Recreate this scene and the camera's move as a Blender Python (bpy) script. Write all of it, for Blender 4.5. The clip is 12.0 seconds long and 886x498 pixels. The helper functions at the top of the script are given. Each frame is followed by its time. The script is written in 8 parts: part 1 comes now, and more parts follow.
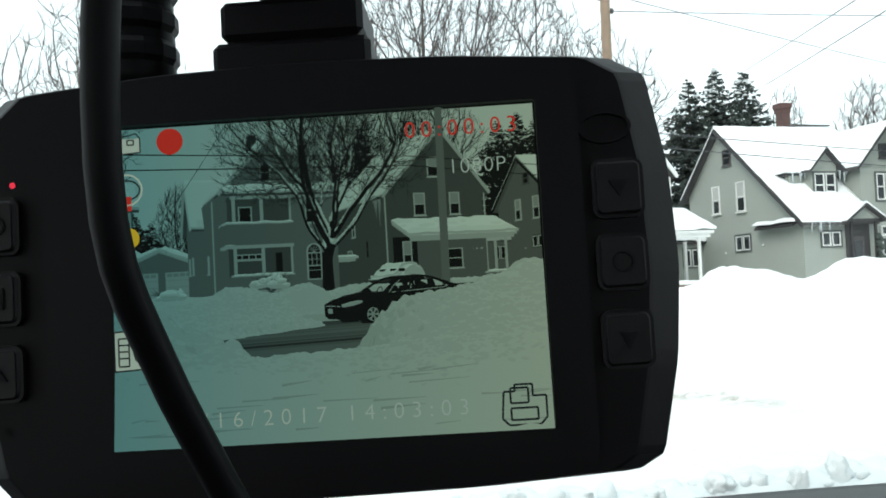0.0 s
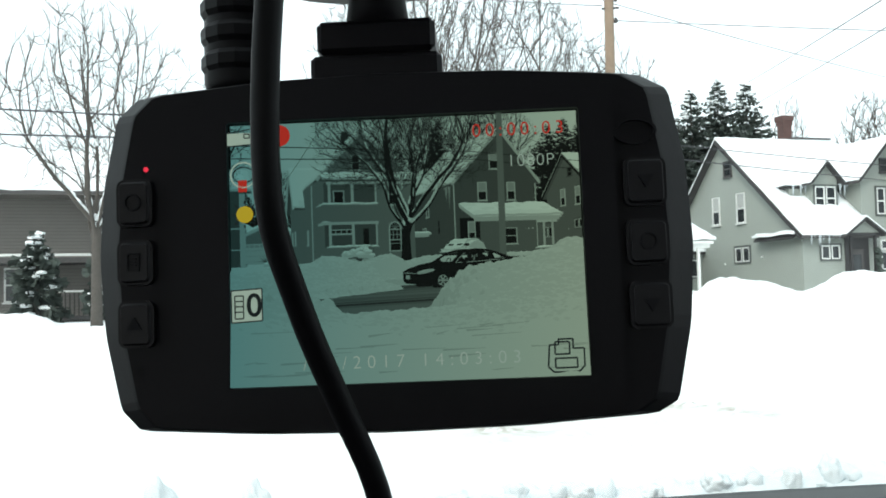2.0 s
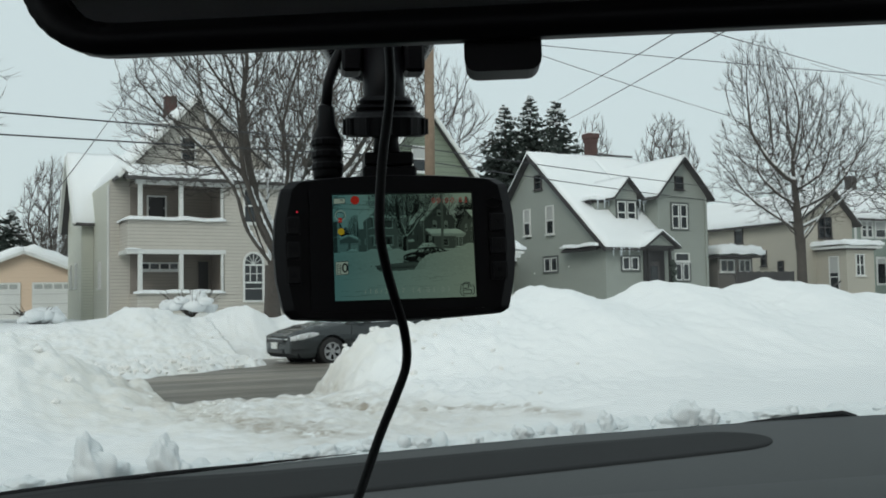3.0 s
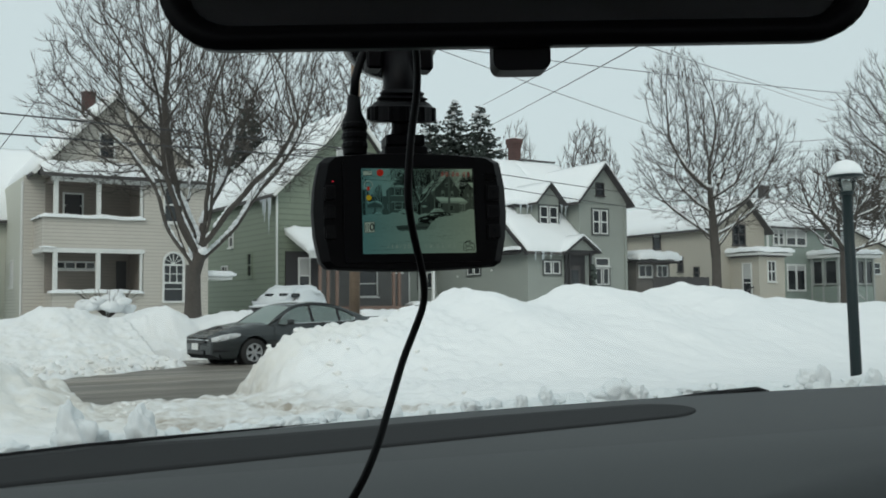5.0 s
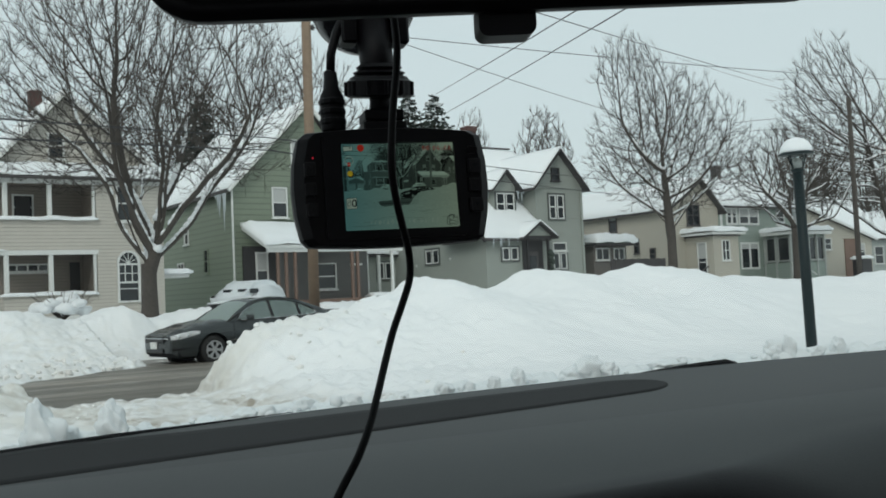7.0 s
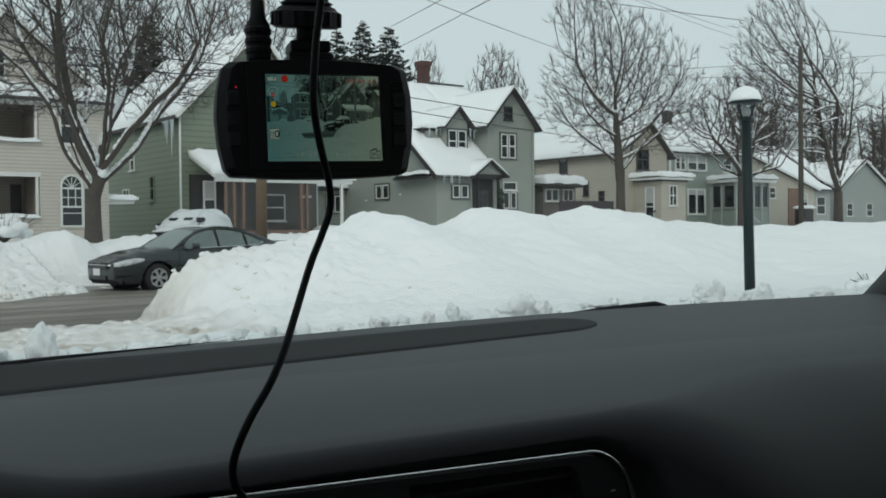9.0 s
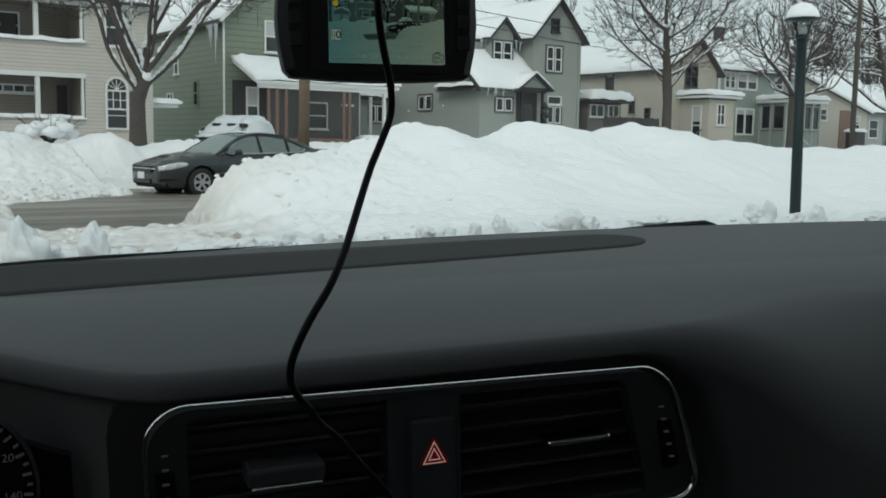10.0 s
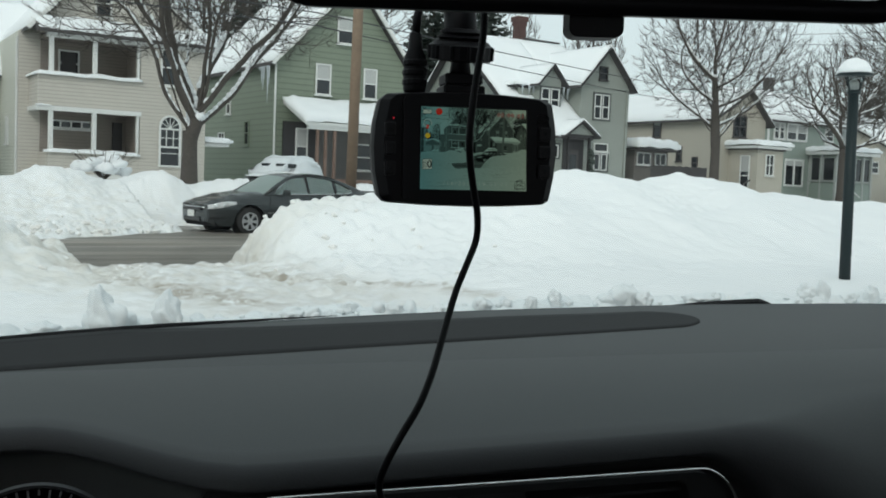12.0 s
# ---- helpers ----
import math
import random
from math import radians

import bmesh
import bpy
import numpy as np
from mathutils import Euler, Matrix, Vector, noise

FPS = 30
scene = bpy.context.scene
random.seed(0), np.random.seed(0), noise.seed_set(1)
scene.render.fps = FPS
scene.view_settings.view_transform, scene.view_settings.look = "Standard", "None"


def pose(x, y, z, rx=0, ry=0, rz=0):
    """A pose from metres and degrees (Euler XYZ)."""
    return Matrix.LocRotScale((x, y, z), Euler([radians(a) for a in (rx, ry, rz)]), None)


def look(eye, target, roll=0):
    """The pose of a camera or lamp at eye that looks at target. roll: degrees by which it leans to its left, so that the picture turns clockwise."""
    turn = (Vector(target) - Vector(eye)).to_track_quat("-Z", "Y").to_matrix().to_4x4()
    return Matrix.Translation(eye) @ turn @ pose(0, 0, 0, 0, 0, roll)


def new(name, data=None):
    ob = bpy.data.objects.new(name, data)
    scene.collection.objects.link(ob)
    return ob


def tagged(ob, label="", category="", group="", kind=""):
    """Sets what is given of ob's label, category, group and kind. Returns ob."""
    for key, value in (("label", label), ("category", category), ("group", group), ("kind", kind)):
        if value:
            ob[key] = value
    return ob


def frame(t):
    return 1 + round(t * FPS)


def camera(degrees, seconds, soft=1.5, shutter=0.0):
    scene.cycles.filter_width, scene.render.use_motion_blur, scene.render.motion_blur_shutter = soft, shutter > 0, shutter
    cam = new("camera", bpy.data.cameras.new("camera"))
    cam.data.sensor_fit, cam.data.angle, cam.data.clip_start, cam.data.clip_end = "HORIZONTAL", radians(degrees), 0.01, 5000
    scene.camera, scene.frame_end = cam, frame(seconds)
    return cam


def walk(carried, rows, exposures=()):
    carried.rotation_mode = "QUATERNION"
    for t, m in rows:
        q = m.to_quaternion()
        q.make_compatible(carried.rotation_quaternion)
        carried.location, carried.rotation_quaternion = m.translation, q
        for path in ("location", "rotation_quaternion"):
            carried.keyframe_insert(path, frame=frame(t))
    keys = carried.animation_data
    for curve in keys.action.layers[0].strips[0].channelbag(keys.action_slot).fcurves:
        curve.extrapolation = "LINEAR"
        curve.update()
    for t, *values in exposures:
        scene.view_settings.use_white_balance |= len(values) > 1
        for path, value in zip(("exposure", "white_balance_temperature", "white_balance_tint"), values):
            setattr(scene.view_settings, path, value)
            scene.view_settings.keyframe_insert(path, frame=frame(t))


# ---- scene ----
cam = camera(49.0, 12.0, 1.8)
# seconds, x, y, z, yaw, pitch, roll of the hand-held camera inside the parked car
PATH = [
    (0, 0.0566, 0.3568, 1.2732, 11.025, 2.771, 2.476),
    (0.5, 0.0530, 0.3551, 1.2752, 12.044, 3.106, 2.021),
    (1, 0.0525, 0.3537, 1.2745, 12.059, 3.098, 2.125),
    (1.5, 0.0526, 0.3461, 1.2718, 11.853, 3.119, 1.832),
    (2, 0.0527, 0.3284, 1.2680, 10.928, 3.096, 1.321),
    (2.1, 0.0532, 0.3213, 1.2669, 10.764, 3.088, 2.013),
    (2.3, 0.0520, 0.2896, 1.2568, 9.687, 2.704, 1.202),
    (2.5, 0.0475, 0.2350, 1.2540, 7.212, 2.520, -0.041),
    (2.7, 0.0392, 0.1762, 1.2508, 4.457, 2.792, -0.486),
    (2.9, 0.0338, 0.1214, 1.2543, 1.866, 3.062, 0.072),
    (3, 0.0339, 0.0968, 1.2533, 0.102, 3.295, 0.957),
    (3.2, 0.0342, 0.0495, 1.2444, -2.721, 3.588, -0.127),
    (4.8, 0.0022, 0.0138, 1.2340, -5.069, 3.938, 0.537),
    (5, -0.0067, 0.0086, 1.2300, -4.466, 3.410, 0.539),
    (5.5, -0.0117, 0.0116, 1.2186, -5.006, 2.512, -0.484),
    (6, -0.0222, 0.0070, 1.2176, -6.061, 1.972, -1.930),
    (6.5, -0.0262, 0.0151, 1.2165, -6.630, 2.134, 1.880),
    (6.7, -0.0209, 0.0157, 1.2231, -6.441, 2.722, 2.849),
    (8.3, -0.0155, 0.0034, 1.2236, -10.242, 2.052, -0.509),
    (8.5, -0.0053, 0.0087, 1.2233, -10.195, 0.743, 0.668),
    (9, -0.0060, 0.0055, 1.2221, -9.835, -1.120, 0.685),
    (9.5, -0.0125, 0.0073, 1.2151, -8.556, -3.934, -0.135),
    (10, -0.0141, 0.0134, 1.2197, -7.386, -6.255, -0.965),
    (10.5, -0.0200, 0.0092, 1.2376, -6.306, -8.799, -1.441),
    (11, -0.0279, -0.0091, 1.2638, -5.678, -5.057, -1.693),
    (11.5, -0.0345, -0.0194, 1.2602, -5.046, -4.414, -2.279),
    (12, -0.0370, -0.0140, 1.2583, -4.731, -3.806, -2.295),
]
EXPOSURES = [(0.0, 1.05), (0.5, 1.38), (0.9, 1.48), (1.6, 1.4), (2.0, 1.15), (2.25, 0.8), (2.5, 0.35), (2.75, 0.12), (3.0, 0.02), (8.6, 0.0), (9.2, -0.1), (9.6, -0.1), (10.1, 0.12), (10.5, 0.50), (10.9, 0.42), (11.4, 0.22), (12.0, 0.2)]
walk(cam, [(t, pose(x, y, z, 90 + p, r, w)) for t, x, y, z, w, p, r in PATH], EXPOSURES)

# ---- overcast daylight ----
world = bpy.data.worlds.new("overcast")
world.use_nodes = True
scene.world = world
wn = world.node_tree
sky = wn.nodes.new("ShaderNodeTexSky")
sky.sky_type = "NISHITA"
sky.sun_disc = False
sky.sun_elevation, sky.sun_rotation = radians(32), radians(200)
sky.dust_density = 4.0
veil = wn.nodes.new("ShaderNodeMix")
veil.data_type = "RGBA"
veil.inputs[0].default_value = 0.86
wn.links.new(sky.outputs[0], veil.inputs[6])
veil.inputs[7].default_value = (7.2, 8.1, 8.25, 1)
back = wn.nodes["Background"]
back.inputs[1].default_value = 0.1
wn.links.new(veil.outputs[2], back.inputs[0])
sun = new("sun", bpy.data.lights.new("sun", "SUN"))
sun.data.energy, sun.data.angle, sun.data.color = 0.8, radians(25), (1.0, 0.97, 0.92)
sun.matrix_world = look((0, 0, 30), (0 + 30 * math.sin(radians(20)), 30 * math.cos(radians(20)), 30 - 30 * math.tan(radians(40))))

# ---- frames of reference ----
CAR = pose(0.06, 0.55, 1.10, 0, -2, 12)       # origin on the middle of the dashboard's front lip; the car leans a little
TURN = 28.0                                    # the street runs 28 degrees anticlockwise of +x
STREET = pose(0, 0, 0, 0, 0, TURN)


def street(s, n, z=0.0, turn=0.0):
    """A pose from metres along the street and across it."""
    return STREET @ pose(s, n, z, 0, 0, turn)


# ---- materials ----
def material(name, colour, rough=0.6, metal=0.0, grain=0.0, size=20.0, dark=None, bump=0.0, spec=None, big=None, coat=0.0):
    """A surface with colour variation at two sizes and fine relief."""
    m = bpy.data.materials.new(name)
    m.use_nodes = True
    t = m.node_tree
    b = t.nodes["Principled BSDF"]
    b.inputs["Roughness"].default_value = rough
    b.inputs["Metallic"].default_value = metal
    b.inputs["Coat Weight"].default_value = coat
    if spec is not None:
        b.inputs["Specular IOR Level"].default_value = spec
    b.inputs["Base Color"].default_value = (*colour, 1)
    co = t.nodes.new("ShaderNodeTexCoord")
    if grain > 0:
        fine = t.nodes.new("ShaderNodeTexNoise")
        fine.inputs["Scale"].default_value, fine.inputs["Detail"].default_value = size, 6
        t.links.new(co.outputs["Object"], fine.inputs["Vector"])
        wide = t.nodes.new("ShaderNodeTexNoise")
        wide.inputs["Scale"].default_value, wide.inputs["Detail"].default_value = big or size / 9, 3
        t.links.new(co.outputs["Object"], wide.inputs["Vector"])
        both = t.nodes.new("ShaderNodeMix")
        both.inputs[0].default_value = 0.5
        t.links.new(fine.outputs[0], both.inputs[2])
        t.links.new(wide.outputs[0], both.inputs[3])
        ramp = t.nodes.new("ShaderNodeMapRange")
        ramp.inputs[1].default_value, ramp.inputs[2].default_value = 0.3, 0.7
        t.links.new(both.outputs[0], ramp.inputs[0])
        mix = t.nodes.new("ShaderNodeMix")
        mix.data_type = "RGBA"
        d = dark or tuple(c * (1 - grain) for c in colour)
        mix.inputs[6].default_value, mix.inputs[7].default_value = (*d, 1), (*colour, 1)
        t.links.new(ramp.outputs[0], mix.inputs[0])
        t.links.new(mix.outputs[2], b.inputs["Base Color"])
        if bump:
            bp = t.nodes.new("ShaderNodeBump")
            bp.inputs["Strength"].default_value, bp.inputs["Distance"].default_value = 0.6, bump
            t.links.new(fine.outputs[0], bp.inputs["Height"])
            t.links.new(bp.outputs[0], b.inputs["Normal"])
    return m


def siding(name, colour, step=0.13, grime=0.14, lap_shade_k=0.5):
    """Painted clapboards: a sawtooth in height, with faint weathering and shade lines coloured in at the laps."""
    m = material(name, colour, 0.55, 0, grime, 3.0, None, 0)
    t = m.node_tree
    b = t.nodes["Principled BSDF"]
    co = t.nodes.new("ShaderNodeTexCoord")
    sep = t.nodes.new("ShaderNodeSeparateXYZ")
    t.links.new(co.outputs["Object"], sep.inputs[0])
    div = t.nodes.new("ShaderNodeMath")
    div.operation = "DIVIDE"
    div.inputs[1].default_value = step
    fr = t.nodes.new("ShaderNodeMath")
    fr.operation = "FRACT"
    t.links.new(sep.outputs[2], div.inputs[0])
    t.links.new(div.outputs[0], fr.inputs[0])
    inv = t.nodes.new("ShaderNodeMath")
    inv.operation = "SUBTRACT"
    inv.inputs[0].default_value = 1.0
    t.links.new(fr.outputs[0], inv.inputs[1])
    bp = t.nodes.new("ShaderNodeBump")
    bp.inputs["Strength"].default_value, bp.inputs["Distance"].default_value = 1.0, 0.025
    t.links.new(inv.outputs[0], bp.inputs["Height"])
    t.links.new(bp.outputs[0], b.inputs["Normal"])
    # shade under each board's lap, painted into the colour as a darker line
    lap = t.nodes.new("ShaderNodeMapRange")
    lap.inputs[1].default_value, lap.inputs[2].default_value, lap.inputs[3].default_value, lap.inputs[4].default_value = 0.74, 0.88, 0.0, lap_shade_k
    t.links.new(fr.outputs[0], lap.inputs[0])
    soil_shade = t.nodes.new("ShaderNodeMix")
    soil_shade.data_type = "RGBA"
    soil_shade.inputs[7].default_value = (*(c * 0.45 for c in colour), 1)
    t.links.new(b.inputs["Base Color"].links[0].from_socket, soil_shade.inputs[6])
    t.links.new(lap.outputs[0], soil_shade.inputs[0])
    t.links.new(soil_shade.outputs[2], b.inputs["Base Color"])
    return m


def glowing(name, colour, strength=1.0):
    m = bpy.data.materials.new(name)
    m.use_nodes = True
    t = m.node_tree
    b = t.nodes["Principled BSDF"]
    b.inputs["Base Color"].default_value = (0.004, 0.004, 0.004, 1)
    b.inputs["Roughness"].default_value = 0.5
    b.inputs["Specular IOR Level"].default_value = 0.03
    b.inputs["Emission Color"].default_value = (*colour, 1)
    b.inputs["Emission Strength"].default_value = strength
    return m


def clear_glass(name, tint=(0.93, 0.97, 0.96), ior=1.3, rough=0.02):
    m = bpy.data.materials.new(name)
    m.use_nodes = True
    t = m.node_tree
    t.nodes.remove(t.nodes["Principled BSDF"])
    out = t.nodes["Material Output"]
    tr = t.nodes.new("ShaderNodeBsdfTransparent")
    tr.inputs[0].default_value = (*tint, 1)
    gl = t.nodes.new("ShaderNodeBsdfGlossy")
    gl.inputs["Roughness"].default_value = rough
    fr = t.nodes.new("ShaderNodeFresnel")
    fr.inputs[0].default_value = ior
    mx = t.nodes.new("ShaderNodeMixShader")
    t.links.new(fr.outputs[0], mx.inputs[0])
    t.links.new(tr.outputs[0], mx.inputs[1])
    t.links.new(gl.outputs[0], mx.inputs[2])
    t.links.new(mx.outputs[0], out.inputs[0])
    return m


SNOW = material("snow", (0.86, 0.88, 0.89), 0.75, 0, 0.05, 9.0, (0.80, 0.83, 0.85), 0.03, 0.2, 0.6)
BANK = material("dirty_snow", (0.86, 0.87, 0.87), 0.8, 0, 0.1, 5.0, (0.72, 0.70, 0.66), 0.08, 0.2, 0.35)
TRIM = material("white_paint", (0.72, 0.73, 0.71), 0.5, 0, 0.12, 6.0)
PANE = material("window_glass", (0.025, 0.03, 0.035), 0.06, 0, 0.3, 0.9, (0.012, 0.014, 0.016), 0, 0.6)
BLIND = material("drawn_blind", (0.45, 0.46, 0.45), 0.6, 0, 0.1, 2.0)
SHINGLE = material("roof_shingles", (0.09, 0.085, 0.085), 0.85, 0, 0.4, 8.0, None, 0.02)
BRICK = material("chimney_brick", (0.105, 0.056, 0.05), 0.85, 0, 0.4, 14.0, None, 0.02)
BARK = material("grey_brown_bark", (0.088, 0.077, 0.068), 0.9, 0, 0.45, 16.0, None, 0.03)
NEEDLE = material("pine_needles", (0.062, 0.082, 0.07), 0.8, 0, 0.5, 4.0)
POLE = material("weathered_pole_wood", (0.27, 0.195, 0.14), 0.85, 0, 0.35, 12.0, None, 0.02)
PLANK = material("raw_planks", (0.22, 0.145, 0.115), 0.8, 0, 0.3, 12.0)
# wet snow, greyed so its colour carries the clumps' shading
WETSHADE = material("shaded_wet_snow", (0.81, 0.845, 0.855), 0.55, 0, 0.12, 60.0, (0.70, 0.745, 0.765), 0.003, 0.3, 14.0)
CASING = material("slate_casing_paint", (0.085, 0.095, 0.092), 0.55, 0, 0.2, 6.0)
WIRE = material("black_wire", (0.03, 0.03, 0.035), 0.6)
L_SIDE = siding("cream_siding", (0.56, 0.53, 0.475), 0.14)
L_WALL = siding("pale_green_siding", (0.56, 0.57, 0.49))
# darker tone for the cream house's recessed porch walls and ceilings
L_PORCH = siding("darker_porch_siding", (0.30, 0.265, 0.235))
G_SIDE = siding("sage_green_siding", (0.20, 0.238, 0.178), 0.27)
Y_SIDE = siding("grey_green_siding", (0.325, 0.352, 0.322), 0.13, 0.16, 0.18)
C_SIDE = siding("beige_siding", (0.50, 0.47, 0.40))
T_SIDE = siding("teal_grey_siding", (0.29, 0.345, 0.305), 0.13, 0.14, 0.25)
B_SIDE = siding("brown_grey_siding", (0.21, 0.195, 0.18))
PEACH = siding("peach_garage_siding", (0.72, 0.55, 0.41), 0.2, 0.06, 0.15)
DOORPAINT = material("dark_door_paint", (0.035, 0.033, 0.035), 0.5, 0, 0.2, 5.0)
PAINT = material("charcoal_car_paint", (0.021, 0.0275, 0.0295), 0.26, 0.15, 0.12, 30.0, None, 0, 0.5, None, 0.6)
TYRE = material("tyre_rubber", (0.02, 0.02, 0.02), 0.85, 0, 0.3, 30.0)
HEADLAMP = material("headlamp_lens", (0.72, 0.74, 0.75), 0.08, 0, 0.45, 14.0, (0.36, 0.37, 0.38), 0, 0.6, 5.0, 0.8)
ALLOY = material("alloy_rim", (0.5, 0.5, 0.5), 0.35, 0.8, 0.2, 20.0)
DARKCHROME = material("dark_chrome", (0.36, 0.36, 0.37), 0.26, 1.0, 0.08, 30.0)
CHROME = material("chrome", (0.75, 0.76, 0.77), 0.12, 1.0, 0.08, 30.0)
POST = material("dark_green_post_paint", (0.010, 0.020, 0.022), 0.5, 0, 0.25, 12.0, None, 0, 0.22)
LANTERN = clear_glass("lantern_glass", (0.80, 0.83, 0.83))
PALECORE = material("pale_core_glass", (0.55, 0.56, 0.54), 0.35, 0, 0.1, 20.0)
PLASTIC = material("black_device_plastic", (0.0062, 0.0056, 0.0074), 0.5, 0, 0.2, 400.0, None, 0.00005, 0.16)
KEY = material("black_key_rubber", (0.0068, 0.0062, 0.0082), 0.42, 0, 0.2, 400.0, None, 0.00004, 0.22)
GLOSS = material("black_gloss_plastic", (0.005, 0.005, 0.007), 0.16, 0, 0.1, 200.0, None, 0, 0.4)
RUBBER = material("black_cable_rubber", (0.005, 0.0048, 0.006), 0.5, 0, 0.15, 300.0, None, 0, 0.13)
DASH = material("grey_soft_dash", (0.046, 0.0505, 0.0525), 0.68, 0, 0.12, 600.0, None, 0.0003, 0.35, 6.0)
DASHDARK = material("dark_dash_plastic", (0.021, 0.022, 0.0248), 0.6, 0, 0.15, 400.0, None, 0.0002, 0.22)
STRIP = material("matt_black_strip", (0.0165, 0.0178, 0.019), 0.75, 0, 0.15, 400.0, None, 0.0002, 0.16)
DIALINK = material("dim_dial_ink", (0.13, 0.135, 0.14), 0.6)
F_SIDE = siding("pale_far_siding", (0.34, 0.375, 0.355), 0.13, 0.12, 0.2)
LACQUER = material("grey_trim_paint", (0.42, 0.44, 0.42), 0.5, 0, 0.15, 6.0)
CABIN = material("dark_cabin_trim", (0.035, 0.036, 0.038), 0.8, 0, 0.2, 60.0)
LINING = material("grey_headliner", (0.13, 0.13, 0.13), 0.9, 0, 0.1, 90.0)
MIRROR = material("mirror_glass", (0.22, 0.22, 0.23), 0.03, 1.0)
GLASS = clear_glass("windshield_glass")


# ---- mesh helpers ----
def thing(name, label, category, m=Matrix(), group="", kind=""):
    ob = new(name)
    ob.matrix_world = m
    return tagged(ob, label, category, group, kind)


def part(name, bm, mat, parent=None, label="", smooth=False, at=None):
    me = bpy.data.meshes.new(name)
    bm.normal_update()
    bm.to_mesh(me)
    bm.free()
    for m in (mat if isinstance(mat, (list, tuple)) else [mat]):
        me.materials.append(m)
    if smooth:
        for p in me.polygons:
            p.use_smooth = True
    ob = new(name, me)
    if parent is not None:
        ob.parent = parent
    if at is not None:
        ob.matrix_local = at
    if label:
        ob["label"] = label
    return ob


def B():
    return bmesh.new()


def quad(bm, *pts):
    return bm.faces.new([bm.verts.new(p) for p in pts])


def box(bm, x0, x1, y0, y1, z0, z1, bevel=0.0, m=None, seg=1):
    r = bmesh.ops.create_cube(bm, size=1.0)
    vs = r["verts"]
    t = Matrix.Translation(((x0 + x1) / 2, (y0 + y1) / 2, (z0 + z1) / 2)) @ Matrix.Diagonal((x1 - x0, y1 - y0, z1 - z0, 1))
    bmesh.ops.transform(bm, matrix=(m @ t) if m is not None else t, verts=vs)
    if bevel:
        es = list({e for v in vs for e in v.link_edges})
        bmesh.ops.bevel(bm, geom=es, offset=bevel, segments=seg, affect="EDGES", profile=0.5)
    return bm


def tube(bm, pts, radii, seg=6, cap=True):
    """A bent tapered tube through points."""
    pts = [Vector(p) for p in pts]
    if not isinstance(radii, (list, tuple)):
        radii = [radii] * len(pts)
    rings, up = [], None
    for i, p in enumerate(pts):
        d = (pts[min(i + 1, len(pts) - 1)] - pts[max(i - 1, 0)]).normalized()
        if up is None:
            up = d.orthogonal().normalized()
        up = (up - d * up.dot(d))
        up = up.normalized() if up.length > 1e-6 else d.orthogonal().normalized()
        side = d.cross(up)
        rings.append([bm.verts.new(p + (up * math.cos(a) + side * math.sin(a)) * radii[i]) for a in (2 * math.pi * k / seg for k in range(seg))])
    for a, b in zip(rings, rings[1:]):
        for k in range(seg):
            bm.faces.new((a[k], a[(k + 1) % seg], b[(k + 1) % seg], b[k]))
    if cap:
        bm.faces.new(rings[0][::-1])
        bm.faces.new(rings[-1])
    return bm


def prism(bm, outline, place, d):
    """Thickens a flat outline: place(u, v, w) maps outline coordinates and depth 0..d into the mesh."""
    a = [bm.verts.new(place(u, v, 0)) for u, v in outline]
    b = [bm.verts.new(place(u, v, d)) for u, v in outline]
    bm.faces.new(a)
    bm.faces.new(b[::-1])
    for i in range(len(a)):
        j = (i + 1) % len(a)
        bm.faces.new((a[j], a[i], b[i], b[j]))
    bmesh.ops.recalc_face_normals(bm, faces=bm.faces[:])
    return bm


def rounded(x0, x1, y0, y1, r, n=4):
    """A rounded rectangle, anticlockwise."""
    out = []
    for cx, cy, a0 in ((x1 - r, y0 + r, -90), (x1 - r, y1 - r, 0), (x0 + r, y1 - r, 90), (x0 + r, y0 + r, 180)):
        out += [(cx + r * math.cos(radians(a0 + 90 * k / n)), cy + r * math.sin(radians(a0 + 90 * k / n))) for k in range(n + 1)]
    return out


def ring(bm, outer, inner, place, d):
    """A flat frame between two outlines of equal count, thickened."""
    n = len(outer)
    v = [[bm.verts.new(place(u, w, k)) for u, w in o] for o in (outer, inner) for k in (0, d)]
    of, ob, nf, nb = v
    for i in range(n):
        j = (i + 1) % n
        for q in ((of[i], of[j], nf[j], nf[i]), (ob[j], ob[i], nb[i], nb[j]), (of[j], of[i], ob[i], ob[j]), (nf[i], nf[j], nb[j], nb[i])):
            bm.faces.new(q)
    bmesh.ops.recalc_face_normals(bm, faces=bm.faces[:])
    return bm


def wobble(p, scale=1.0):
    return noise.noise(Vector(p) * scale)


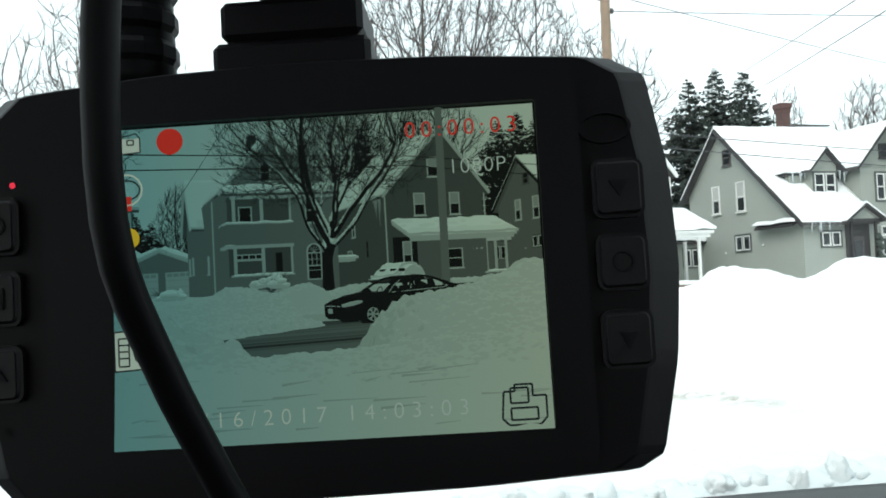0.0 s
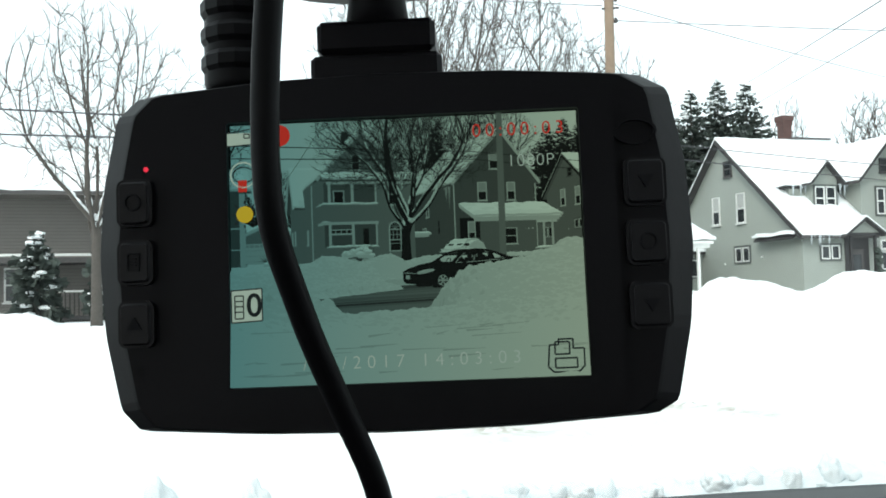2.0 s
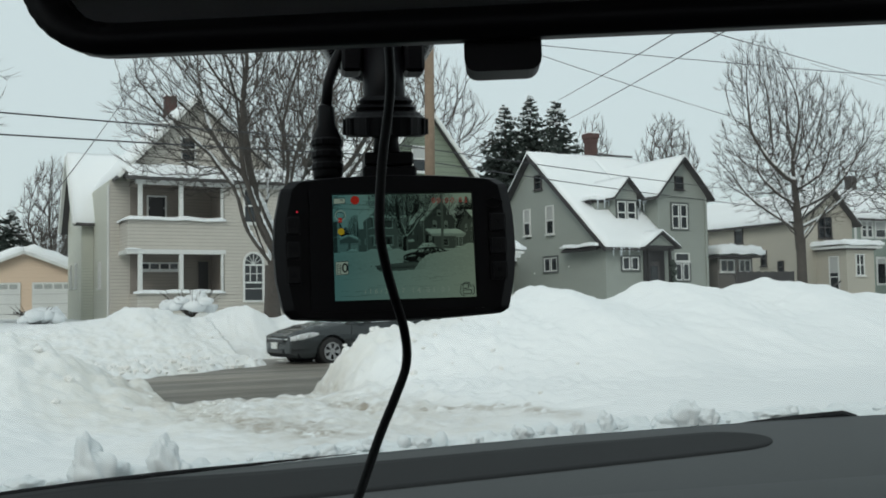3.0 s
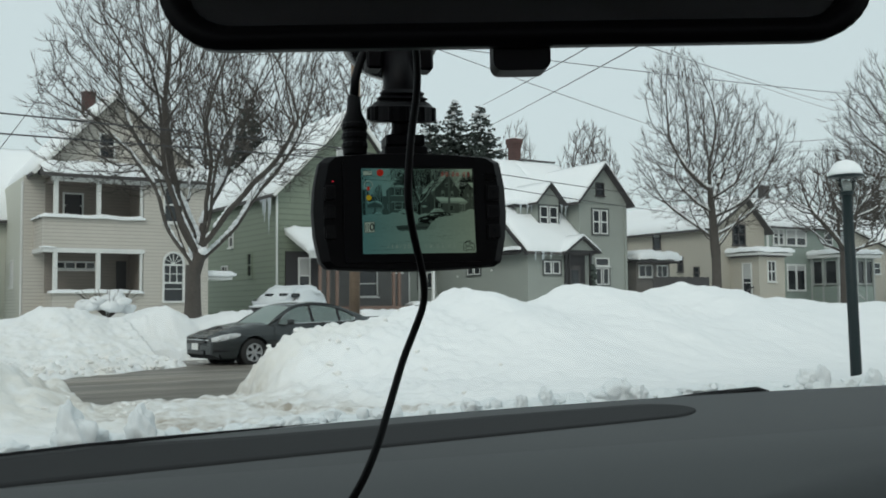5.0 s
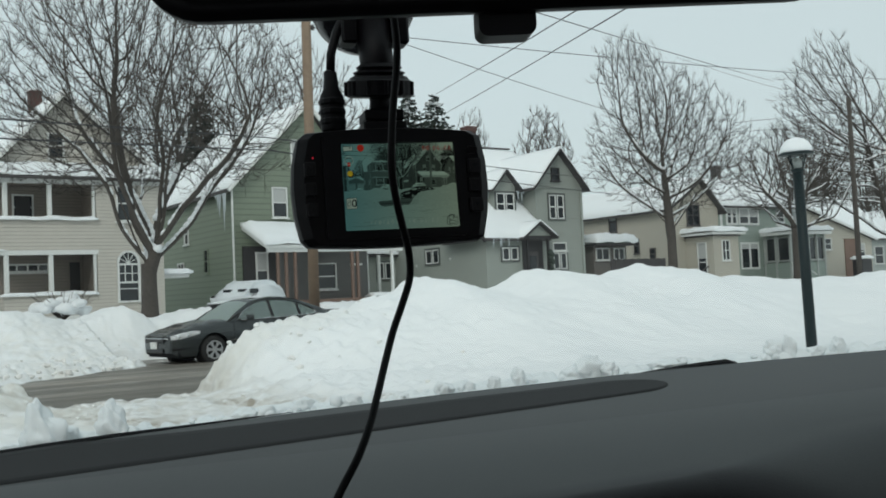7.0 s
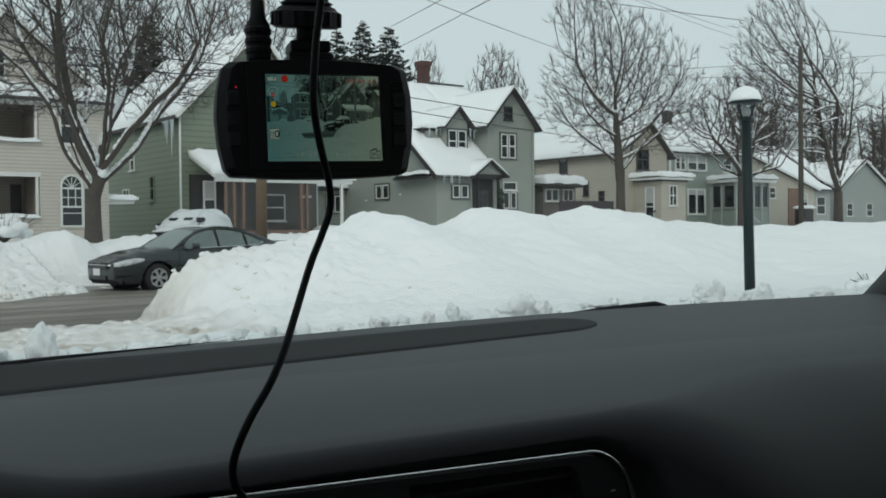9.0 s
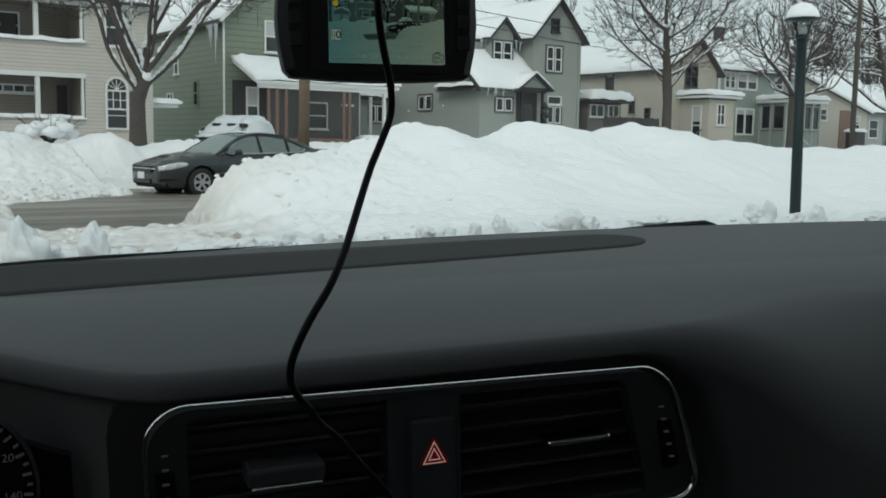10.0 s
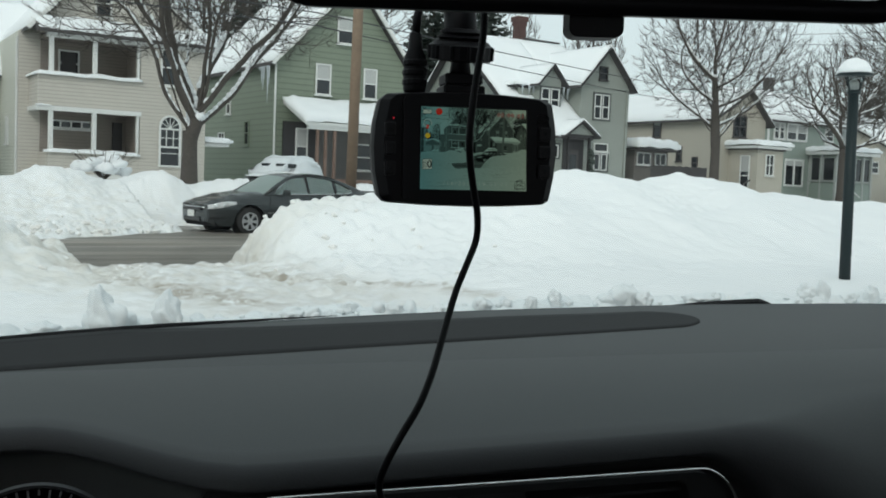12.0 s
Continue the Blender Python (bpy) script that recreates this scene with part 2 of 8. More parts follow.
def snow_slab(bm, a, b, c, d, thick, step=0.35, edge=0.22, rough=0.35):
    """Settled snow on the quad a b c d, rounded at its edges."""
    a, b, c, d = (Vector(p) for p in (a, b, c, d))
    nu, nv = max(3, int((b - a).length / step)), max(3, int((d - a).length / step))
    lu, lv = (b - a).length, (d - a).length
    top = []
    for j in range(nv + 1):
        row = []
        for i in range(nu + 1):
            u, v = i / nu, j / nv
            p = a.lerp(b, u).lerp(d.lerp(c, u), v)
            e = min(u * lu, (1 - u) * lu, v * lv, (1 - v) * lv)
            k = math.sqrt(min(1.0, (e + 0.05) / edge))
            h = thick * k * (1 + rough * wobble(p, 1.3) + 0.5 * rough * wobble(p, 4))
            row.append(bm.verts.new(p + Vector((0, 0, h))))
        top.append(row)
    for j in range(nv):
        for i in range(nu):
            bm.faces.new((top[j][i], top[j][i + 1], top[j + 1][i + 1], top[j + 1][i]))
    loop = top[0] + [r[-1] for r in top[1:]] + top[-1][-2::-1] + [r[0] for r in top[-2:0:-1]]
    low = [bm.verts.new(v.co - Vector((0, 0, thick * 0.45))) for v in loop]
    for i in range(len(loop)):
        j = (i + 1) % len(loop)
        bm.faces.new((loop[j], loop[i], low[i], low[j]))
    return bm


def lettering(name, text, size, mat, parent, at, label="", gap=1.0, weight=0.0):
    """Flat lettering as a mesh; the text starts at the pose's origin."""
    cu = bpy.data.curves.new(name, "FONT")
    cu.body, cu.size, cu.space_character = text, size, gap
    cu.offset = -0.012 * size * weight
    tmp = bpy.data.objects.new(name, cu)
    me = bpy.data.meshes.new_from_object(tmp)
    bpy.data.objects.remove(tmp)
    bpy.data.curves.remove(cu)
    me.materials.append(mat)
    ob = new(name, me)
    ob.parent = parent
    ob.matrix_local = at
    if label:
        ob["label"] = label
    return ob


# ================= inside the parked car =================
def step(a, b, x):
    k = min(1.0, max(0.0, (x - a) / (b - a)))
    return k * k * (3 - 2 * k)


def axis(parts):
    out = []
    for a, b, d in parts:
        k = max(1, int(round((b - a) / d)))
        out += [a + (b - a) * i / k for i in range(k)]
    return out + [parts[-1][1]]


def glass_y(x):
    """The windshield's foot, bowed forward in the middle."""
    return 0.590 - 0.30 * (x - 0.25) ** 2


def lip_y(x):
    """The dashboard's front lip; it steps back to the left for the instruments."""
    k = min(1.0, max(0.0, (-0.15 - x) / 0.14))
    k = k * k * (3 - 2 * k)
    j = min(1.0, max(0.0, (x - 0.16) / 0.3))
    return 0.008 + 0.125 * k - 0.05 * j


def crease_y(x):
    """The fold across the top of the pad."""
    return 0.304 - 0.115 * x


def dashboard():
    car = thing("dashboard", "grey soft-touch car dashboard with chrome-framed centre vents", "dashboard", CAR)
    xs = axis([(-0.8, 0.10, 0.02), (0.10, 0.24, 0.004), (0.24, 1.04, 0.02)])
    bm = B()
    rows = []
    for x in xs:
        yf, yg = lip_y(x), glass_y(x)
        crease = min(max(crease_y(x), yf + 0.12), 0.34)
        k = step(0.13, 0.36, x)
        r = 0.013 + 0.110 * k
        hump = 0.003 * min(1.0, max(0.0, (0.30 - x) / 0.5))
        pr = [(yg + 0.03, -0.012 + hump), (yg - 0.01, 0.0005 + hump), (crease + 0.020, -0.0105), (crease + 0.008, -0.0110), (crease + 0.004, -0.0095), (crease - 0.004, -0.0010), (crease - 0.010, 0.0), (max(yf + 0.14, yf + r + 0.035), 0.002), (yf + r + 0.02, 0.001)]
        pr += [(yf + r - r * math.sin(radians(a)), -r + r * math.cos(radians(a))) for a in range(0, 91, 6)]
        # the vents sit in a rounded recess; past its edge the face runs straight down
        for z in [-r - 0.003 - 0.006 * q for q in range(24)] + [-r - 0.28]:
            edge = 0.158 + 0.30 * min(0.085, max(0.0, -0.016 - z)) - 0.030 * step(-0.045, -0.012, z)
            back = 0.032 * step(-r, -r - 0.010, z) * (1 - step(edge, edge + 0.016, x))
            pr.append((yf + back + 0.10 * (-r - z) * (1 - 0.6 * k), z))
        rows.append([bm.verts.new((x, y, z)) for y, z in pr])
    for a, b in zip(rows, rows[1:]):
        for i in range(len(a) - 1):
            bm.faces.new((a[i], a[i + 1], b[i + 1], b[i]))
    bmesh.ops.recalc_face_normals(bm, faces=bm.faces[:])
    # shade below the lip, painted per vertex into the pad's colour
    trim = bm.verts.layers.float.new("lip_shade")
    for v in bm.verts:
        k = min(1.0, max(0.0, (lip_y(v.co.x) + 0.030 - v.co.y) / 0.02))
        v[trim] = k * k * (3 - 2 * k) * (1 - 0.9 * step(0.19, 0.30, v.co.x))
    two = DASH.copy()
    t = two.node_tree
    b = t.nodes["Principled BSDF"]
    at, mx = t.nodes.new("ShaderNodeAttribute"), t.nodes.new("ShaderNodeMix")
    at.attribute_name = "lip_shade"
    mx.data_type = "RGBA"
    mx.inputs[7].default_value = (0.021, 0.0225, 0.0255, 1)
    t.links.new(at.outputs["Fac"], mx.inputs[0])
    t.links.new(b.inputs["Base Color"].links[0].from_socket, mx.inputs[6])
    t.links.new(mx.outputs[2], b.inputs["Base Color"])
    part("dash_pad", bm, two, car, "matt grey soft dash pad, shade painted in below its lip", True)
    # dark defroster strip with a rounded end; its colour includes the groove's shade
    def pad_z(x, y):
        h = 0.003 * min(1.0, max(0.0, (0.30 - x) / 0.5))
        c = min(max(crease_y(x), lip_y(x) + 0.12), 0.34) + 0.020
        k = min(1.0, max(0.0, (y - c) / (glass_y(x) - 0.01 - c)))
        return -0.0105 + (h + 0.0110) * k
    bm = B()
    rows = []
    for x in [-0.78 + 0.02 * i for i in range(57)] + [0.358 + 0.055 * math.sin(radians(a)) for a in range(10, 91, 10)]:
        low, top = 0.380 + 0.075 * (x + 0.34), min(glass_y(x) - 0.006, 0.512 + 0.02 * min(1.0, max(0.0, (x + 0.1) / 0.3)))
        if x > 0.358:
            k = math.sqrt(max(0.0, 1 - ((x - 0.358) / 0.055) ** 2)) * 0.98 + 0.02
            mid, half = (low + top) / 2, (top - low) / 2 * k
            low, top = mid - half, mid + half
        ys = [low - 0.001] + [low + (top - low) * q / 8 for q in range(9)] + [top + 0.001]
        rows.append([bm.verts.new((x, y, pad_z(x, y) + (0.0011 if 0 < q < 10 else -0.002))) for q, y in enumerate(ys)])
    for p, q in zip(rows, rows[1:]):
        for i in range(10):
            bm.faces.new((p[i], q[i], q[i + 1], p[i + 1]))
    bmesh.ops.recalc_face_normals(bm, faces=bm.faces[:])
    part("defroster_strip", bm, STRIP, car, "dark matt strip for the shaded defroster groove", True)
    bm = B()
    tube(bm, [(x, glass_y(x) + 0.006, pad_z(x, glass_y(x)) - 0.0010) for x in (-0.7 + 0.05 * i for i in range(15))], [0.0038] * 10 + [0.0034, 0.0026, 0.0016, 0.0009, 0.0004], 6)
    part("glass_seal", bm, RUBBER, car, "black rubber seal along the glass", True)
    # recessed panel of the centre stack
    bm = B()
    prism(bm, rounded(-0.185, 0.19, -0.135, -0.006, 0.03, 6), lambda u, v, w: (u, 0.030 + w - 0.16 * (v + 0.01), v), 0.01)
    part("centre_panel", bm, DASHDARK, car)
    tilt = lambda u, v, w: (u, 0.006 + w - 0.12 * (v + 0.06), v - 0.0200 * (u + 0.15))
    bm = B()
    lean = lambda o: [(u * (1.0 - 2.05 * (v + 0.1)) if u > 0 else u, v) for u, v in o]
    loop = lean(rounded(-0.1675, 0.1745, -0.1045, -0.0128, 0.024, 8))
    # the surround is a hair's width along the top and broadens at the sides and below
    tube(bm, [tilt(u, v, -0.004) for u, v in loop + loop[:2]], [0.0008 + 0.0006 * step(-0.02, -0.05, v) + 0.0013 * step(-0.02, -0.06, v) * step(0.0, 0.15, u) for u, v in loop + loop[:2]], 8, False)
    part("vent_surround", bm, CHROME, car, "thin chrome surround of the vents", True)
    bm = B()
    ring(bm, lean(rounded(-0.1655, 0.1720, -0.1025, -0.0163, 0.025, 8)), lean(rounded(-0.145, 0.138, -0.098, -0.0210, 0.006, 8)), tilt, 0.012)
    part("vent_bezel", bm, STRIP, car)
    bm = B()
    box(bm, -0.16, 0.165, 0.055, 0.058, -0.113, -0.02)
    part("duct_back", bm, GLOSS, car)
    for x0, x1 in ((-0.144, -0.034), (0.010, 0.134)):
        grille = part("vent_grille", box(B(), x0, x1, 0.046, 0.048, -0.107, -0.025), DASHDARK, car)
        for i in range(6):
            z = -0.034 - 0.0135 * i
            bm = B()
            box(bm, x0, x1, -0.011, 0.011, -0.0012, 0.0012, 0.0006, pose(0, 0.022, z, -24 if x0 < 0 else 6))
            part("slat", bm, DASHDARK, grille)
    bm = B()
    box(bm, -0.034, 0.010, 0.006, 0.03, -0.107, -0.023, 0.002)
    part("vent_divider", bm, DASHDARK, car)
    bm = B()
    box(bm, -0.0225, 0.0045, 0.000, 0.02, -0.088, -0.036, 0.002, None, 2)
    button = part("hazard_button", bm, DASHDARK, car, "black hazard button with a lit red triangle")
    for r, name in ((0.0080, "triangle"), (0.0044, "triangle")):
        bm = B()
        tri = [(-0.009 + r * math.cos(radians(a)), -0.0580 + r * 1.1 * math.sin(radians(a))) for a in (90, 210, 330)]
        tin = [(-0.009 + (r - 0.0010) * math.cos(radians(a)), -0.0580 + (r - 0.0010) * 1.1 * math.sin(radians(a))) for a in (90, 210, 330)]
        ring(bm, tri, tin, lambda u, v, w: (u, -0.0008 + w, v), 0.001)
        part(name, bm, glowing("hazard_red", (0.95, 0.55, 0.50), 0.30), button)
    # dim emissive plate added to imitate the red glow around the triangle
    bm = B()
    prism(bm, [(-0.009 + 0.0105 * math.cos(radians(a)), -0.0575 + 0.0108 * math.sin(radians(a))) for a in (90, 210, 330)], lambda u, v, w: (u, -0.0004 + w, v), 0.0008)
    part("triangle_glow", bm, glowing("hazard_halo", (0.30, 0.014, 0.010), 0.11), button)
    bm = B()
    box(bm, -0.116, -0.074, -0.010, 0.012, -0.0605, -0.050, 0.0022, None, 2)
    tab = part("vent_tab", bm, DASHDARK, car, "dark vent adjuster tab")
    bm = B()
    box(bm, -0.114, -0.076, -0.0115, -0.009, -0.0608, -0.0594, 0.0006)
    part("tab_edge", bm, DARKCHROME, tab)
    bm = B()
    box(bm, 0.061, 0.103, -0.004, 0.012, -0.0612, -0.0570, 0.0018, None, 2)
    part("vent_tab", bm, CHROME, car, "chrome vent adjuster tab")
    for x, z0, gap, slant in ((-0.1565, -0.0405, 0.0079, 0.0), (0.1425, -0.0470, 0.0083, 0.0020)):
        bm = B()
        hold = [(x - 0.0060, z0 + 0.006), (x + 0.0040, z0 + 0.006), (x + 0.0060 + 4.4 * slant, z0 - 0.039), (x - 0.0045 + 4.4 * slant, z0 - 0.041)]
        prism(bm, hold, lambda u, v, w: (u, 0.0048 + w, v), 0.009)
        wheel = part("thumbwheel", bm, GLOSS, car)
        for i in range(5):
            bm = B()
            z = z0 - gap * i
            box(bm, x - 0.0018 + slant * i, x + 0.0018 + slant * i, 0.0030, 0.005, z - 0.0006, z + 0.0006, 0.0004)
            part("mark", bm, DIALINK, wheel)
    # instrument cluster
    bm = B()
    cx, cz, r = -0.2735, -0.066, 0.0510
    circle = [(cx + r * math.cos(radians(a)), cz + r * math.sin(radians(a))) for a in range(0, 360, 6)]
    prism(bm, circle, lambda u, v, w: (u, 0.062 + w, v), 0.004)
    dial = part("speedometer", bm, GLOSS, car, "black speedometer dial with pale numerals")
    bm = B()
    ring(bm, [(cx + (r + 0.0012) * math.cos(radians(a)), cz + (r + 0.0012) * math.sin(radians(a))) for a in range(0, 360, 6)], [(cx + (r - 0.0006) * math.cos(radians(a)), cz + (r - 0.0006) * math.sin(radians(a))) for a in range(0, 360, 6)], lambda u, v, w: (u, 0.058 + w, v), 0.006)
    part("dial_rim", bm, DASHDARK, dial)
    for i in range(0, 25):
        a = radians(-50 + 7.2 * i)
        bm = B()
        l = 0.0028 if i % 2 else 0.0046
        box(bm, r - 0.0025 - l, r - 0.0025, 0.0600, 0.0615, -0.0006, 0.0006, 0, Matrix.Translation((cx, 0, cz)) @ Matrix.Rotation(-a, 4, "Y"))
        part("tick", bm, DIALINK, dial)
    for text, dx, dz in (("100", 0.0215, 0.0355), ("120", 0.0345, 0.0175), ("140", 0.0375, -0.0045)):
        lettering("numeral", text, 0.0066, DIALINK, dial, Matrix.Translation((cx + dx - 0.0045, 0.0605, cz + dz - 0.003)) @ Matrix.Rotation(radians(90), 4, "X"))
    bm = B()
    box(bm, cx + 0.0140, cx + 0.0180, 0.0595, 0.0615, cz + 0.0035, cz + 0.0085, 0.0008)
    part("warning_lamp", bm, glowing("warning_red", (1.0, 0.03, 0.04), 0.6), dial, "lit red warning lamp")
    bm = B()
    prism(bm, [(-0.80, -0.2), (-0.205, -0.2), (-0.205, -0.055), (-0.25, -0.035), (-0.80, -0.035)], lambda u, v, w: (u, 0.068 + w, v), 0.01)
    part("cluster_panel", bm, GLOSS, car)
    return car


def cabin():
    shell = thing("car_cabin", "dark closed cabin shell of the parked car", "car cabin", CAR, kind="structure")
    bm = B()
    n = 24
    up = []
    for j in range(9):
        v = j / 8
        up.append([bm.verts.new((-0.72 + 1.72 * i / n, glass_y(-0.72 + 1.72 * i / n) + 0.008 - 0.80 * v + 0.05 * v * v, -0.012 + 0.372 * v)) for i in range(n + 1)])
    for a, b in zip(up, up[1:]):
        for i in range(n):
            bm.faces.new((a[i], a[i + 1], b[i + 1], b[i]))
    g = part("windshield", bm, GLASS, shell, "clear raked windshield", True)
    g.visible_shadow = False
    bm = B()
    tube(bm, [(0.95, 0.52, -0.14), (0.912, 0.47, -0.045), (0.893, 0.44, 0.020), (0.885, 0.40, 0.16), (0.882, 0.36, 0.30), (0.86, 0.25, 0.47)], [0.11, 0.088, 0.048, 0.037, 0.035, 0.04], 10)
    part("a_pillar", bm, CABIN, shell, "dark windshield pillar", True)
    bm = B()
    tube(bm, [(-0.72, 0.40, -0.12), (-0.70, 0.30, 0.08), (-0.66, 0.0, 0.26), (-0.62, -0.24, 0.38)], [0.07, 0.05, 0.04, 0.045], 10)
    part("a_pillar", bm, CABIN, shell, "", True)
    # unseen roof and sides, added to darken the cabin; openings admit light
    bm = B()
    box(bm, -0.70, 0.92, -1.45, -0.17, 0.36, 0.40, 0.02)
    part("headliner", bm, LINING, shell, "pale grey headliner")
    for x in (-0.78, 0.96):
        bm = B()
        box(bm, x - 0.03, x + 0.03, -1.4, 0.3, -0.75, 0.03, 0.02)
        part("door_panel", bm, CABIN, shell)
        bm = B()
        box(bm, x - 0.03, x + 0.03, -0.78, -0.64, 0.0, 0.38, 0.02)
        part("door_pillar", bm, CABIN, shell)
    # unseen wall, its height set to limit light from behind
    bm = B()
    box(bm, -0.78, 0.96, -1.45, -1.35, -0.75, 0.15, 0.02)
    part("rear_light_wall", bm, CABIN, shell)
    bm = B()
    box(bm, -0.78, 0.96, -1.4, 0.7, -0.80, -0.74)
    part("cabin_floor", bm, CABIN, shell)
    bm = B()
    box(bm, -0.78, 0.96, 0.63, 0.68, -0.75, -0.07)
    part("firewall", bm, CABIN, shell)
    bm = B()
    xs = [-0.8 + 0.09 * i for i in range(21)]
    rows = [[bm.verts.new((x, glass_y(x) + 0.03 + 0.95 * v, -0.05 - 0.13 * v - 0.25 * v ** 4 - 0.25 * (abs(x - 0.1) / 0.95) ** 4)) for x in xs] for v in (0, 0.1, 0.3, 0.5, 0.7, 0.85, 1.0)]
    for a, b in zip(rows, rows[1:]):
        for i in range(len(a) - 1):
            bm.faces.new((a[i], a[i + 1], b[i + 1], b[i]))
    part("hood", bm, PAINT, shell, "", True)
    for x in (-0.70, 0.88):
        for y in (-1.15, 1.05):
            part("wheel", tube(B(), [(x - 0.1, y, -0.73), (x + 0.1, y, -0.73)], 0.32, 20), TYRE, shell)
    return shell


def cowl_snow():
    """A low crumbly ridge of wet snow along the glass, with single clumps standing on it."""
    rnd = random.Random(5)
    hills = [(rnd.uniform(-0.7, 0.9), rnd.uniform(0.014, 0.075), q, q * rnd.uniform(0.45, 0.9)) for q in (rnd.uniform(0.005, 0.012) for _ in range(210))]
    xs = np.arange(-0.75, 0.95, 0.0032)
    vs = np.concatenate([np.arange(0.0, 0.092, 0.0034), [0.11, 0.14, 0.22]])
    X, V = np.meshgrid(xs, vs)
    H = np.zeros_like(X)
    for x0, v0, r, h in hills:
        near = np.abs(xs - x0) < 2.2 * r
        sub = X[:, near]
        wob = 1.0 + 0.45 * np.sin(sub * 260 + V[:, near] * 190 + x0 * 70) * np.cos(V[:, near] * 330 - sub * 130)
        d = ((sub - x0) ** 2 + (V[:, near] - v0) ** 2) / (r * r) * wob
        H[:, near] = np.maximum(H[:, near], h * np.exp(-d ** 2.4))

    def bed(x, v):
        rough = 0.006 * wobble((x * 11, v * 20, 0)) + 0.004 * wobble((x * 35, v * 40, 3)) + 0.0022 * wobble((x * 110, v * 120, 5))
        return rough, -0.008 + 0.007 * math.sin(min(1, v / 0.05) * math.pi * 0.5) - 0.35 * max(0, v - 0.05)
    verts = []
    for j, v in enumerate(vs):
        for i, x in enumerate(xs):
            rough, z = bed(x, v)
            verts.append((x, glass_y(x) + 0.014 + v, z + (rough + H[j, i]) * (0.3 if j == 0 else 1.0)))
    w = len(xs)
    me = bpy.data.meshes.new("cowl_snow")
    me.from_pydata(verts, [], [(j * w + i, j * w + i + 1, (j + 1) * w + i + 1, (j + 1) * w + i) for j in range(len(vs) - 1) for i in range(w - 1)])
    bm = B()
    bm.from_mesh(me)
    # clumps: place along the glass, half width, height, sharpness of the top
    clumps = [(-0.315, 0.016, 0.014, 0.0), (-0.250, 0.025, 0.046, 0.9), (-0.240, 0.016, 0.020, 0.0), (-0.285, 0.010, 0.012, 0.0), (-0.186, 0.017, 0.038, 0.85), (-0.172, 0.008, 0.014, 0.0), (-0.375, 0.014, 0.014, 0.2), (-0.43, 0.016, 0.012, 0.0), (0.020, 0.010, 0.012, 0.0), (-0.05, 0.018, 0.015, 0.0), (-0.028, 0.015, 0.017, 0.0), (0.055, 0.008, 0.012, 0.0), (0.075, 0.011, 0.014, 0.0), (0.10, 0.008, 0.016, 0.1), (0.135, 0.010, 0.013, 0.0), (0.19, 0.011, 0.015, 0.0), (0.225, 0.008, 0.011, 0.0), (0.256, 0.009, 0.017, 0.1), (0.293, 0.010, 0.023, 0.3), (0.365, 0.016, 0.017, 0.0), (0.390, 0.018, 0.026, 0.0), (0.412, 0.012, 0.020, 0.0), (0.49, 0.022, 0.012, 0.0), (0.512, 0.012, 0.012, 0.0), (0.645, 0.014, 0.020, 0.2), (0.664, 0.012, 0.030, 0.5), (0.70, 0.012, 0.013, 0.0), (0.735, 0.012, 0.020, 0.4), (0.80, 0.016, 0.012, 0.0)]
    clumps += [(rnd.uniform(-0.6, 0.8), q, q * rnd.uniform(0.7, 1.3), 0.0) for q in (rnd.uniform(0.003, 0.007) for _ in range(60))]
    for x, r, h, peak in clumps:
        v = rnd.uniform(0.010, 0.030)
        rough, z = bed(x, v)
        seed = Vector((x * 37, r * 900, h * 700))
        made = bmesh.ops.create_icosphere(bm, subdivisions=4 if r > 0.008 else 2, radius=1.0)["verts"]
        for q in made:
            d = q.co.normalized()
            k = 1.0 + 0.42 * noise.noise(d * 1.5 + seed) + 0.22 * noise.noise(d * 3.2 + seed) + 0.10 * noise.noise(d * 7 + seed)
            up = (d.z + 1) / 2
            thin = 1.0 - peak * 0.55 * up ** 1.5
            q.co = Vector((x + d.x * r * k * thin - peak * 0.5 * r * up, glass_y(x) + 0.014 + v + d.y * r * 0.8 * k * thin, z + rough + 0.001 - 0.3 * h + 1.3 * h * up * (0.6 + 0.4 * k)))
    bm.to_mesh(me)
    bm.free()
    for p in me.polygons:
        p.use_smooth = True
    me.materials.append(WETSHADE)
    ob = new("cowl_snow", me)
    ob.matrix_world = CAR
    tagged(ob, "lumpy wet snow piled along the windshield's foot", "snow", kind="stuff")


def wiper():
    w = thing("wiper", "black wiper blade resting at the windshield's foot", "wiper", CAR)
    bm = B()
    tube(bm, [(0.40, 0.590, -0.010), (0.45, 0.586, -0.005), (0.51, 0.579, -0.0015), (0.56, 0.570, 0.001), (0.575, 0.566, -0.002)], [0.003, 0.0045, 0.005, 0.0045, 0.002], 6)
    part("blade", bm, RUBBER, w)


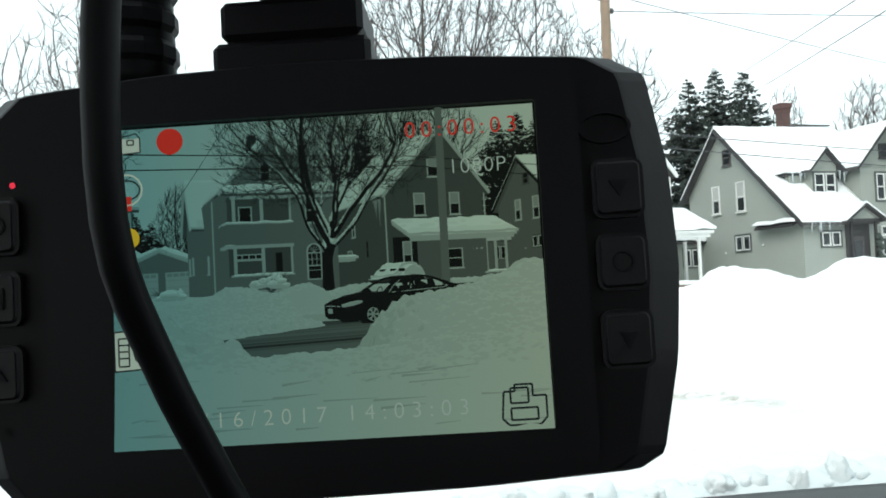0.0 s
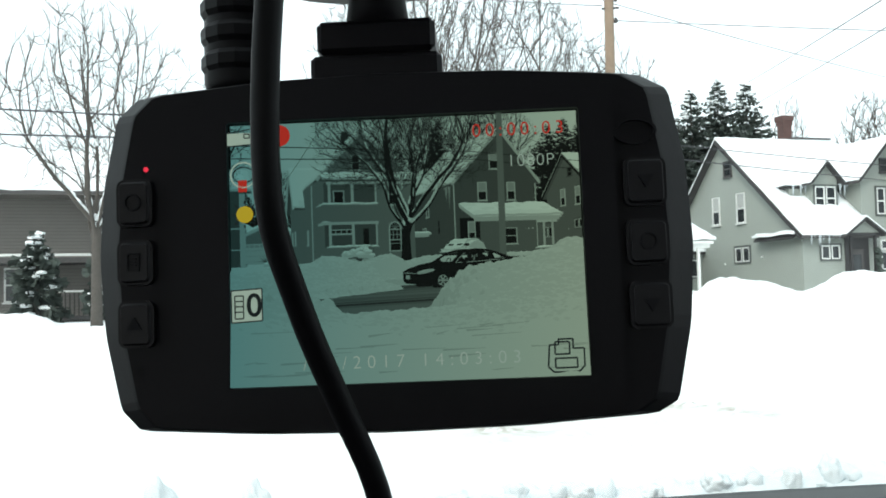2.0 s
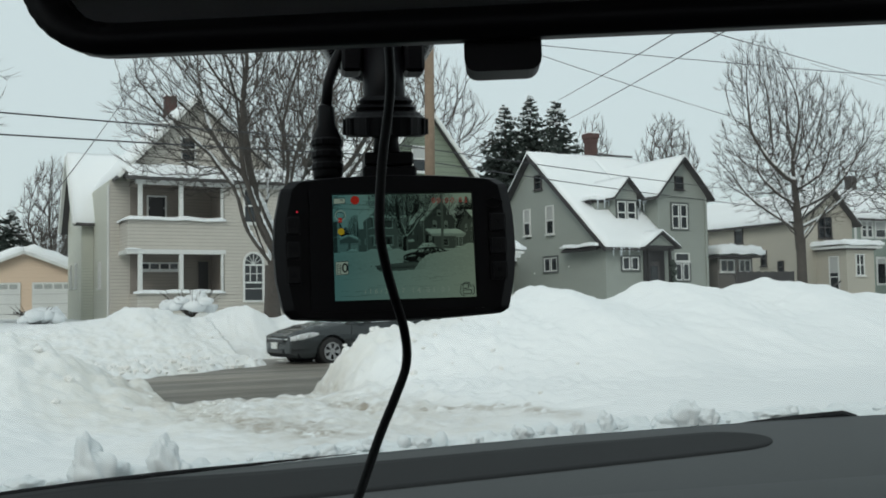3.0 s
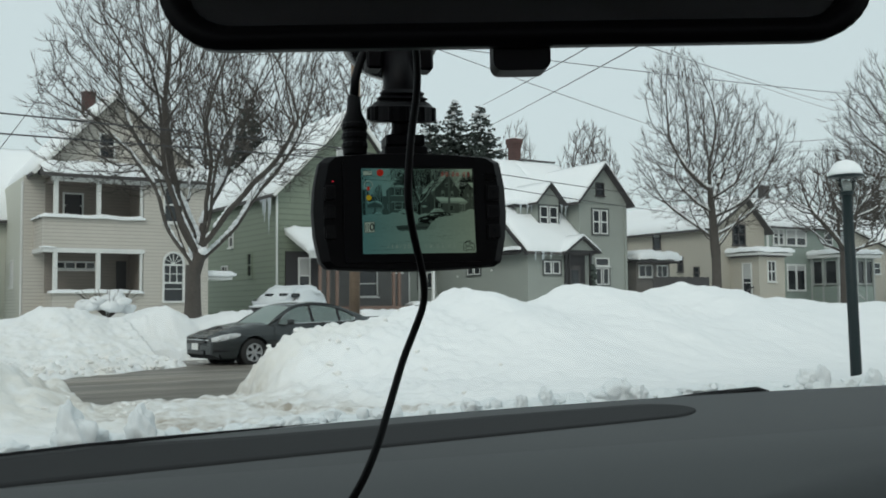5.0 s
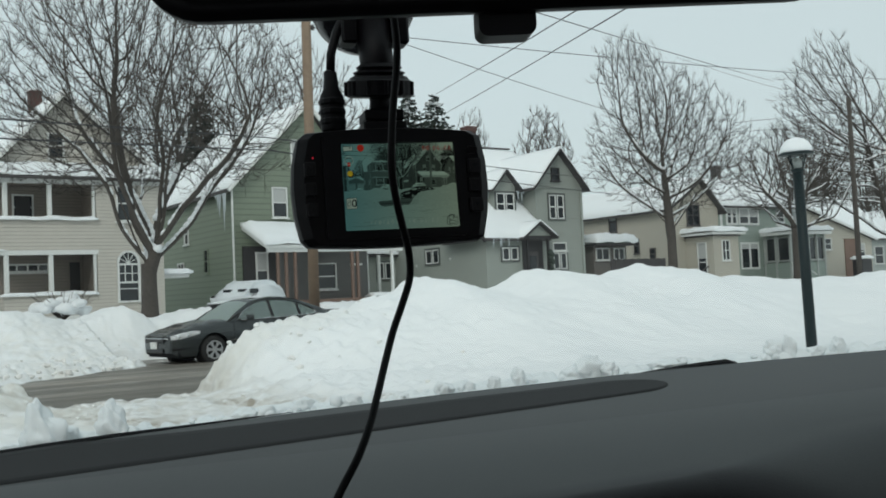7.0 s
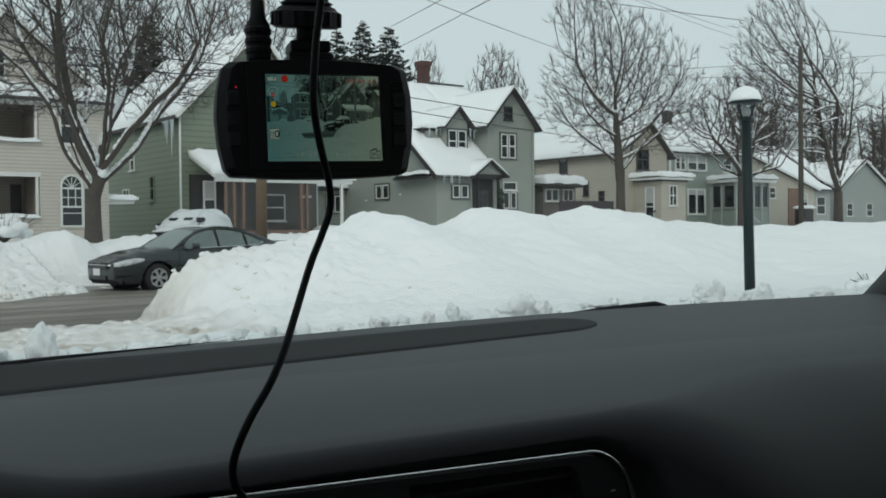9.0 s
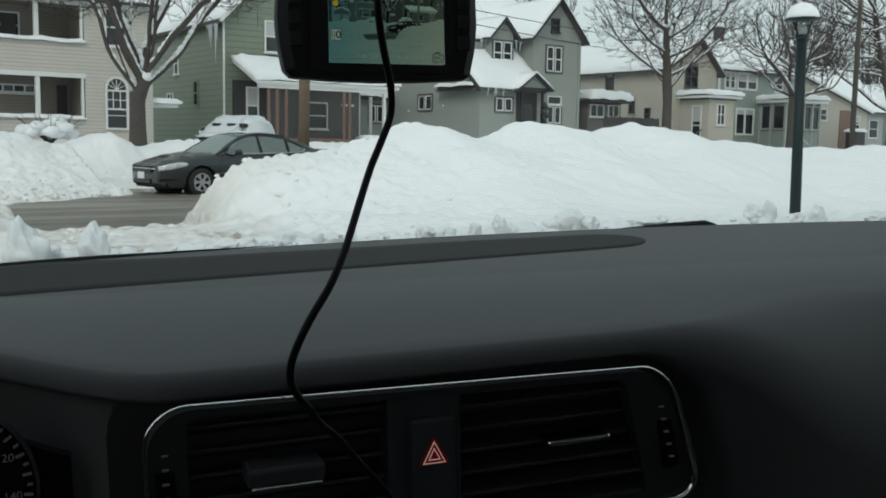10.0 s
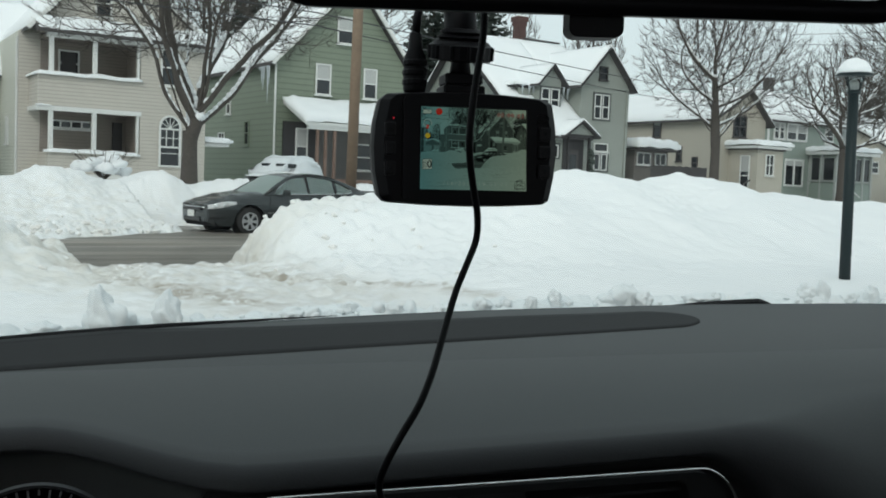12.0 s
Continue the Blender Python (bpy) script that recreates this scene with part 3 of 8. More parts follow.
def rear_mirror():
    m = thing("rear_view_mirror", "black rear-view mirror with a small sensor pod beneath", "mirror", pose(0.049, 0.354, 1.361, 4, -0.9, -2.7))
    bm = B()
    out, inn = rounded(-0.1300, 0.1300, -0.036, 0.036, 0.022, 8), rounded(-0.1215, 0.1215, -0.028, 0.030, 0.017, 8)
    ring(bm, out, inn, lambda u, v, w: (u, -0.006 + w, v), 0.012)
    bmesh.ops.bevel(bm, geom=bm.edges[:], offset=0.0015, segments=2, affect="EDGES")
    part("mirror_frame", bm, PLASTIC, m, "", True)
    bm = B()
    prism(bm, inn, lambda u, v, w: (u, 0.000 + w, v), 0.003)
    part("mirror_glass", bm, MIRROR, m, "mirror glass reflecting the dim cabin")
    bm = B()
    shape = rounded(-0.1270, 0.1270, -0.034, 0.033, 0.021, 8)
    a = [bm.verts.new((u, 0.004, v)) for u, v in shape]
    b = [bm.verts.new((u * 0.96, 0.020, v * 0.92)) for u, v in shape]
    c = [bm.verts.new((u * 0.75, 0.034, v * 0.6)) for u, v in shape]
    for p, q in ((a, b), (b, c)):
        for i in range(len(p)):
            j = (i + 1) % len(p)
            bm.faces.new((p[i], p[j], q[j], q[i]))
    bm.faces.new(c)
    bmesh.ops.recalc_face_normals(bm, faces=bm.faces[:])
    part("housing", bm, PLASTIC, m, "", True)
    bm = B()
    prism(bm, rounded(-0.0095, 0.0118, -0.0440, -0.030, 0.0035, 4), lambda u, v, w: (u, 0.004 + w, v), 0.016)
    part("sensor_pod", bm, PLASTIC, m, "small black sensor pod")
    bm = B()
    tube(bm, [(0, 0.03, 0.0), (0, 0.08, 0.03), (0, 0.13, 0.03)], [0.012, 0.010, 0.016], 10)
    part("stem", bm, PLASTIC, m, "", True)


DULL = material("dull_print", (0.011, 0.011, 0.013), 0.6, 0, 0, 20, None, 0, 0.1)
DCAM = pose(0.01841, 0.47665, 1.27652, -1.04, -0.95, 8.75)     # x right, y away from the viewer, z up; origin on the screen


def flat(points, lift=0.0):
    """A flat patch on the device's screen; points in parts of its width and height from the top left."""
    bm = B()
    f = bm.faces.new([bm.verts.new(((u - 0.5) * 0.0549, -0.0004 - lift, (0.5 - v) * 0.0412)) for u, v in points])
    bm.normal_update()
    if f.normal.y > 0:
        f.normal_flip()
    return bm


def strokes(lines, width, lift):
    """Flat strokes on the screen, in the same units as flat()."""
    bm = B()
    for (u0, v0), (u1, v1), w0, w1 in lines:
        a, b = Vector(((u0 - 0.5) * 0.0549, 0, (0.5 - v0) * 0.0412)), Vector(((u1 - 0.5) * 0.0549, 0, (0.5 - v1) * 0.0412))
        d = b - a
        if d.length < 1e-7:
            continue
        s = Vector((-d.z, 0, d.x)).normalized() * width
        y = Vector((0, -0.0004 - lift, 0))
        quad(bm, a + s * w0 + y, a - s * w0 + y, b - s * w1 + y, b + s * w1 + y)
    return bm


def tinted_lcd(name, level):
    """Screen light of one tone: greener to the left, yellower to the right, as the panel is seen aslant."""
    m = glowing(name, (1, 1, 1), level)
    t = m.node_tree
    co, sep = t.nodes.new("ShaderNodeTexCoord"), t.nodes.new("ShaderNodeSeparateXYZ")
    t.links.new(co.outputs["Object"], sep.inputs[0])
    mr = t.nodes.new("ShaderNodeMapRange")
    mr.inputs[1].default_value, mr.inputs[2].default_value = -0.0275, 0.0275
    t.links.new(sep.outputs[0], mr.inputs[0])
    mx = t.nodes.new("ShaderNodeMix")
    mx.data_type = "RGBA"
    mx.inputs[6].default_value, mx.inputs[7].default_value = (0.041, 0.109, 0.104, 1), (0.124, 0.171, 0.126, 1)
    t.links.new(mr.outputs[0], mx.inputs[0])
    t.links.new(mx.outputs[2], t.nodes["Principled BSDF"].inputs["Emission Color"])
    return m


def dash_camera():
    dc = thing("dash_camera", "black dash camera hanging from a windshield suction mount, screen lit", "dash camera", DCAM)
    mm = 0.001
    half = [(-43.5, 26.4), (-24, 27.9), (-4, 28.4), (18, 28.0), (38, 26.6), (42.8, 24.0), (45.0, 12), (45.6, -1), (44.6, -13), (42.0, -25.0), (38.5, -27.0), (18, -28.2), (-3, -28.6), (-24, -28.2), (-44, -27.0), (-47.2, -23.6), (-49.6, -12), (-50.4, 0.5), (-49.6, 12), (-47.2, 23.2)]
    # ease the outline's corners a little, keeping the facets
    edge = []
    for i in range(len(half)):
        p1, p2 = half[i], half[(i + 1) % len(half)]
        for u in (0.08, 0.92):
            edge.append(tuple(b + (c - b) * u for b, c in zip(p1, p2)))

    def shrink(k, top, y):
        return [((x + 2.4) * k - 2.4, y, z * top) for x, z in edge]
    bm = B()
    layers = [shrink(0.905, 0.985, 0.4), shrink(0.915, 0.993, 0.8), shrink(1.0, 1.015, 4.5), shrink(1.015, 1.015, 8.0), shrink(1.0, 1.0, 18.0), shrink(0.96, 0.95, 24.0), shrink(0.85, 0.80, 27.0)]
    rings = [[bm.verts.new((x * mm, y * mm, z * mm)) for x, y, z in l] for l in layers]
    for a, b in zip(rings, rings[1:]):
        for i in range(len(a)):
            j = (i + 1) % len(a)
            bm.faces.new((a[i], a[j], b[j], b[i]))
    bm.faces.new(rings[0])
    bm.faces.new(rings[-1][::-1])
    bmesh.ops.recalc_face_normals(bm, faces=bm.faces[:])
    for f in bm.faces:
        f.smooth = False
    part("body", bm, PLASTIC, dc)
    bm = B()
    ring(bm, rounded(-0.0365, 0.0330, -0.0250, 0.0250, 0.002, 3), rounded(-0.0277, 0.0277, -0.0208, 0.0208, 0.0004, 3), lambda u, v, w: (u, -0.0014 + w, v), 0.0022)
    part("screen_bezel", bm, PLASTIC, dc)
    # buttons: the left and the right column
    for side, x0, x1 in ((0, -45.6, -39.9), (1, 34.2, 40.8)):
        for k, (z0, z1) in enumerate(((5.0, 12.6), (-4.2, 3.0), (-14.0, -6.6))):
            bm = B()
            prism(bm, rounded(x0 * mm, x1 * mm, z0 * mm, z1 * mm, 0.0013, 4), lambda u, v, w: (u, -0.0016 + 0.02 * abs(u + 0.0024 - 0.04 * (1 if side else -1)) + w, v), 0.005)
            bmesh.ops.bevel(bm, geom=[e for e in bm.edges if len(e.link_faces) == 2 and e.calc_face_angle(0) > 1.2], offset=0.0007, segments=3, affect="EDGES")
            b = part("button", bm, KEY, dc)
            cx, cz = (x0 + x1) / 2 * mm, (z0 + z1) / 2 * mm
            bm = B()
            yy = -0.0014 if side else -0.0013
            if side == 0 and k == 0 or side == 1 and k == 1:
                ring(bm, [(cx + 0.0014 * math.cos(a * 0.52), cz + 0.0014 * math.sin(a * 0.52)) for a in range(12)], [(cx + 0.0011 * math.cos(a * 0.52), cz + 0.0011 * math.sin(a * 0.52)) for a in range(12)], lambda u, v, w: (u, yy - 0.0006 + w, v), 0.0006)
            elif side == 0 and k == 1:
                ring(bm, rounded(cx - 0.001, cx + 0.001, cz - 0.0014, cz + 0.0014, 0.0002, 2), rounded(cx - 0.0008, cx + 0.0008, cz - 0.0012, cz + 0.0012, 0.0002, 2), lambda u, v, w: (u, yy - 0.0006 + w, v), 0.0006)
                for q in (-0.0005, 0, 0.0005):
                    box(bm, cx - 0.0005, cx + 0.0005, yy - 0.0006, yy, cz + q - 0.0001, cz + q + 0.0001)
            else:
                s = 1 if side else -1
                prism(bm, [(cx - 0.0012, cz + 0.0009 * s), (cx + 0.0012, cz + 0.0009 * s), (cx, cz - 0.0011 * s)], lambda u, v, w: (u, yy - 0.0006 + w, v), 0.0006)
            part("symbol", bm, DULL, b)
    bm = B()
    bmesh.ops.create_icosphere(bm, subdivisions=2, radius=0.0006, matrix=Matrix.Translation((-0.0412, 0.0008, 0.0143)))
    part("indicator_lamp", bm, glowing("indicator_red", (1.0, 0.05, 0.09), 0.38), dc, "small lit red lamp", True)
    bm = B()
    oval = [(0.0364 + 0.0034 * math.cos(a * 0.314), 0.0168 + 0.0021 * math.sin(a * 0.314)) for a in range(20)]
    hole = [(0.0364 + 0.0030 * math.cos(a * 0.314), 0.0168 + 0.0017 * math.sin(a * 0.314)) for a in range(20)]
    ring(bm, oval, hole, lambda u, v, w: (u, -0.0006 + w, v), 0.003)
    part("oval_button", bm, PLASTIC, dc)
    for x, z in ((-0.0425, -0.0178), (0.0375, -0.0185)):
        bm = B()
        tube(bm, [(x, 0.0004, z), (x, 0.003, z)], 0.0007, 12)
        part("screw_recess", bm, RUBBER, dc)
    # mount: slide block, neck, clamp knob, arm and suction cup
    bm = B()
    box(bm, -0.0150, 0.0066, 0.004, 0.022, 0.0275, 0.0325, 0.0008)
    box(bm, -0.0140, 0.0056, 0.005, 0.021, 0.0330, 0.0385, 0.0008)
    part("mount_foot", bm, PLASTIC, dc)
    bm = B()
    tube(bm, [(-0.0045, 0.013, 0.038), (-0.0045, 0.013, 0.044), (-0.0045, 0.014, 0.062), (-0.0045, 0.020, 0.085)], [0.0058, 0.0050, 0.0085, 0.0085], 14)
    part("mount_neck", bm, PLASTIC, dc, "", True)
    bm = B()
    tube(bm, [(-0.0045, 0.013, 0.0458), (-0.0045, 0.013, 0.0466), (-0.0045, 0.013, 0.0535), (-0.0045, 0.013, 0.0543), (-0.0045, 0.013, 0.0556), (-0.0045, 0.013, 0.0566), (-0.0045, 0.013, 0.0578), (-0.0045, 0.013, 0.0590), (-0.0045, 0.013, 0.0604), (-0.0045, 0.013, 0.0622)], [0.0150, 0.0165, 0.0165, 0.0150, 0.0140, 0.0118, 0.0130, 0.0104, 0.0114, 0.0085], 24)
    lean = Matrix.Translation((-0.0045, 0.013, 0.049)) @ Matrix.Rotation(radians(11), 4, "X") @ Matrix.Translation((0.0045, -0.013, -0.049))
    bmesh.ops.transform(bm, matrix=lean, verts=bm.verts[:])
    knob = part("clamp_knob", bm, PLASTIC, dc)
    for k in range(12):
        bm = B()
        a = radians(30 * k)
        x, y = -0.0045 + 0.0165 * math.cos(a), 0.013 + 0.0165 * math.sin(a)
        tube(bm, [lean @ Vector((x, y, 0.0468)), lean @ Vector((x, y, 0.0532))], 0.0011, 6)
        part("knob_rib", bm, PLASTIC, knob)
    bm = B()
    tilt = Matrix.Translation((-0.005, 0.030, 0.0955)) @ Matrix.Rotation(radians(-52), 4, "X")
    prof = [(0.010, -0.016), (0.014, -0.012), (0.022, -0.006), (0.0260, 0.001), (0.0275, 0.006), (0.0275, 0.009), (0.0, 0.010)]
    seg = 32
    rings = []
    for r, z in prof[:-1]:
        rings.append([bm.verts.new(tilt @ Vector((r * math.cos(2 * math.pi * k / seg), r * math.sin(2 * math.pi * k / seg), z))) for k in range(seg)])
    for a, b in zip(rings, rings[1:]):
        for k in range(seg):
            bm.faces.new((a[k], a[(k + 1) % seg], b[(k + 1) % seg], b[k]))
    bm.faces.new(rings[-1])
    bm.faces.new(rings[0][::-1])
    part("suction_cup", bm, GLOSS, dc, "", True)
    for x in (-0.0175, 0.0085):
        bm = B()
        box(bm, x - 0.004, x + 0.004, 0.012, 0.024, 0.073, 0.092, 0.0012)
        part("lever", bm, PLASTIC, dc)
    # plug and its lead
    bm = B()
    tube(bm, [(-0.0285, 0.012, 0.0285), (-0.0285, 0.012, 0.030), (-0.0285, 0.012, 0.046), (-0.0285, 0.012, 0.050), (-0.0285, 0.012, 0.058), (-0.0283, 0.012, 0.0585)], [0.0055, 0.0060, 0.0058, 0.0038, 0.0032, 0.0022], 14)
    plug = part("plug", bm, RUBBER, dc, "ribbed black power plug", True)
    for k in range(3):
        bm = B()
        z = 0.0335 + 0.0048 * k
        tube(bm, [(-0.0285, 0.012, z - 0.0018), (-0.0285, 0.012, z - 0.0009), (-0.0285, 0.012, z + 0.0009), (-0.0285, 0.012, z + 0.0018)], [0.0059, 0.0065, 0.0065, 0.0059], 14)
        part("grip_rib", bm, RUBBER, plug)
    bm = B()
    tube(bm, [(-0.0283, 0.012, 0.058), (-0.0275, 0.013, 0.067), (-0.0240, 0.016, 0.078), (-0.018, 0.020, 0.090), (-0.010, 0.022, 0.110), (-0.004, 0.0, 0.125)], 0.0022, 8)
    part("lead", bm, RUBBER, dc, "", True)

    # the screen; the street's picture is laid on it once the street stands
    def lcd(name, colour):
        return glowing(name, colour, 1.0)
    screen = part("screen", flat([(0, 0), (1, 0), (1, 1), (0, 1)], -0.0006), tinted_lcd("lcd_sky", 0.80), dc, "lit screen showing the snowy street")
    pale, red, yellow, black = lcd("lcd_pale", (0.12, 0.16, 0.13)), lcd("lcd_red", (0.15, 0.010, 0.006)), lcd("lcd_yellow", (0.17, 0.13, 0.008)), lcd("lcd_black", (0.004, 0.006, 0.006))

    def word(text, u, v, size, mat, name="caption", gap=1.0, weight=1.6):
        lettering(name, text, size, mat, screen, Matrix.Translation(((u - 0.5) * 0.0549, -0.0033, (0.5 - v) * 0.0412)) @ Matrix.Rotation(radians(90), 4, "X"), "", gap, weight)
    word("00:00:03", 0.700, 0.100, 0.0029, red, "timer", 1.42, 0.4)
    word("1080P", 0.795, 0.218, 0.0027, pale, "mode_text", 1.1)
    word("/16/2017 14:03:03", 0.205, 0.945, 0.0028, lcd("lcd_faint", (0.100, 0.135, 0.112)), "date_stamp", 1.58, 1.0)
    rnd = random.Random(3)
    tracks = []
    for _ in range(34):
        u, v = rnd.uniform(0.0, 0.95), rnd.uniform(0.80, 0.99)
        tracks.append(((u, v), (min(1.0, u + rnd.uniform(0.03, 0.16)), v - rnd.uniform(-0.004, 0.014)), rnd.uniform(0.5, 1.6), 0.3))
    tagged(part("snow_tracks", strokes(tracks, 0.00012, 0.0027), tinted_lcd("lcd_tracks", 0.52), screen), kind="stuff")
    part("recording_dot", flat([(0.155 + 0.031 * math.cos(k * 0.3), 0.062 + 0.041 * math.sin(k * 0.3)) for k in range(21)], 0.0028), red, screen)
    part("sun_symbol", flat([(0.052 + 0.024 * math.cos(k * 0.3), 0.355 + 0.032 * math.sin(k * 0.3)) for k in range(21)], 0.0028), yellow, screen)
    rays = [((0.052 + 0.030 * math.cos(k * 0.785), 0.355 + 0.040 * math.sin(k * 0.785)), (0.052 + 0.040 * math.cos(k * 0.785), 0.355 + 0.053 * math.sin(k * 0.785)), 1.5, 1) for k in range(8)]
    part("sun_rays", strokes(rays, 0.0001, 0.0028), black, screen)

    def outline(pts, w=1.0):
        return [(p, q, w, w) for p, q in zip(pts, pts[1:] + pts[:1])]
    icon = outline([(0.005, 0.045), (0.06, 0.035), (0.075, 0.03), (0.085, 0.045), (0.085, 0.09), (0.005, 0.095)]) + outline([(0.055, 0.05), (0.07, 0.05), (0.07, 0.065), (0.055, 0.065)])
    part("camera_symbol", strokes(icon, 0.00009, 0.0028), black, screen)
    part("camera_symbol_fill", flat([(0.005, 0.045), (0.085, 0.045), (0.085, 0.09), (0.005, 0.095)], 0.0027), pale, screen)
    part("ring_symbol", strokes(outline([(0.05 + 0.036 * math.cos(k * 0.4), 0.205 + 0.048 * math.sin(k * 0.4)) for k in range(16)]), 0.00012, 0.0028), pale, screen)
    part("ring_shade", strokes(outline([(0.05 + 0.030 * math.cos(k * 0.4), 0.205 + 0.030 * math.sin(k * 0.4)) for k in range(16)]), 0.0001, 0.0027), black, screen)
    part("red_letter", flat([(0.035, 0.225), (0.06, 0.225), (0.06, 0.27), (0.035, 0.27)], 0.0028), red, screen)
    part("counter_fill", flat([(0.008, 0.64), (0.095, 0.635), (0.095, 0.755), (0.008, 0.76)], 0.0026), pale, screen)
    part("counter_frame", strokes(outline([(0.008, 0.64), (0.095, 0.635), (0.095, 0.755), (0.008, 0.76)]) + outline([(0.018, 0.66), (0.042, 0.66), (0.042, 0.745), (0.018, 0.745)]) + [((0.018, y), (0.042, y), 1, 1) for y in (0.68, 0.70, 0.72)], 0.0001, 0.0028), black, screen)
    word("0", 0.050, 0.737, 0.0050, black, "counter_digit", 1.0, -1.2)
    for name, pts in (("plug_body", [(0.89, 0.885), (0.915, 0.885), (0.915, 0.865), (0.955, 0.865), (0.955, 0.90), (0.985, 0.90), (0.985, 0.965), (0.97, 0.985), (0.90, 0.985), (0.885, 0.965)]), ("plug_head", [(0.905, 0.875), (0.945, 0.875), (0.945, 0.92), (0.905, 0.92)]), ("plug_slot", [(0.905, 0.935), (0.965, 0.935), (0.965, 0.97), (0.905, 0.97)])):
        part(name, strokes(outline(pts), 0.00013, 0.0028), black, screen)
    return dc, screen


def power_cable():
    c = thing("power_cable", "thin black power cable hanging down to the dashboard", "cable")
    pts = [(0.0109, 0.4390, 1.4200), (0.0131, 0.4373, 1.3720), (0.0158, 0.4356, 1.3420), (0.0158, 0.4343, 1.3260), (0.0129, 0.4330, 1.3030), (0.0116, 0.4352, 1.2810), (0.0132, 0.4408, 1.2680), (0.0160, 0.4471, 1.2560), (0.0190, 0.4535, 1.2440), (0.0194, 0.4581, 1.2320), (0.0153, 0.4571, 1.2200), (0.0102, 0.4517, 1.2080), (0.0059, 0.4430, 1.1960), (0.0017, 0.4322, 1.1840), (-0.0028, 0.4207, 1.1720), (-0.0086, 0.4108, 1.1600), (-0.0161, 0.4056, 1.1480), (-0.0216, 0.4078, 1.1360), (-0.0246, 0.4170, 1.1240), (-0.0235, 0.4302, 1.1120), (-0.0174, 0.4448, 1.1000), (-0.0115, 0.4590, 1.0880), (-0.0041, 0.4728, 1.0780), (0.0061, 0.4864, 1.0620), (0.0216, 0.5008, 1.0400), (0.0389, 0.5155, 1.0100)]
    fine = []
    for i in range(len(pts) - 1):
        p0, p1, p2, p3 = (Vector(pts[max(0, min(len(pts) - 1, i + k))]) for k in (-1, 0, 1, 2))
        for j in range(4):
            u = j / 4
            fine.append(0.5 * (2 * p1 + (p2 - p0) * u + (2 * p0 - 5 * p1 + 4 * p2 - p3) * u * u + (3 * p1 - p0 - 3 * p2 + p3) * u ** 3))
    bm = B()
    tube(bm, fine, 0.00172, 10)
    part("cord", bm, RUBBER, c, "", True)


dashboard()
cabin()
cowl_snow()
wiper()
rear_mirror()
device, device_screen = dash_camera()
power_cable()


# ================= the snowy street outside =================
def along(table, s):
    for (a, p), (b, q) in zip(table, table[1:]):
        if s <= b:
            return p + (q - p) * step(a, b, s) if s > a else p
    return table[-1][1]


NEAR_CREST = [(5.20, 0.0), (5.27, 0.22), (5.40, 0.47), (5.62, 0.69), (5.83, 0.83), (6.15, 0.93), (6.6, 0.99), (7.27, 1.07), (8.2, 1.24), (9.0, 1.54), (10.1, 1.34), (11.2, 1.58), (12.8, 1.42), (13.9, 1.66), (15.9, 1.35), (18.6, 1.25), (24.0, 1.3), (60.0, 1.2)]
LEFT_CREST = [(-40.0, 1.1), (-0.7, 1.04), (0.0, 1.07), (0.9, 1.0), (1.3, 0.88), (1.6, 0.74), (1.95, 0.54), (2.2, 0.40), (2.45, 0.31), (2.66, 0.25), (2.76, 0.0)]
FAR_FOOT = [(-30.0, 18.3), (2.6, 18.6), (3.5, 18.95), (4.9, 19.85), (6.0, 20.8), (7.0, 21.6), (9.0, 22.0), (12.0, 22.1), (60.0, 22.2)]
FAR_CREST = [(-30.0, 1.2), (-2.8, 1.2), (-1.4, 0.75), (1.2, 0.70), (3.6, 0.95), (4.35, 1.06), (5.0, 1.34), (5.6, 1.28), (6.4, 1.02), (7.0, 1.02), (8.1, 1.32), (8.6, 1.10), (8.85, 0.90), (9.4, 0.98), (10.2, 1.16), (12.0, 1.1), (15.0, 1.15), (22.0, 1.1), (60.0, 1.0)]


def clods(p, scale):
    """Rounded lumps with creases between them, about 1 at the middle of a lump."""
    d = noise.voronoi(p * scale)[0]
    return min(1.0, 1.6 * (d[1] - d[0]))


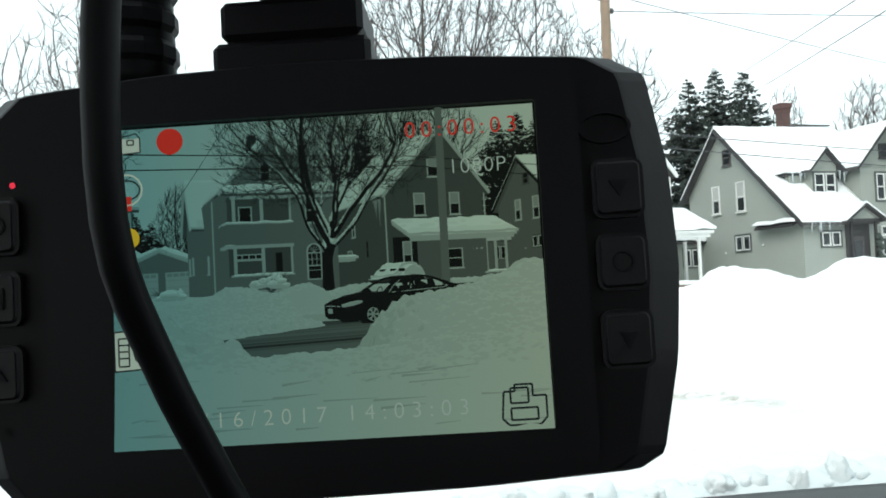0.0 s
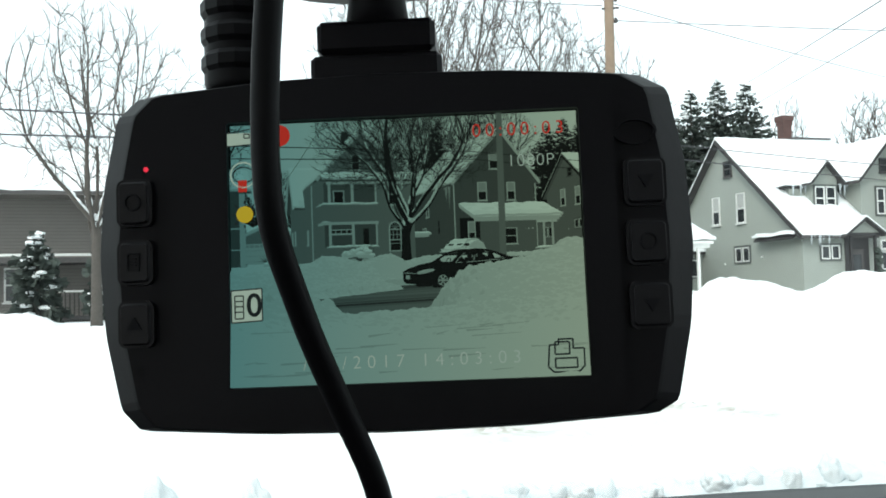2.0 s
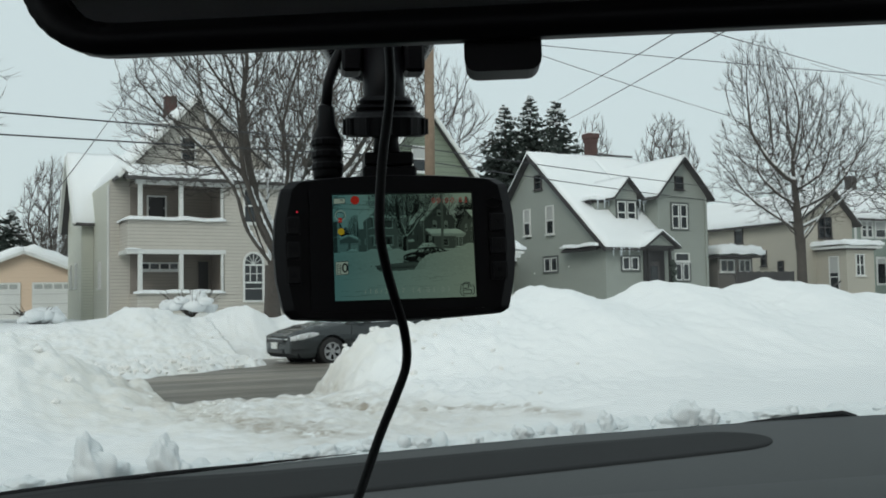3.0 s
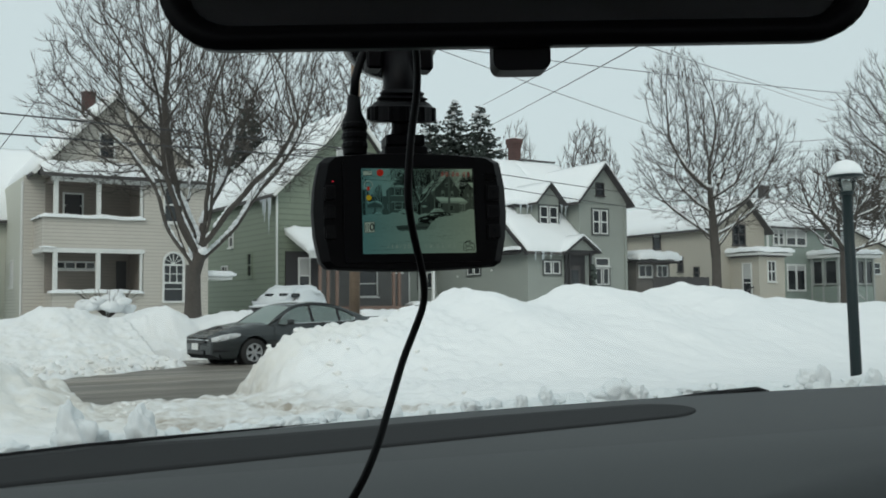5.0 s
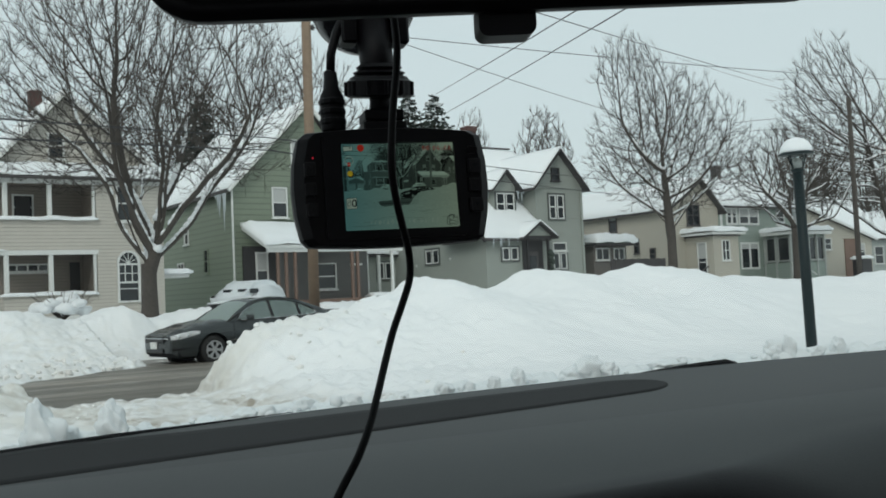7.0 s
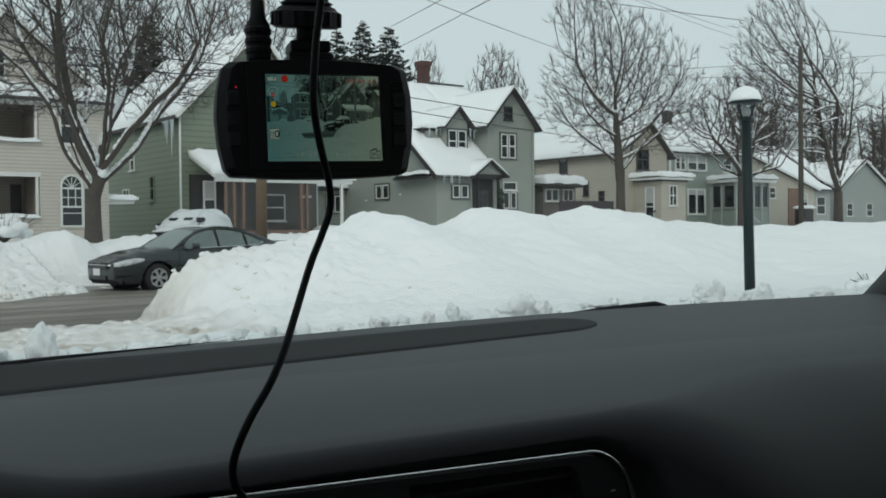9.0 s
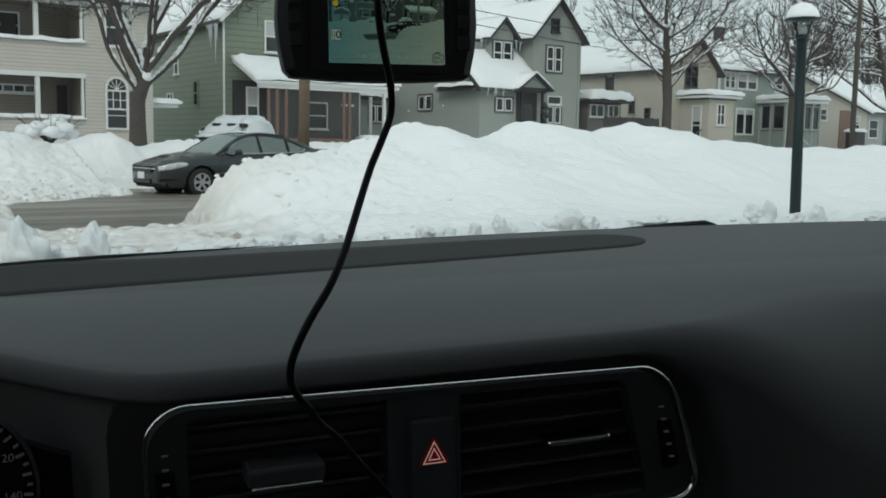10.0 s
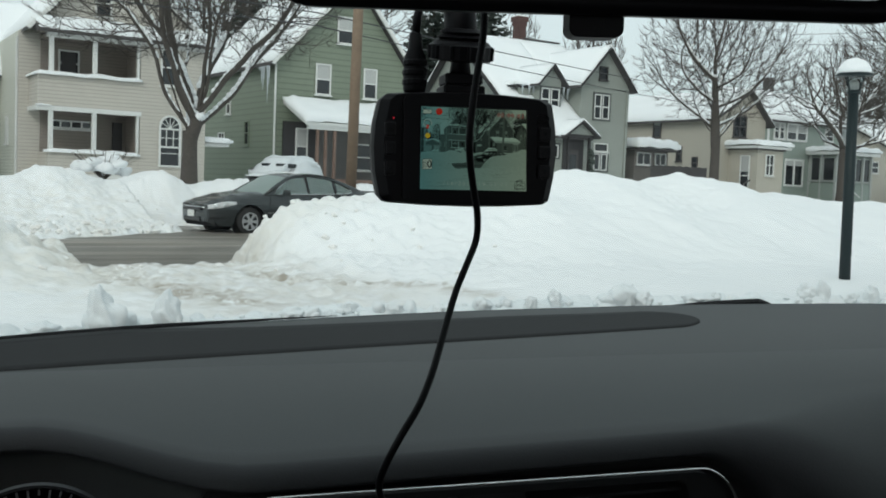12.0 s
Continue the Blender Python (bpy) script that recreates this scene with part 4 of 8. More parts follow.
def ground_height(s, n):
    p = Vector((s, n, 0))
    lump = 0.5 * noise.noise(p * 0.45) + 0.30 * noise.noise(p * 1.1) + 0.20 * noise.noise(p * 2.6)
    chunk = 0.6 * abs(noise.noise(p * 1.7)) + 0.5 * abs(noise.noise(p * 3.7)) + 0.35 * noise.noise(p * 7.5)
    yard = 0.05 + 0.27 * step(4.2, 6.6, s - 0.10 * (13 - n)) * step(2.0, 5.0, n) + 0.25 * step(2.2, 0.6, s + 0.22 * (13 - n)) * step(5.0, 9.0, n)
    if n < 18:
        right = s > 4
        top = along(NEAR_CREST, s) if right else along(LEFT_CREST, s)
        crest_n = 13.4 + 0.3 * noise.noise(Vector((s * 0.3, 0, 7)))
        if n < crest_n:
            k = step(crest_n - (1.5 + 3.1 * step(5.2, 8.8, s) if right else 2.6), crest_n, n) ** 1.1
            h = yard + (top - yard) * k if top > yard else yard * (1 - 0.8 * k)
        else:
            h = -0.17 + (top + 0.17) * (1 - step(crest_n + 0.1, crest_n + 1.35, n)) if top > 0.02 else yard * 0.2 * (1 - step(12.75, 13.5, n)) - 0.17 * step(12.75, 13.5, n)
        near = step(6, 11, n) * (1 - step(14.2, 15.0, n))
        mouth = step(2.0, 3.2, s) * (1 - step(6.0, 8.5, s))
        drive = step(2.4, 3.2, s) * (1 - step(5.0, 5.3, s)) * (1 - step(13.0, 14.0, n))
        # the ploughed ends of the banks are broken into lumps
        cut = max(step(4.95, 5.25, s) * (1 - step(6.2, 8.6, s)) * step(11.9, 12.9, n), step(2.95, 2.65, s) * step(0.0, 1.2, s) * step(10.8, 12.2, n)) * (1 - step(14.3, 15.0, n))
        h += cut * (0.085 * (clods(p, 2.6) - 0.45) + 0.05 * (clods(p + Vector((3, 1, 0)), 5.5) - 0.45))
        # two shallow tyre ruts lead out of the drive
        for off in (0.0, 1.55):
            e = s - (3.05 + off) - 0.10 * (n - 11)
            h -= 0.035 * drive * step(6.0, 8.0, n) * math.exp(-(e / 0.16) ** 2)
        patch = near * step(6.5, 8.0, s) * step(0.05, 0.4, noise.noise(p * 0.6 + Vector((9, 4, 0))))
        h += patch * (0.05 * (clods(p, 3.2) - 0.5) + 0.03 * (clods(p, 7.0) - 0.5))
        h += drive * (0.034 * (clods(p, 4.2) - 0.5) + 0.018 * (clods(p + Vector((2, 7, 0)), 8.5) - 0.5))
        return h + near * ((0.10 + 0.08 * step(6.0, 9.0, s)) * lump * (1 - 0.6 * drive) + (0.09 + 0.05 * mouth) * (chunk - 0.35) * (1 - 0.55 * drive) * (1 - 0.2 * step(6.8, 9.0, s)) + (0.016 + 0.030 * mouth - 0.010 * step(7.5, 9.5, s)) * (noise.noise(p * 6.1) + 0.7 * abs(noise.noise(p * 11.7))))
    foot = along(FAR_FOOT, s) + 0.18 * noise.noise(Vector((s * 0.8, 3, 0))) + 0.10 * noise.noise(Vector((s * 3.1, 8, 0)))
    if n < foot:
        return -0.17
    top = along(FAR_CREST, s)
    level = 0.85 + 0.004 * max(0, n - 40)
    d = n - foot
    rise = step(24.4 if s > 7.2 else 22.6, 27.0, n)
    if 6.8 < s < 14.0:
        rise = step(25.3, 27.2, n)
    ledge = 0.04 + 0.10 * step(0.2, 1.6, d)
    if 7.0 < s < 14.0 and n < 25.4:
        ledge = -0.12
    h = -0.17 + (ledge + 0.17) * step(0.0, 0.5, d) + (top - ledge) * rise + (level - top) * step(28.0, 31.5, n)
    calm = 0.15 if 7.0 < s < 14.0 and n < 25.3 else 1.0
    rough = step(0.0, 0.8, d) * (1 - 0.75 * step(27, 31, n)) * calm
    broken = step(0.1, 0.4, d) * (1 - step(1.2, 3.4, d + 0.8 * noise.noise(p * 0.7))) * calm
    return h + rough * (0.10 * lump + 0.16 * (chunk - 0.35)) + broken * (0.09 * (clods(p + 0.25 * noise.noise_vector(p * 2.0), 3.0) - 0.4) + 0.06 * (clods(p + Vector((5, 2, 0)) + 0.2 * noise.noise_vector(p * 4.0), 6.5) - 0.4))


def drive_soil(s, n):
    """How much brown dirt lies in the drive: a thin film, two dragged tracks and a worn patch."""
    p = Vector((s, n, 0))
    film = step(2.7, 3.1, s) * (1 - step(5.1, 5.7, s)) * step(7.5, 9.5, n) * 0.30
    wav = 0.10 * noise.noise(p * 1.6)
    mid = 4.62 + 1.05 * step(11.6, 8.4, n) + wav
    track = 1.1 * math.exp(-((s - mid) / 0.13) ** 2) * step(7.0, 8.4, n) * (1 - step(11.4, 12.4, n))
    worn = 3.45 - 0.25 * (n - 9) + 2 * wav
    patch = 0.75 * math.exp(-((s - worn) / 0.42) ** 2) * step(8.0, 9.0, n) * (1 - step(12.6, 13.8, n))
    sill = 0.45 * step(12.5, 13.1, n) * step(2.9, 3.3, s) * (1 - step(5.0, 5.5, s))
    return min(1.0, film + max(track, patch, sill) * (0.75 + 0.7 * noise.noise(p * 2.7)))


def ground():
    ss = axis([(-900, -120, 130), (-120, -40, 10), (-40, -12, 2), (-12, -3, 0.5), (-3, 0, 0.14), (0, 9, 0.055), (9, 14, 0.07), (14, 16, 0.14), (16, 34, 0.4), (34, 80, 2.5), (80, 160, 10), (160, 1200, 130)])
    nn = axis([(-600, -60, 90), (-60, -4, 8), (-4, 5, 1.0), (5, 8, 0.09), (8, 11, 0.07), (11, 15, 0.055), (15, 17, 0.2), (17, 20, 0.5), (20, 26, 0.09), (26, 30, 0.2), (30, 44, 0.8), (44, 100, 4), (100, 200, 20), (200, 1400, 150)])
    verts = [(s, n, ground_height(s, n)) for n in nn for s in ss]
    w = len(ss)
    faces = [(j * w + i, j * w + i + 1, (j + 1) * w + i + 1, (j + 1) * w + i) for j in range(len(nn) - 1) for i in range(w - 1)]
    me = bpy.data.meshes.new("ground")
    me.from_pydata(verts, [], faces)
    for p in me.polygons:
        p.use_smooth = True
    soil_shade = me.attributes.new("soil_shade", "FLOAT", "POINT")
    soil_shade.data.foreach_set("value", [drive_soil(s, n) if 2 < s < 8 and 6 < n < 15 else 0.0 for n in nn for s in ss])
    # snow with tan slush in the driveway mouth and along the ploughed faces
    m = material("ground_snow", (0.87, 0.885, 0.89), 0.75, 0, 0.06, 7.0, (0.80, 0.825, 0.84), 0.03, 0.2, 0.5)
    t = m.node_tree
    b = t.nodes["Principled BSDF"]
    base = b.inputs["Base Color"].links[0].from_socket
    co, sep = t.nodes.new("ShaderNodeTexCoord"), t.nodes.new("ShaderNodeSeparateXYZ")
    t.links.new(co.outputs["Object"], sep.inputs[0])

    def band(axis_out, a0, a1, b0, b1):
        up, dn, mul = t.nodes.new("ShaderNodeMapRange"), t.nodes.new("ShaderNodeMapRange"), t.nodes.new("ShaderNodeMath")
        up.interpolation_type = dn.interpolation_type = "SMOOTHSTEP"
        up.inputs[1].default_value, up.inputs[2].default_value = a0, a1
        dn.inputs[1].default_value, dn.inputs[2].default_value, dn.inputs[3].default_value, dn.inputs[4].default_value = b0, b1, 1, 0
        t.links.new(axis_out, up.inputs[0])
        t.links.new(axis_out, dn.inputs[0])
        mul.operation = "MULTIPLY"
        t.links.new(up.outputs[0], mul.inputs[0])
        t.links.new(dn.outputs[0], mul.inputs[1])
        return mul.outputs[0]
    mud = t.nodes.new("ShaderNodeTexNoise")
    mud.inputs["Scale"].default_value, mud.inputs["Detail"].default_value, mud.inputs["Roughness"].default_value = 2.6, 9, 0.8
    t.links.new(co.outputs["Object"], mud.inputs["Vector"])
    cut = t.nodes.new("ShaderNodeMapRange")
    cut.inputs[1].default_value, cut.inputs[2].default_value = 0.42, 0.62
    t.links.new(mud.outputs[0], cut.inputs[0])

    soft = t.nodes.new("ShaderNodeMapRange")
    soft.inputs[1].default_value, soft.inputs[2].default_value, soft.inputs[4].default_value = 0.24, 0.60, 0.8
    t.links.new(mud.outputs[0], soft.inputs[0])

    def times(a, c):
        n = t.nodes.new("ShaderNodeMath")
        n.operation = "MULTIPLY"
        t.links.new(a, n.inputs[0])
        t.links.new(c, n.inputs[1])
        return n.outputs[0]

    def add(a, c):
        n = t.nodes.new("ShaderNodeMath")
        n.operation = "ADD"
        n.use_clamp = True
        t.links.new(a, n.inputs[0])
        t.links.new(c, n.inputs[1])
        return n.outputs[0]
    mouth = times(band(sep.outputs[0], 0.5, 3.0, 4.8, 6.0), band(sep.outputs[1], 6.0, 9.0, 15.2, 15.8))
    far_face = times(band(sep.outputs[0], -4.0, 2.0, 9.0, 14.0), band(sep.outputs[1], 19.0, 20.0, 24.0, 28.0))
    face = times(band(sep.outputs[0], 4.6, 5.2, 6.2, 7.9), band(sep.outputs[1], 12.3, 13.3, 15.2, 15.8))
    left_face = times(band(sep.outputs[0], 0.4, 1.4, 2.9, 3.4), band(sep.outputs[1], 9.5, 11.5, 15.2, 15.8))
    mask = add(times(add(mouth, far_face), cut.outputs[0]), times(add(face, left_face), soft.outputs[0]))
    mix = t.nodes.new("ShaderNodeMix")
    mix.data_type = "RGBA"
    mix.inputs[7].default_value = (0.73, 0.725, 0.69, 1)
    t.links.new(base, mix.inputs[6])
    t.links.new(mask, mix.inputs[0])
    # grit and road dirt caught in the cut faces
    grit = t.nodes.new("ShaderNodeTexNoise")
    grit.inputs["Scale"].default_value, grit.inputs["Detail"].default_value, grit.inputs["Roughness"].default_value = 5.0, 10, 0.85
    t.links.new(co.outputs["Object"], grit.inputs["Vector"])
    pits = t.nodes.new("ShaderNodeMapRange")
    pits.inputs[1].default_value, pits.inputs[2].default_value, pits.inputs[4].default_value = 0.57, 0.72, 0.85
    t.links.new(grit.outputs[0], pits.inputs[0])
    dirty = t.nodes.new("ShaderNodeMix")
    dirty.data_type = "RGBA"
    dirty.inputs[7].default_value = (0.42, 0.39, 0.34, 1)
    t.links.new(mix.outputs[2], dirty.inputs[6])
    t.links.new(times(add(add(add(face, left_face), far_face), mouth), pits.outputs[0]), dirty.inputs[0])
    # brown crumbs dragged out of the drive by tyres
    at, crumb, thr, brown = t.nodes.new("ShaderNodeAttribute"), t.nodes.new("ShaderNodeTexNoise"), t.nodes.new("ShaderNodeMapRange"), t.nodes.new("ShaderNodeMix")
    at.attribute_name = "soil_shade"
    crumb.inputs["Scale"].default_value, crumb.inputs["Detail"].default_value, crumb.inputs["Roughness"].default_value = 6.0, 8, 0.75
    t.links.new(co.outputs["Object"], crumb.inputs["Vector"])
    thr.inputs[1].default_value, thr.inputs[2].default_value, thr.inputs[4].default_value = 0.40, 0.56, 1.0
    t.links.new(crumb.outputs[0], thr.inputs[0])
    brown.data_type = "RGBA"
    brown.inputs[7].default_value = (0.36, 0.325, 0.275, 1)
    t.links.new(dirty.outputs[2], brown.inputs[6])
    t.links.new(times(at.outputs["Fac"], thr.outputs[0]), brown.inputs[0])
    t.links.new(brown.outputs[2], b.inputs["Base Color"])
    me.materials.append(m)
    ob = new("ground", me)
    ob.matrix_world = STREET
    tagged(ob, "deep white snow cover with ploughed banks and tan slush", "snow", kind="structure")
    # the road: bare wet asphalt between the banks
    bm = B()
    xs = axis([(-160, -20, 20), (-20, 30, 1.0), (30, 300, 30)])
    rows = [[bm.verts.new((x, n, z)) for n, z in [(12.9, -0.15), (14.0, -0.135)] + [(15.2 + 0.43 * k, -0.11 + 0.05 * math.sin(0.143 * k * math.pi)) for k in range(8)] + [(18.7 + 0.48 * k, -0.062) for k in range(8)] + [(24.5, -0.10), (27.0, -0.14)]] for x in xs]
    low = [[bm.verts.new((v.co.x, v.co.y, -0.4)) for v in (r[0], r[-1])] for r in rows]
    for r, q, a, c in zip(rows, rows[1:], low, low[1:]):
        for i in range(len(r) - 1):
            bm.faces.new((r[i + 1], r[i], q[i], q[i + 1]))
        bm.faces.new((r[0], a[0], c[0], q[0]))
        bm.faces.new((a[1], r[-1], q[-1], c[1]))
    m = material("road_asphalt", (0.17, 0.155, 0.13), 0.42, 0, 0.3, 2.2, (0.10, 0.092, 0.08), 0.012, 0.4, 0.25)
    t = m.node_tree
    b = t.nodes["Principled BSDF"]
    base = b.inputs["Base Color"].links[0].from_socket
    co, mp, st = t.nodes.new("ShaderNodeTexCoord"), t.nodes.new("ShaderNodeMapping"), t.nodes.new("ShaderNodeTexNoise")
    mp.inputs["Scale"].default_value = (0.12, 2.4, 1)
    st.inputs["Scale"].default_value, st.inputs["Detail"].default_value = 1.0, 5
    t.links.new(co.outputs["Object"], mp.inputs[0])
    t.links.new(mp.outputs[0], st.inputs["Vector"])
    cut = t.nodes.new("ShaderNodeMapRange")
    cut.inputs[1].default_value, cut.inputs[2].default_value = 0.45, 0.72
    t.links.new(st.outputs[0], cut.inputs[0])
    mix = t.nodes.new("ShaderNodeMix")
    mix.data_type = "RGBA"
    mix.inputs[7].default_value = (0.34, 0.31, 0.27, 1)
    t.links.new(base, mix.inputs[6])
    t.links.new(cut.outputs[0], mix.inputs[0])
    t.links.new(mix.outputs[2], b.inputs["Base Color"])
    ob = part("road", bm, m)
    ob.matrix_world = STREET
    tagged(ob, "bare wet asphalt road streaked with slush and salt", "road", kind="structure")


def snow_clods():
    """Broken lumps thrown up by the plough along the cut faces of the banks."""
    rnd = random.Random(77)
    bm = B()
    spots = []
    for _ in range(260):
        k = rnd.random()
        if k < 0.06:
            s, n = rnd.gauss(6.0, 0.75), rnd.uniform(11.2, 14.2)
        elif k < 0.12:
            s, n = rnd.uniform(1.2, 3.2), rnd.uniform(11.5, 14.4)
        elif k < 0.90:
            s = rnd.uniform(2.5, 8.5)
            n = along(FAR_FOOT, s) + abs(rnd.gauss(0.2, 1.3)) + 0.25
        else:
            s, n = rnd.uniform(2.5, 8.0), rnd.uniform(8.5, 14.0)
        spots.append((s, n, rnd.uniform(0.015, 0.065) * (0.6 if k > 0.9 else 1.0)))
    for s, n, r in spots:
        z = ground_height(s, n) + r * 0.25
        vs = bmesh.ops.create_icosphere(bm, subdivisions=1, radius=r, matrix=Matrix.Translation((s, n, z)) @ Matrix.Rotation(rnd.uniform(0, 3), 4, "Z") @ Matrix.Diagonal((1.3, 1.0, 0.8, 1)))["verts"]
        for v in vs:
            v.co += Vector((1, 1, 1)) * r * 0.5 * noise.noise(v.co * (1.2 / r))
    ob = part("snow_clods", bm, BANK)
    ob.matrix_world = STREET
    tagged(ob, "broken lumps of dirty snow along the banks", "snow", kind="stuff")


def gable_walls(bm, x0, x1, y0, y1, z0, ze, zp, along_y=True, off=0.5):
    """A house body with a gable; the ridge runs along y, or along x."""
    if along_y:
        xm = x0 + (x1 - x0) * off
        prism(bm, [(x0, z0), (x1, z0), (x1, ze), (xm, zp), (x0, ze)], lambda u, v, w: (u, y0 + w, v), y1 - y0)
    else:
        ym = y0 + (y1 - y0) * off
        prism(bm, [(y0, z0), (y1, z0), (y1, ze), (ym, zp), (y0, ze)], lambda u, v, w: (x0 + w, u, v), x1 - x0)
    return bm


def roof_pair(house, x0, x1, y0, y1, ze, zp, along_y=True, off=0.5, over=0.35, thick=0.14, snow=0.28, name="roof", bare=None, ze2=None):
    """Two roof slopes with eaves, a white fascia edge, and the snow lying on them."""
    ze2 = ze if ze2 is None else ze2
    m = (x0 + (x1 - x0) * off) if along_y else (y0 + (y1 - y0) * off)
    lo, hi = (x0, x1) if along_y else (y0, y1)
    a0, a1 = (y0 - over, y1 + over) if along_y else (x0 - over, x1 + over)
    for edge, sign, zz in ((lo, -1, ze), (hi, 1, ze2)):
        run = abs(m - edge)
        drop = (zp - zz) / run
        e = edge + sign * over
        ez = zz - drop * over
        def P(c, a, z):
            return (c, a, z) if along_y else (a, c, z)
        bm = B()
        t = thick
        v = [bm.verts.new(P(*q)) for q in ((m, a0, zp), (m, a1, zp), (e, a1, ez), (e, a0, ez), (m, a0, zp + t), (m, a1, zp + t), (e, a1, ez + t), (e, a0, ez + t))]
        for f in ((0, 1, 2, 3), (7, 6, 5, 4), (0, 4, 5, 1), (1, 5, 6, 2), (2, 6, 7, 3), (3, 7, 4, 0)):
            bm.faces.new([v[i] for i in f])
        bmesh.ops.recalc_face_normals(bm, faces=bm.faces[:])
        r = part(name, bm, SHINGLE, house)
        bm = B()
        tt = t + 0.02
        tube(bm, [P(m, a0 - 0.01, zp + t * 0.4), P(e, a0 - 0.01, ez + t * 0.4)], 0.065 if bare else 0.10, 4)
        part("bargeboard", bm, bare or TRIM, r)
        bm = B()
        snow_slab(bm, P(m, a0, zp + tt), P(m, a1, zp + tt), P(e, a1, ez + tt), P(e, a0, ez + tt), snow, 0.4, 0.3)
        bmesh.ops.recalc_face_normals(bm, faces=bm.faces[:])
        part("roof_snow", bm, SNOW, r, "", True)


def window(house, side, a, z0, z1, w, plane, mullions=0, rails=1, blind=0.0, frame_mat=None, name="window"):
    """A sash window on a wall: side 'f' faces -y at y=plane, 'l' faces -x at x=plane. a: its left end along the wall."""
    if side == "f":
        place = lambda u, v, d: (u, plane + d, v)
    else:
        place = lambda u, v, d: (plane + d, u, v)
    fm = frame_mat or TRIM
    bm = B()
    t = 0.065
    ring(bm, [(a, z0), (a + w, z0), (a + w, z1), (a, z1)], [(a + t, z0 + t), (a + w - t, z0 + t), (a + w - t, z1 - t), (a + t, z1 - t)], lambda u, v, d: place(u, v, d - 0.07), 0.10)
    wd = part(name, bm, fm, house)
    bm = B()
    prism(bm, [(a + t, z0 + t), (a + w - t, z0 + t), (a + w - t, z1 - t), (a + t, z1 - t)], lambda u, v, d: place(u, v, d - 0.012), 0.006)
    part("pane", bm, PANE, wd)
    if blind:
        bm = B()
        zb = z1 - t - (z1 - z0 - 2 * t) * blind
        prism(bm, [(a + t, zb), (a + w - t, zb), (a + w - t, z1 - t), (a + t, z1 - t)], lambda u, v, d: place(u, v, d - 0.02), 0.005)
        part("blind", bm, BLIND, wd)
    for i in range(rails):
        z = z0 + (z1 - z0) * (i + 1) / (rails + 1)
        bm = B()
        prism(bm, [(a + t, z - 0.03), (a + w - t, z - 0.03), (a + w - t, z + 0.03), (a + t, z + 0.03)], lambda u, v, d: place(u, v, d - 0.045), 0.04)
        part("rail", bm, fm, wd)
    for i in range(mullions):
        x = a + w * (i + 1) / (mullions + 1)
        bm = B()
        prism(bm, [(x - 0.03, z0 + t), (x + 0.03, z0 + t), (x + 0.03, z1 - t), (x - 0.03, z1 - t)], lambda u, v, d: place(u, v, d - 0.048), 0.04)
        part("mullion", bm, fm, wd)
    bm = B()
    prism(bm, [(a - 0.06, z0 - 0.06), (a + w + 0.06, z0 - 0.06), (a + w + 0.06, z0 + 0.005), (a - 0.06, z0 + 0.005)], lambda u, v, d: place(u, v, d - 0.13), 0.13)
    part("sill", bm, fm, wd)
    return wd


def slab(house, name, mat, x0, x1, y0, y1, z0, z1, bevel=0.0, label=""):
    return part(name, box(B(), x0, x1, y0, y1, z0, z1, bevel), mat, house, label)


def cap(parent, x0, x1, y0, y1, z, h, name="snow_cap"):
    bm = B()
    snow_slab(bm, (x0, y0, z), (x1, y0, z), (x1, y1, z), (x0, y1, z), h, 0.18, 0.14)
    bmesh.ops.recalc_face_normals(bm, faces=bm.faces[:])
    return part(name, bm, SNOW, parent, "", True)


def icicles(parent, x0, x1, y, z, count, rnd, longest=1.2, side="f"):
    bm = B()
    for _ in range(count):
        a = rnd.uniform(x0, x1)
        l = longest * rnd.uniform(0.15, 1.0) ** 1.6
        p = (a, y) if side == "f" else (y, a)
        tube(bm, [(*p, z), (*p, z - l * 0.5), (*p, z - l)], [0.05, 0.03, 0.006], 5)
    part("icicles", bm, material("ice", (0.52, 0.57, 0.60), 0.15, 0, 0.1, 6.0), parent)


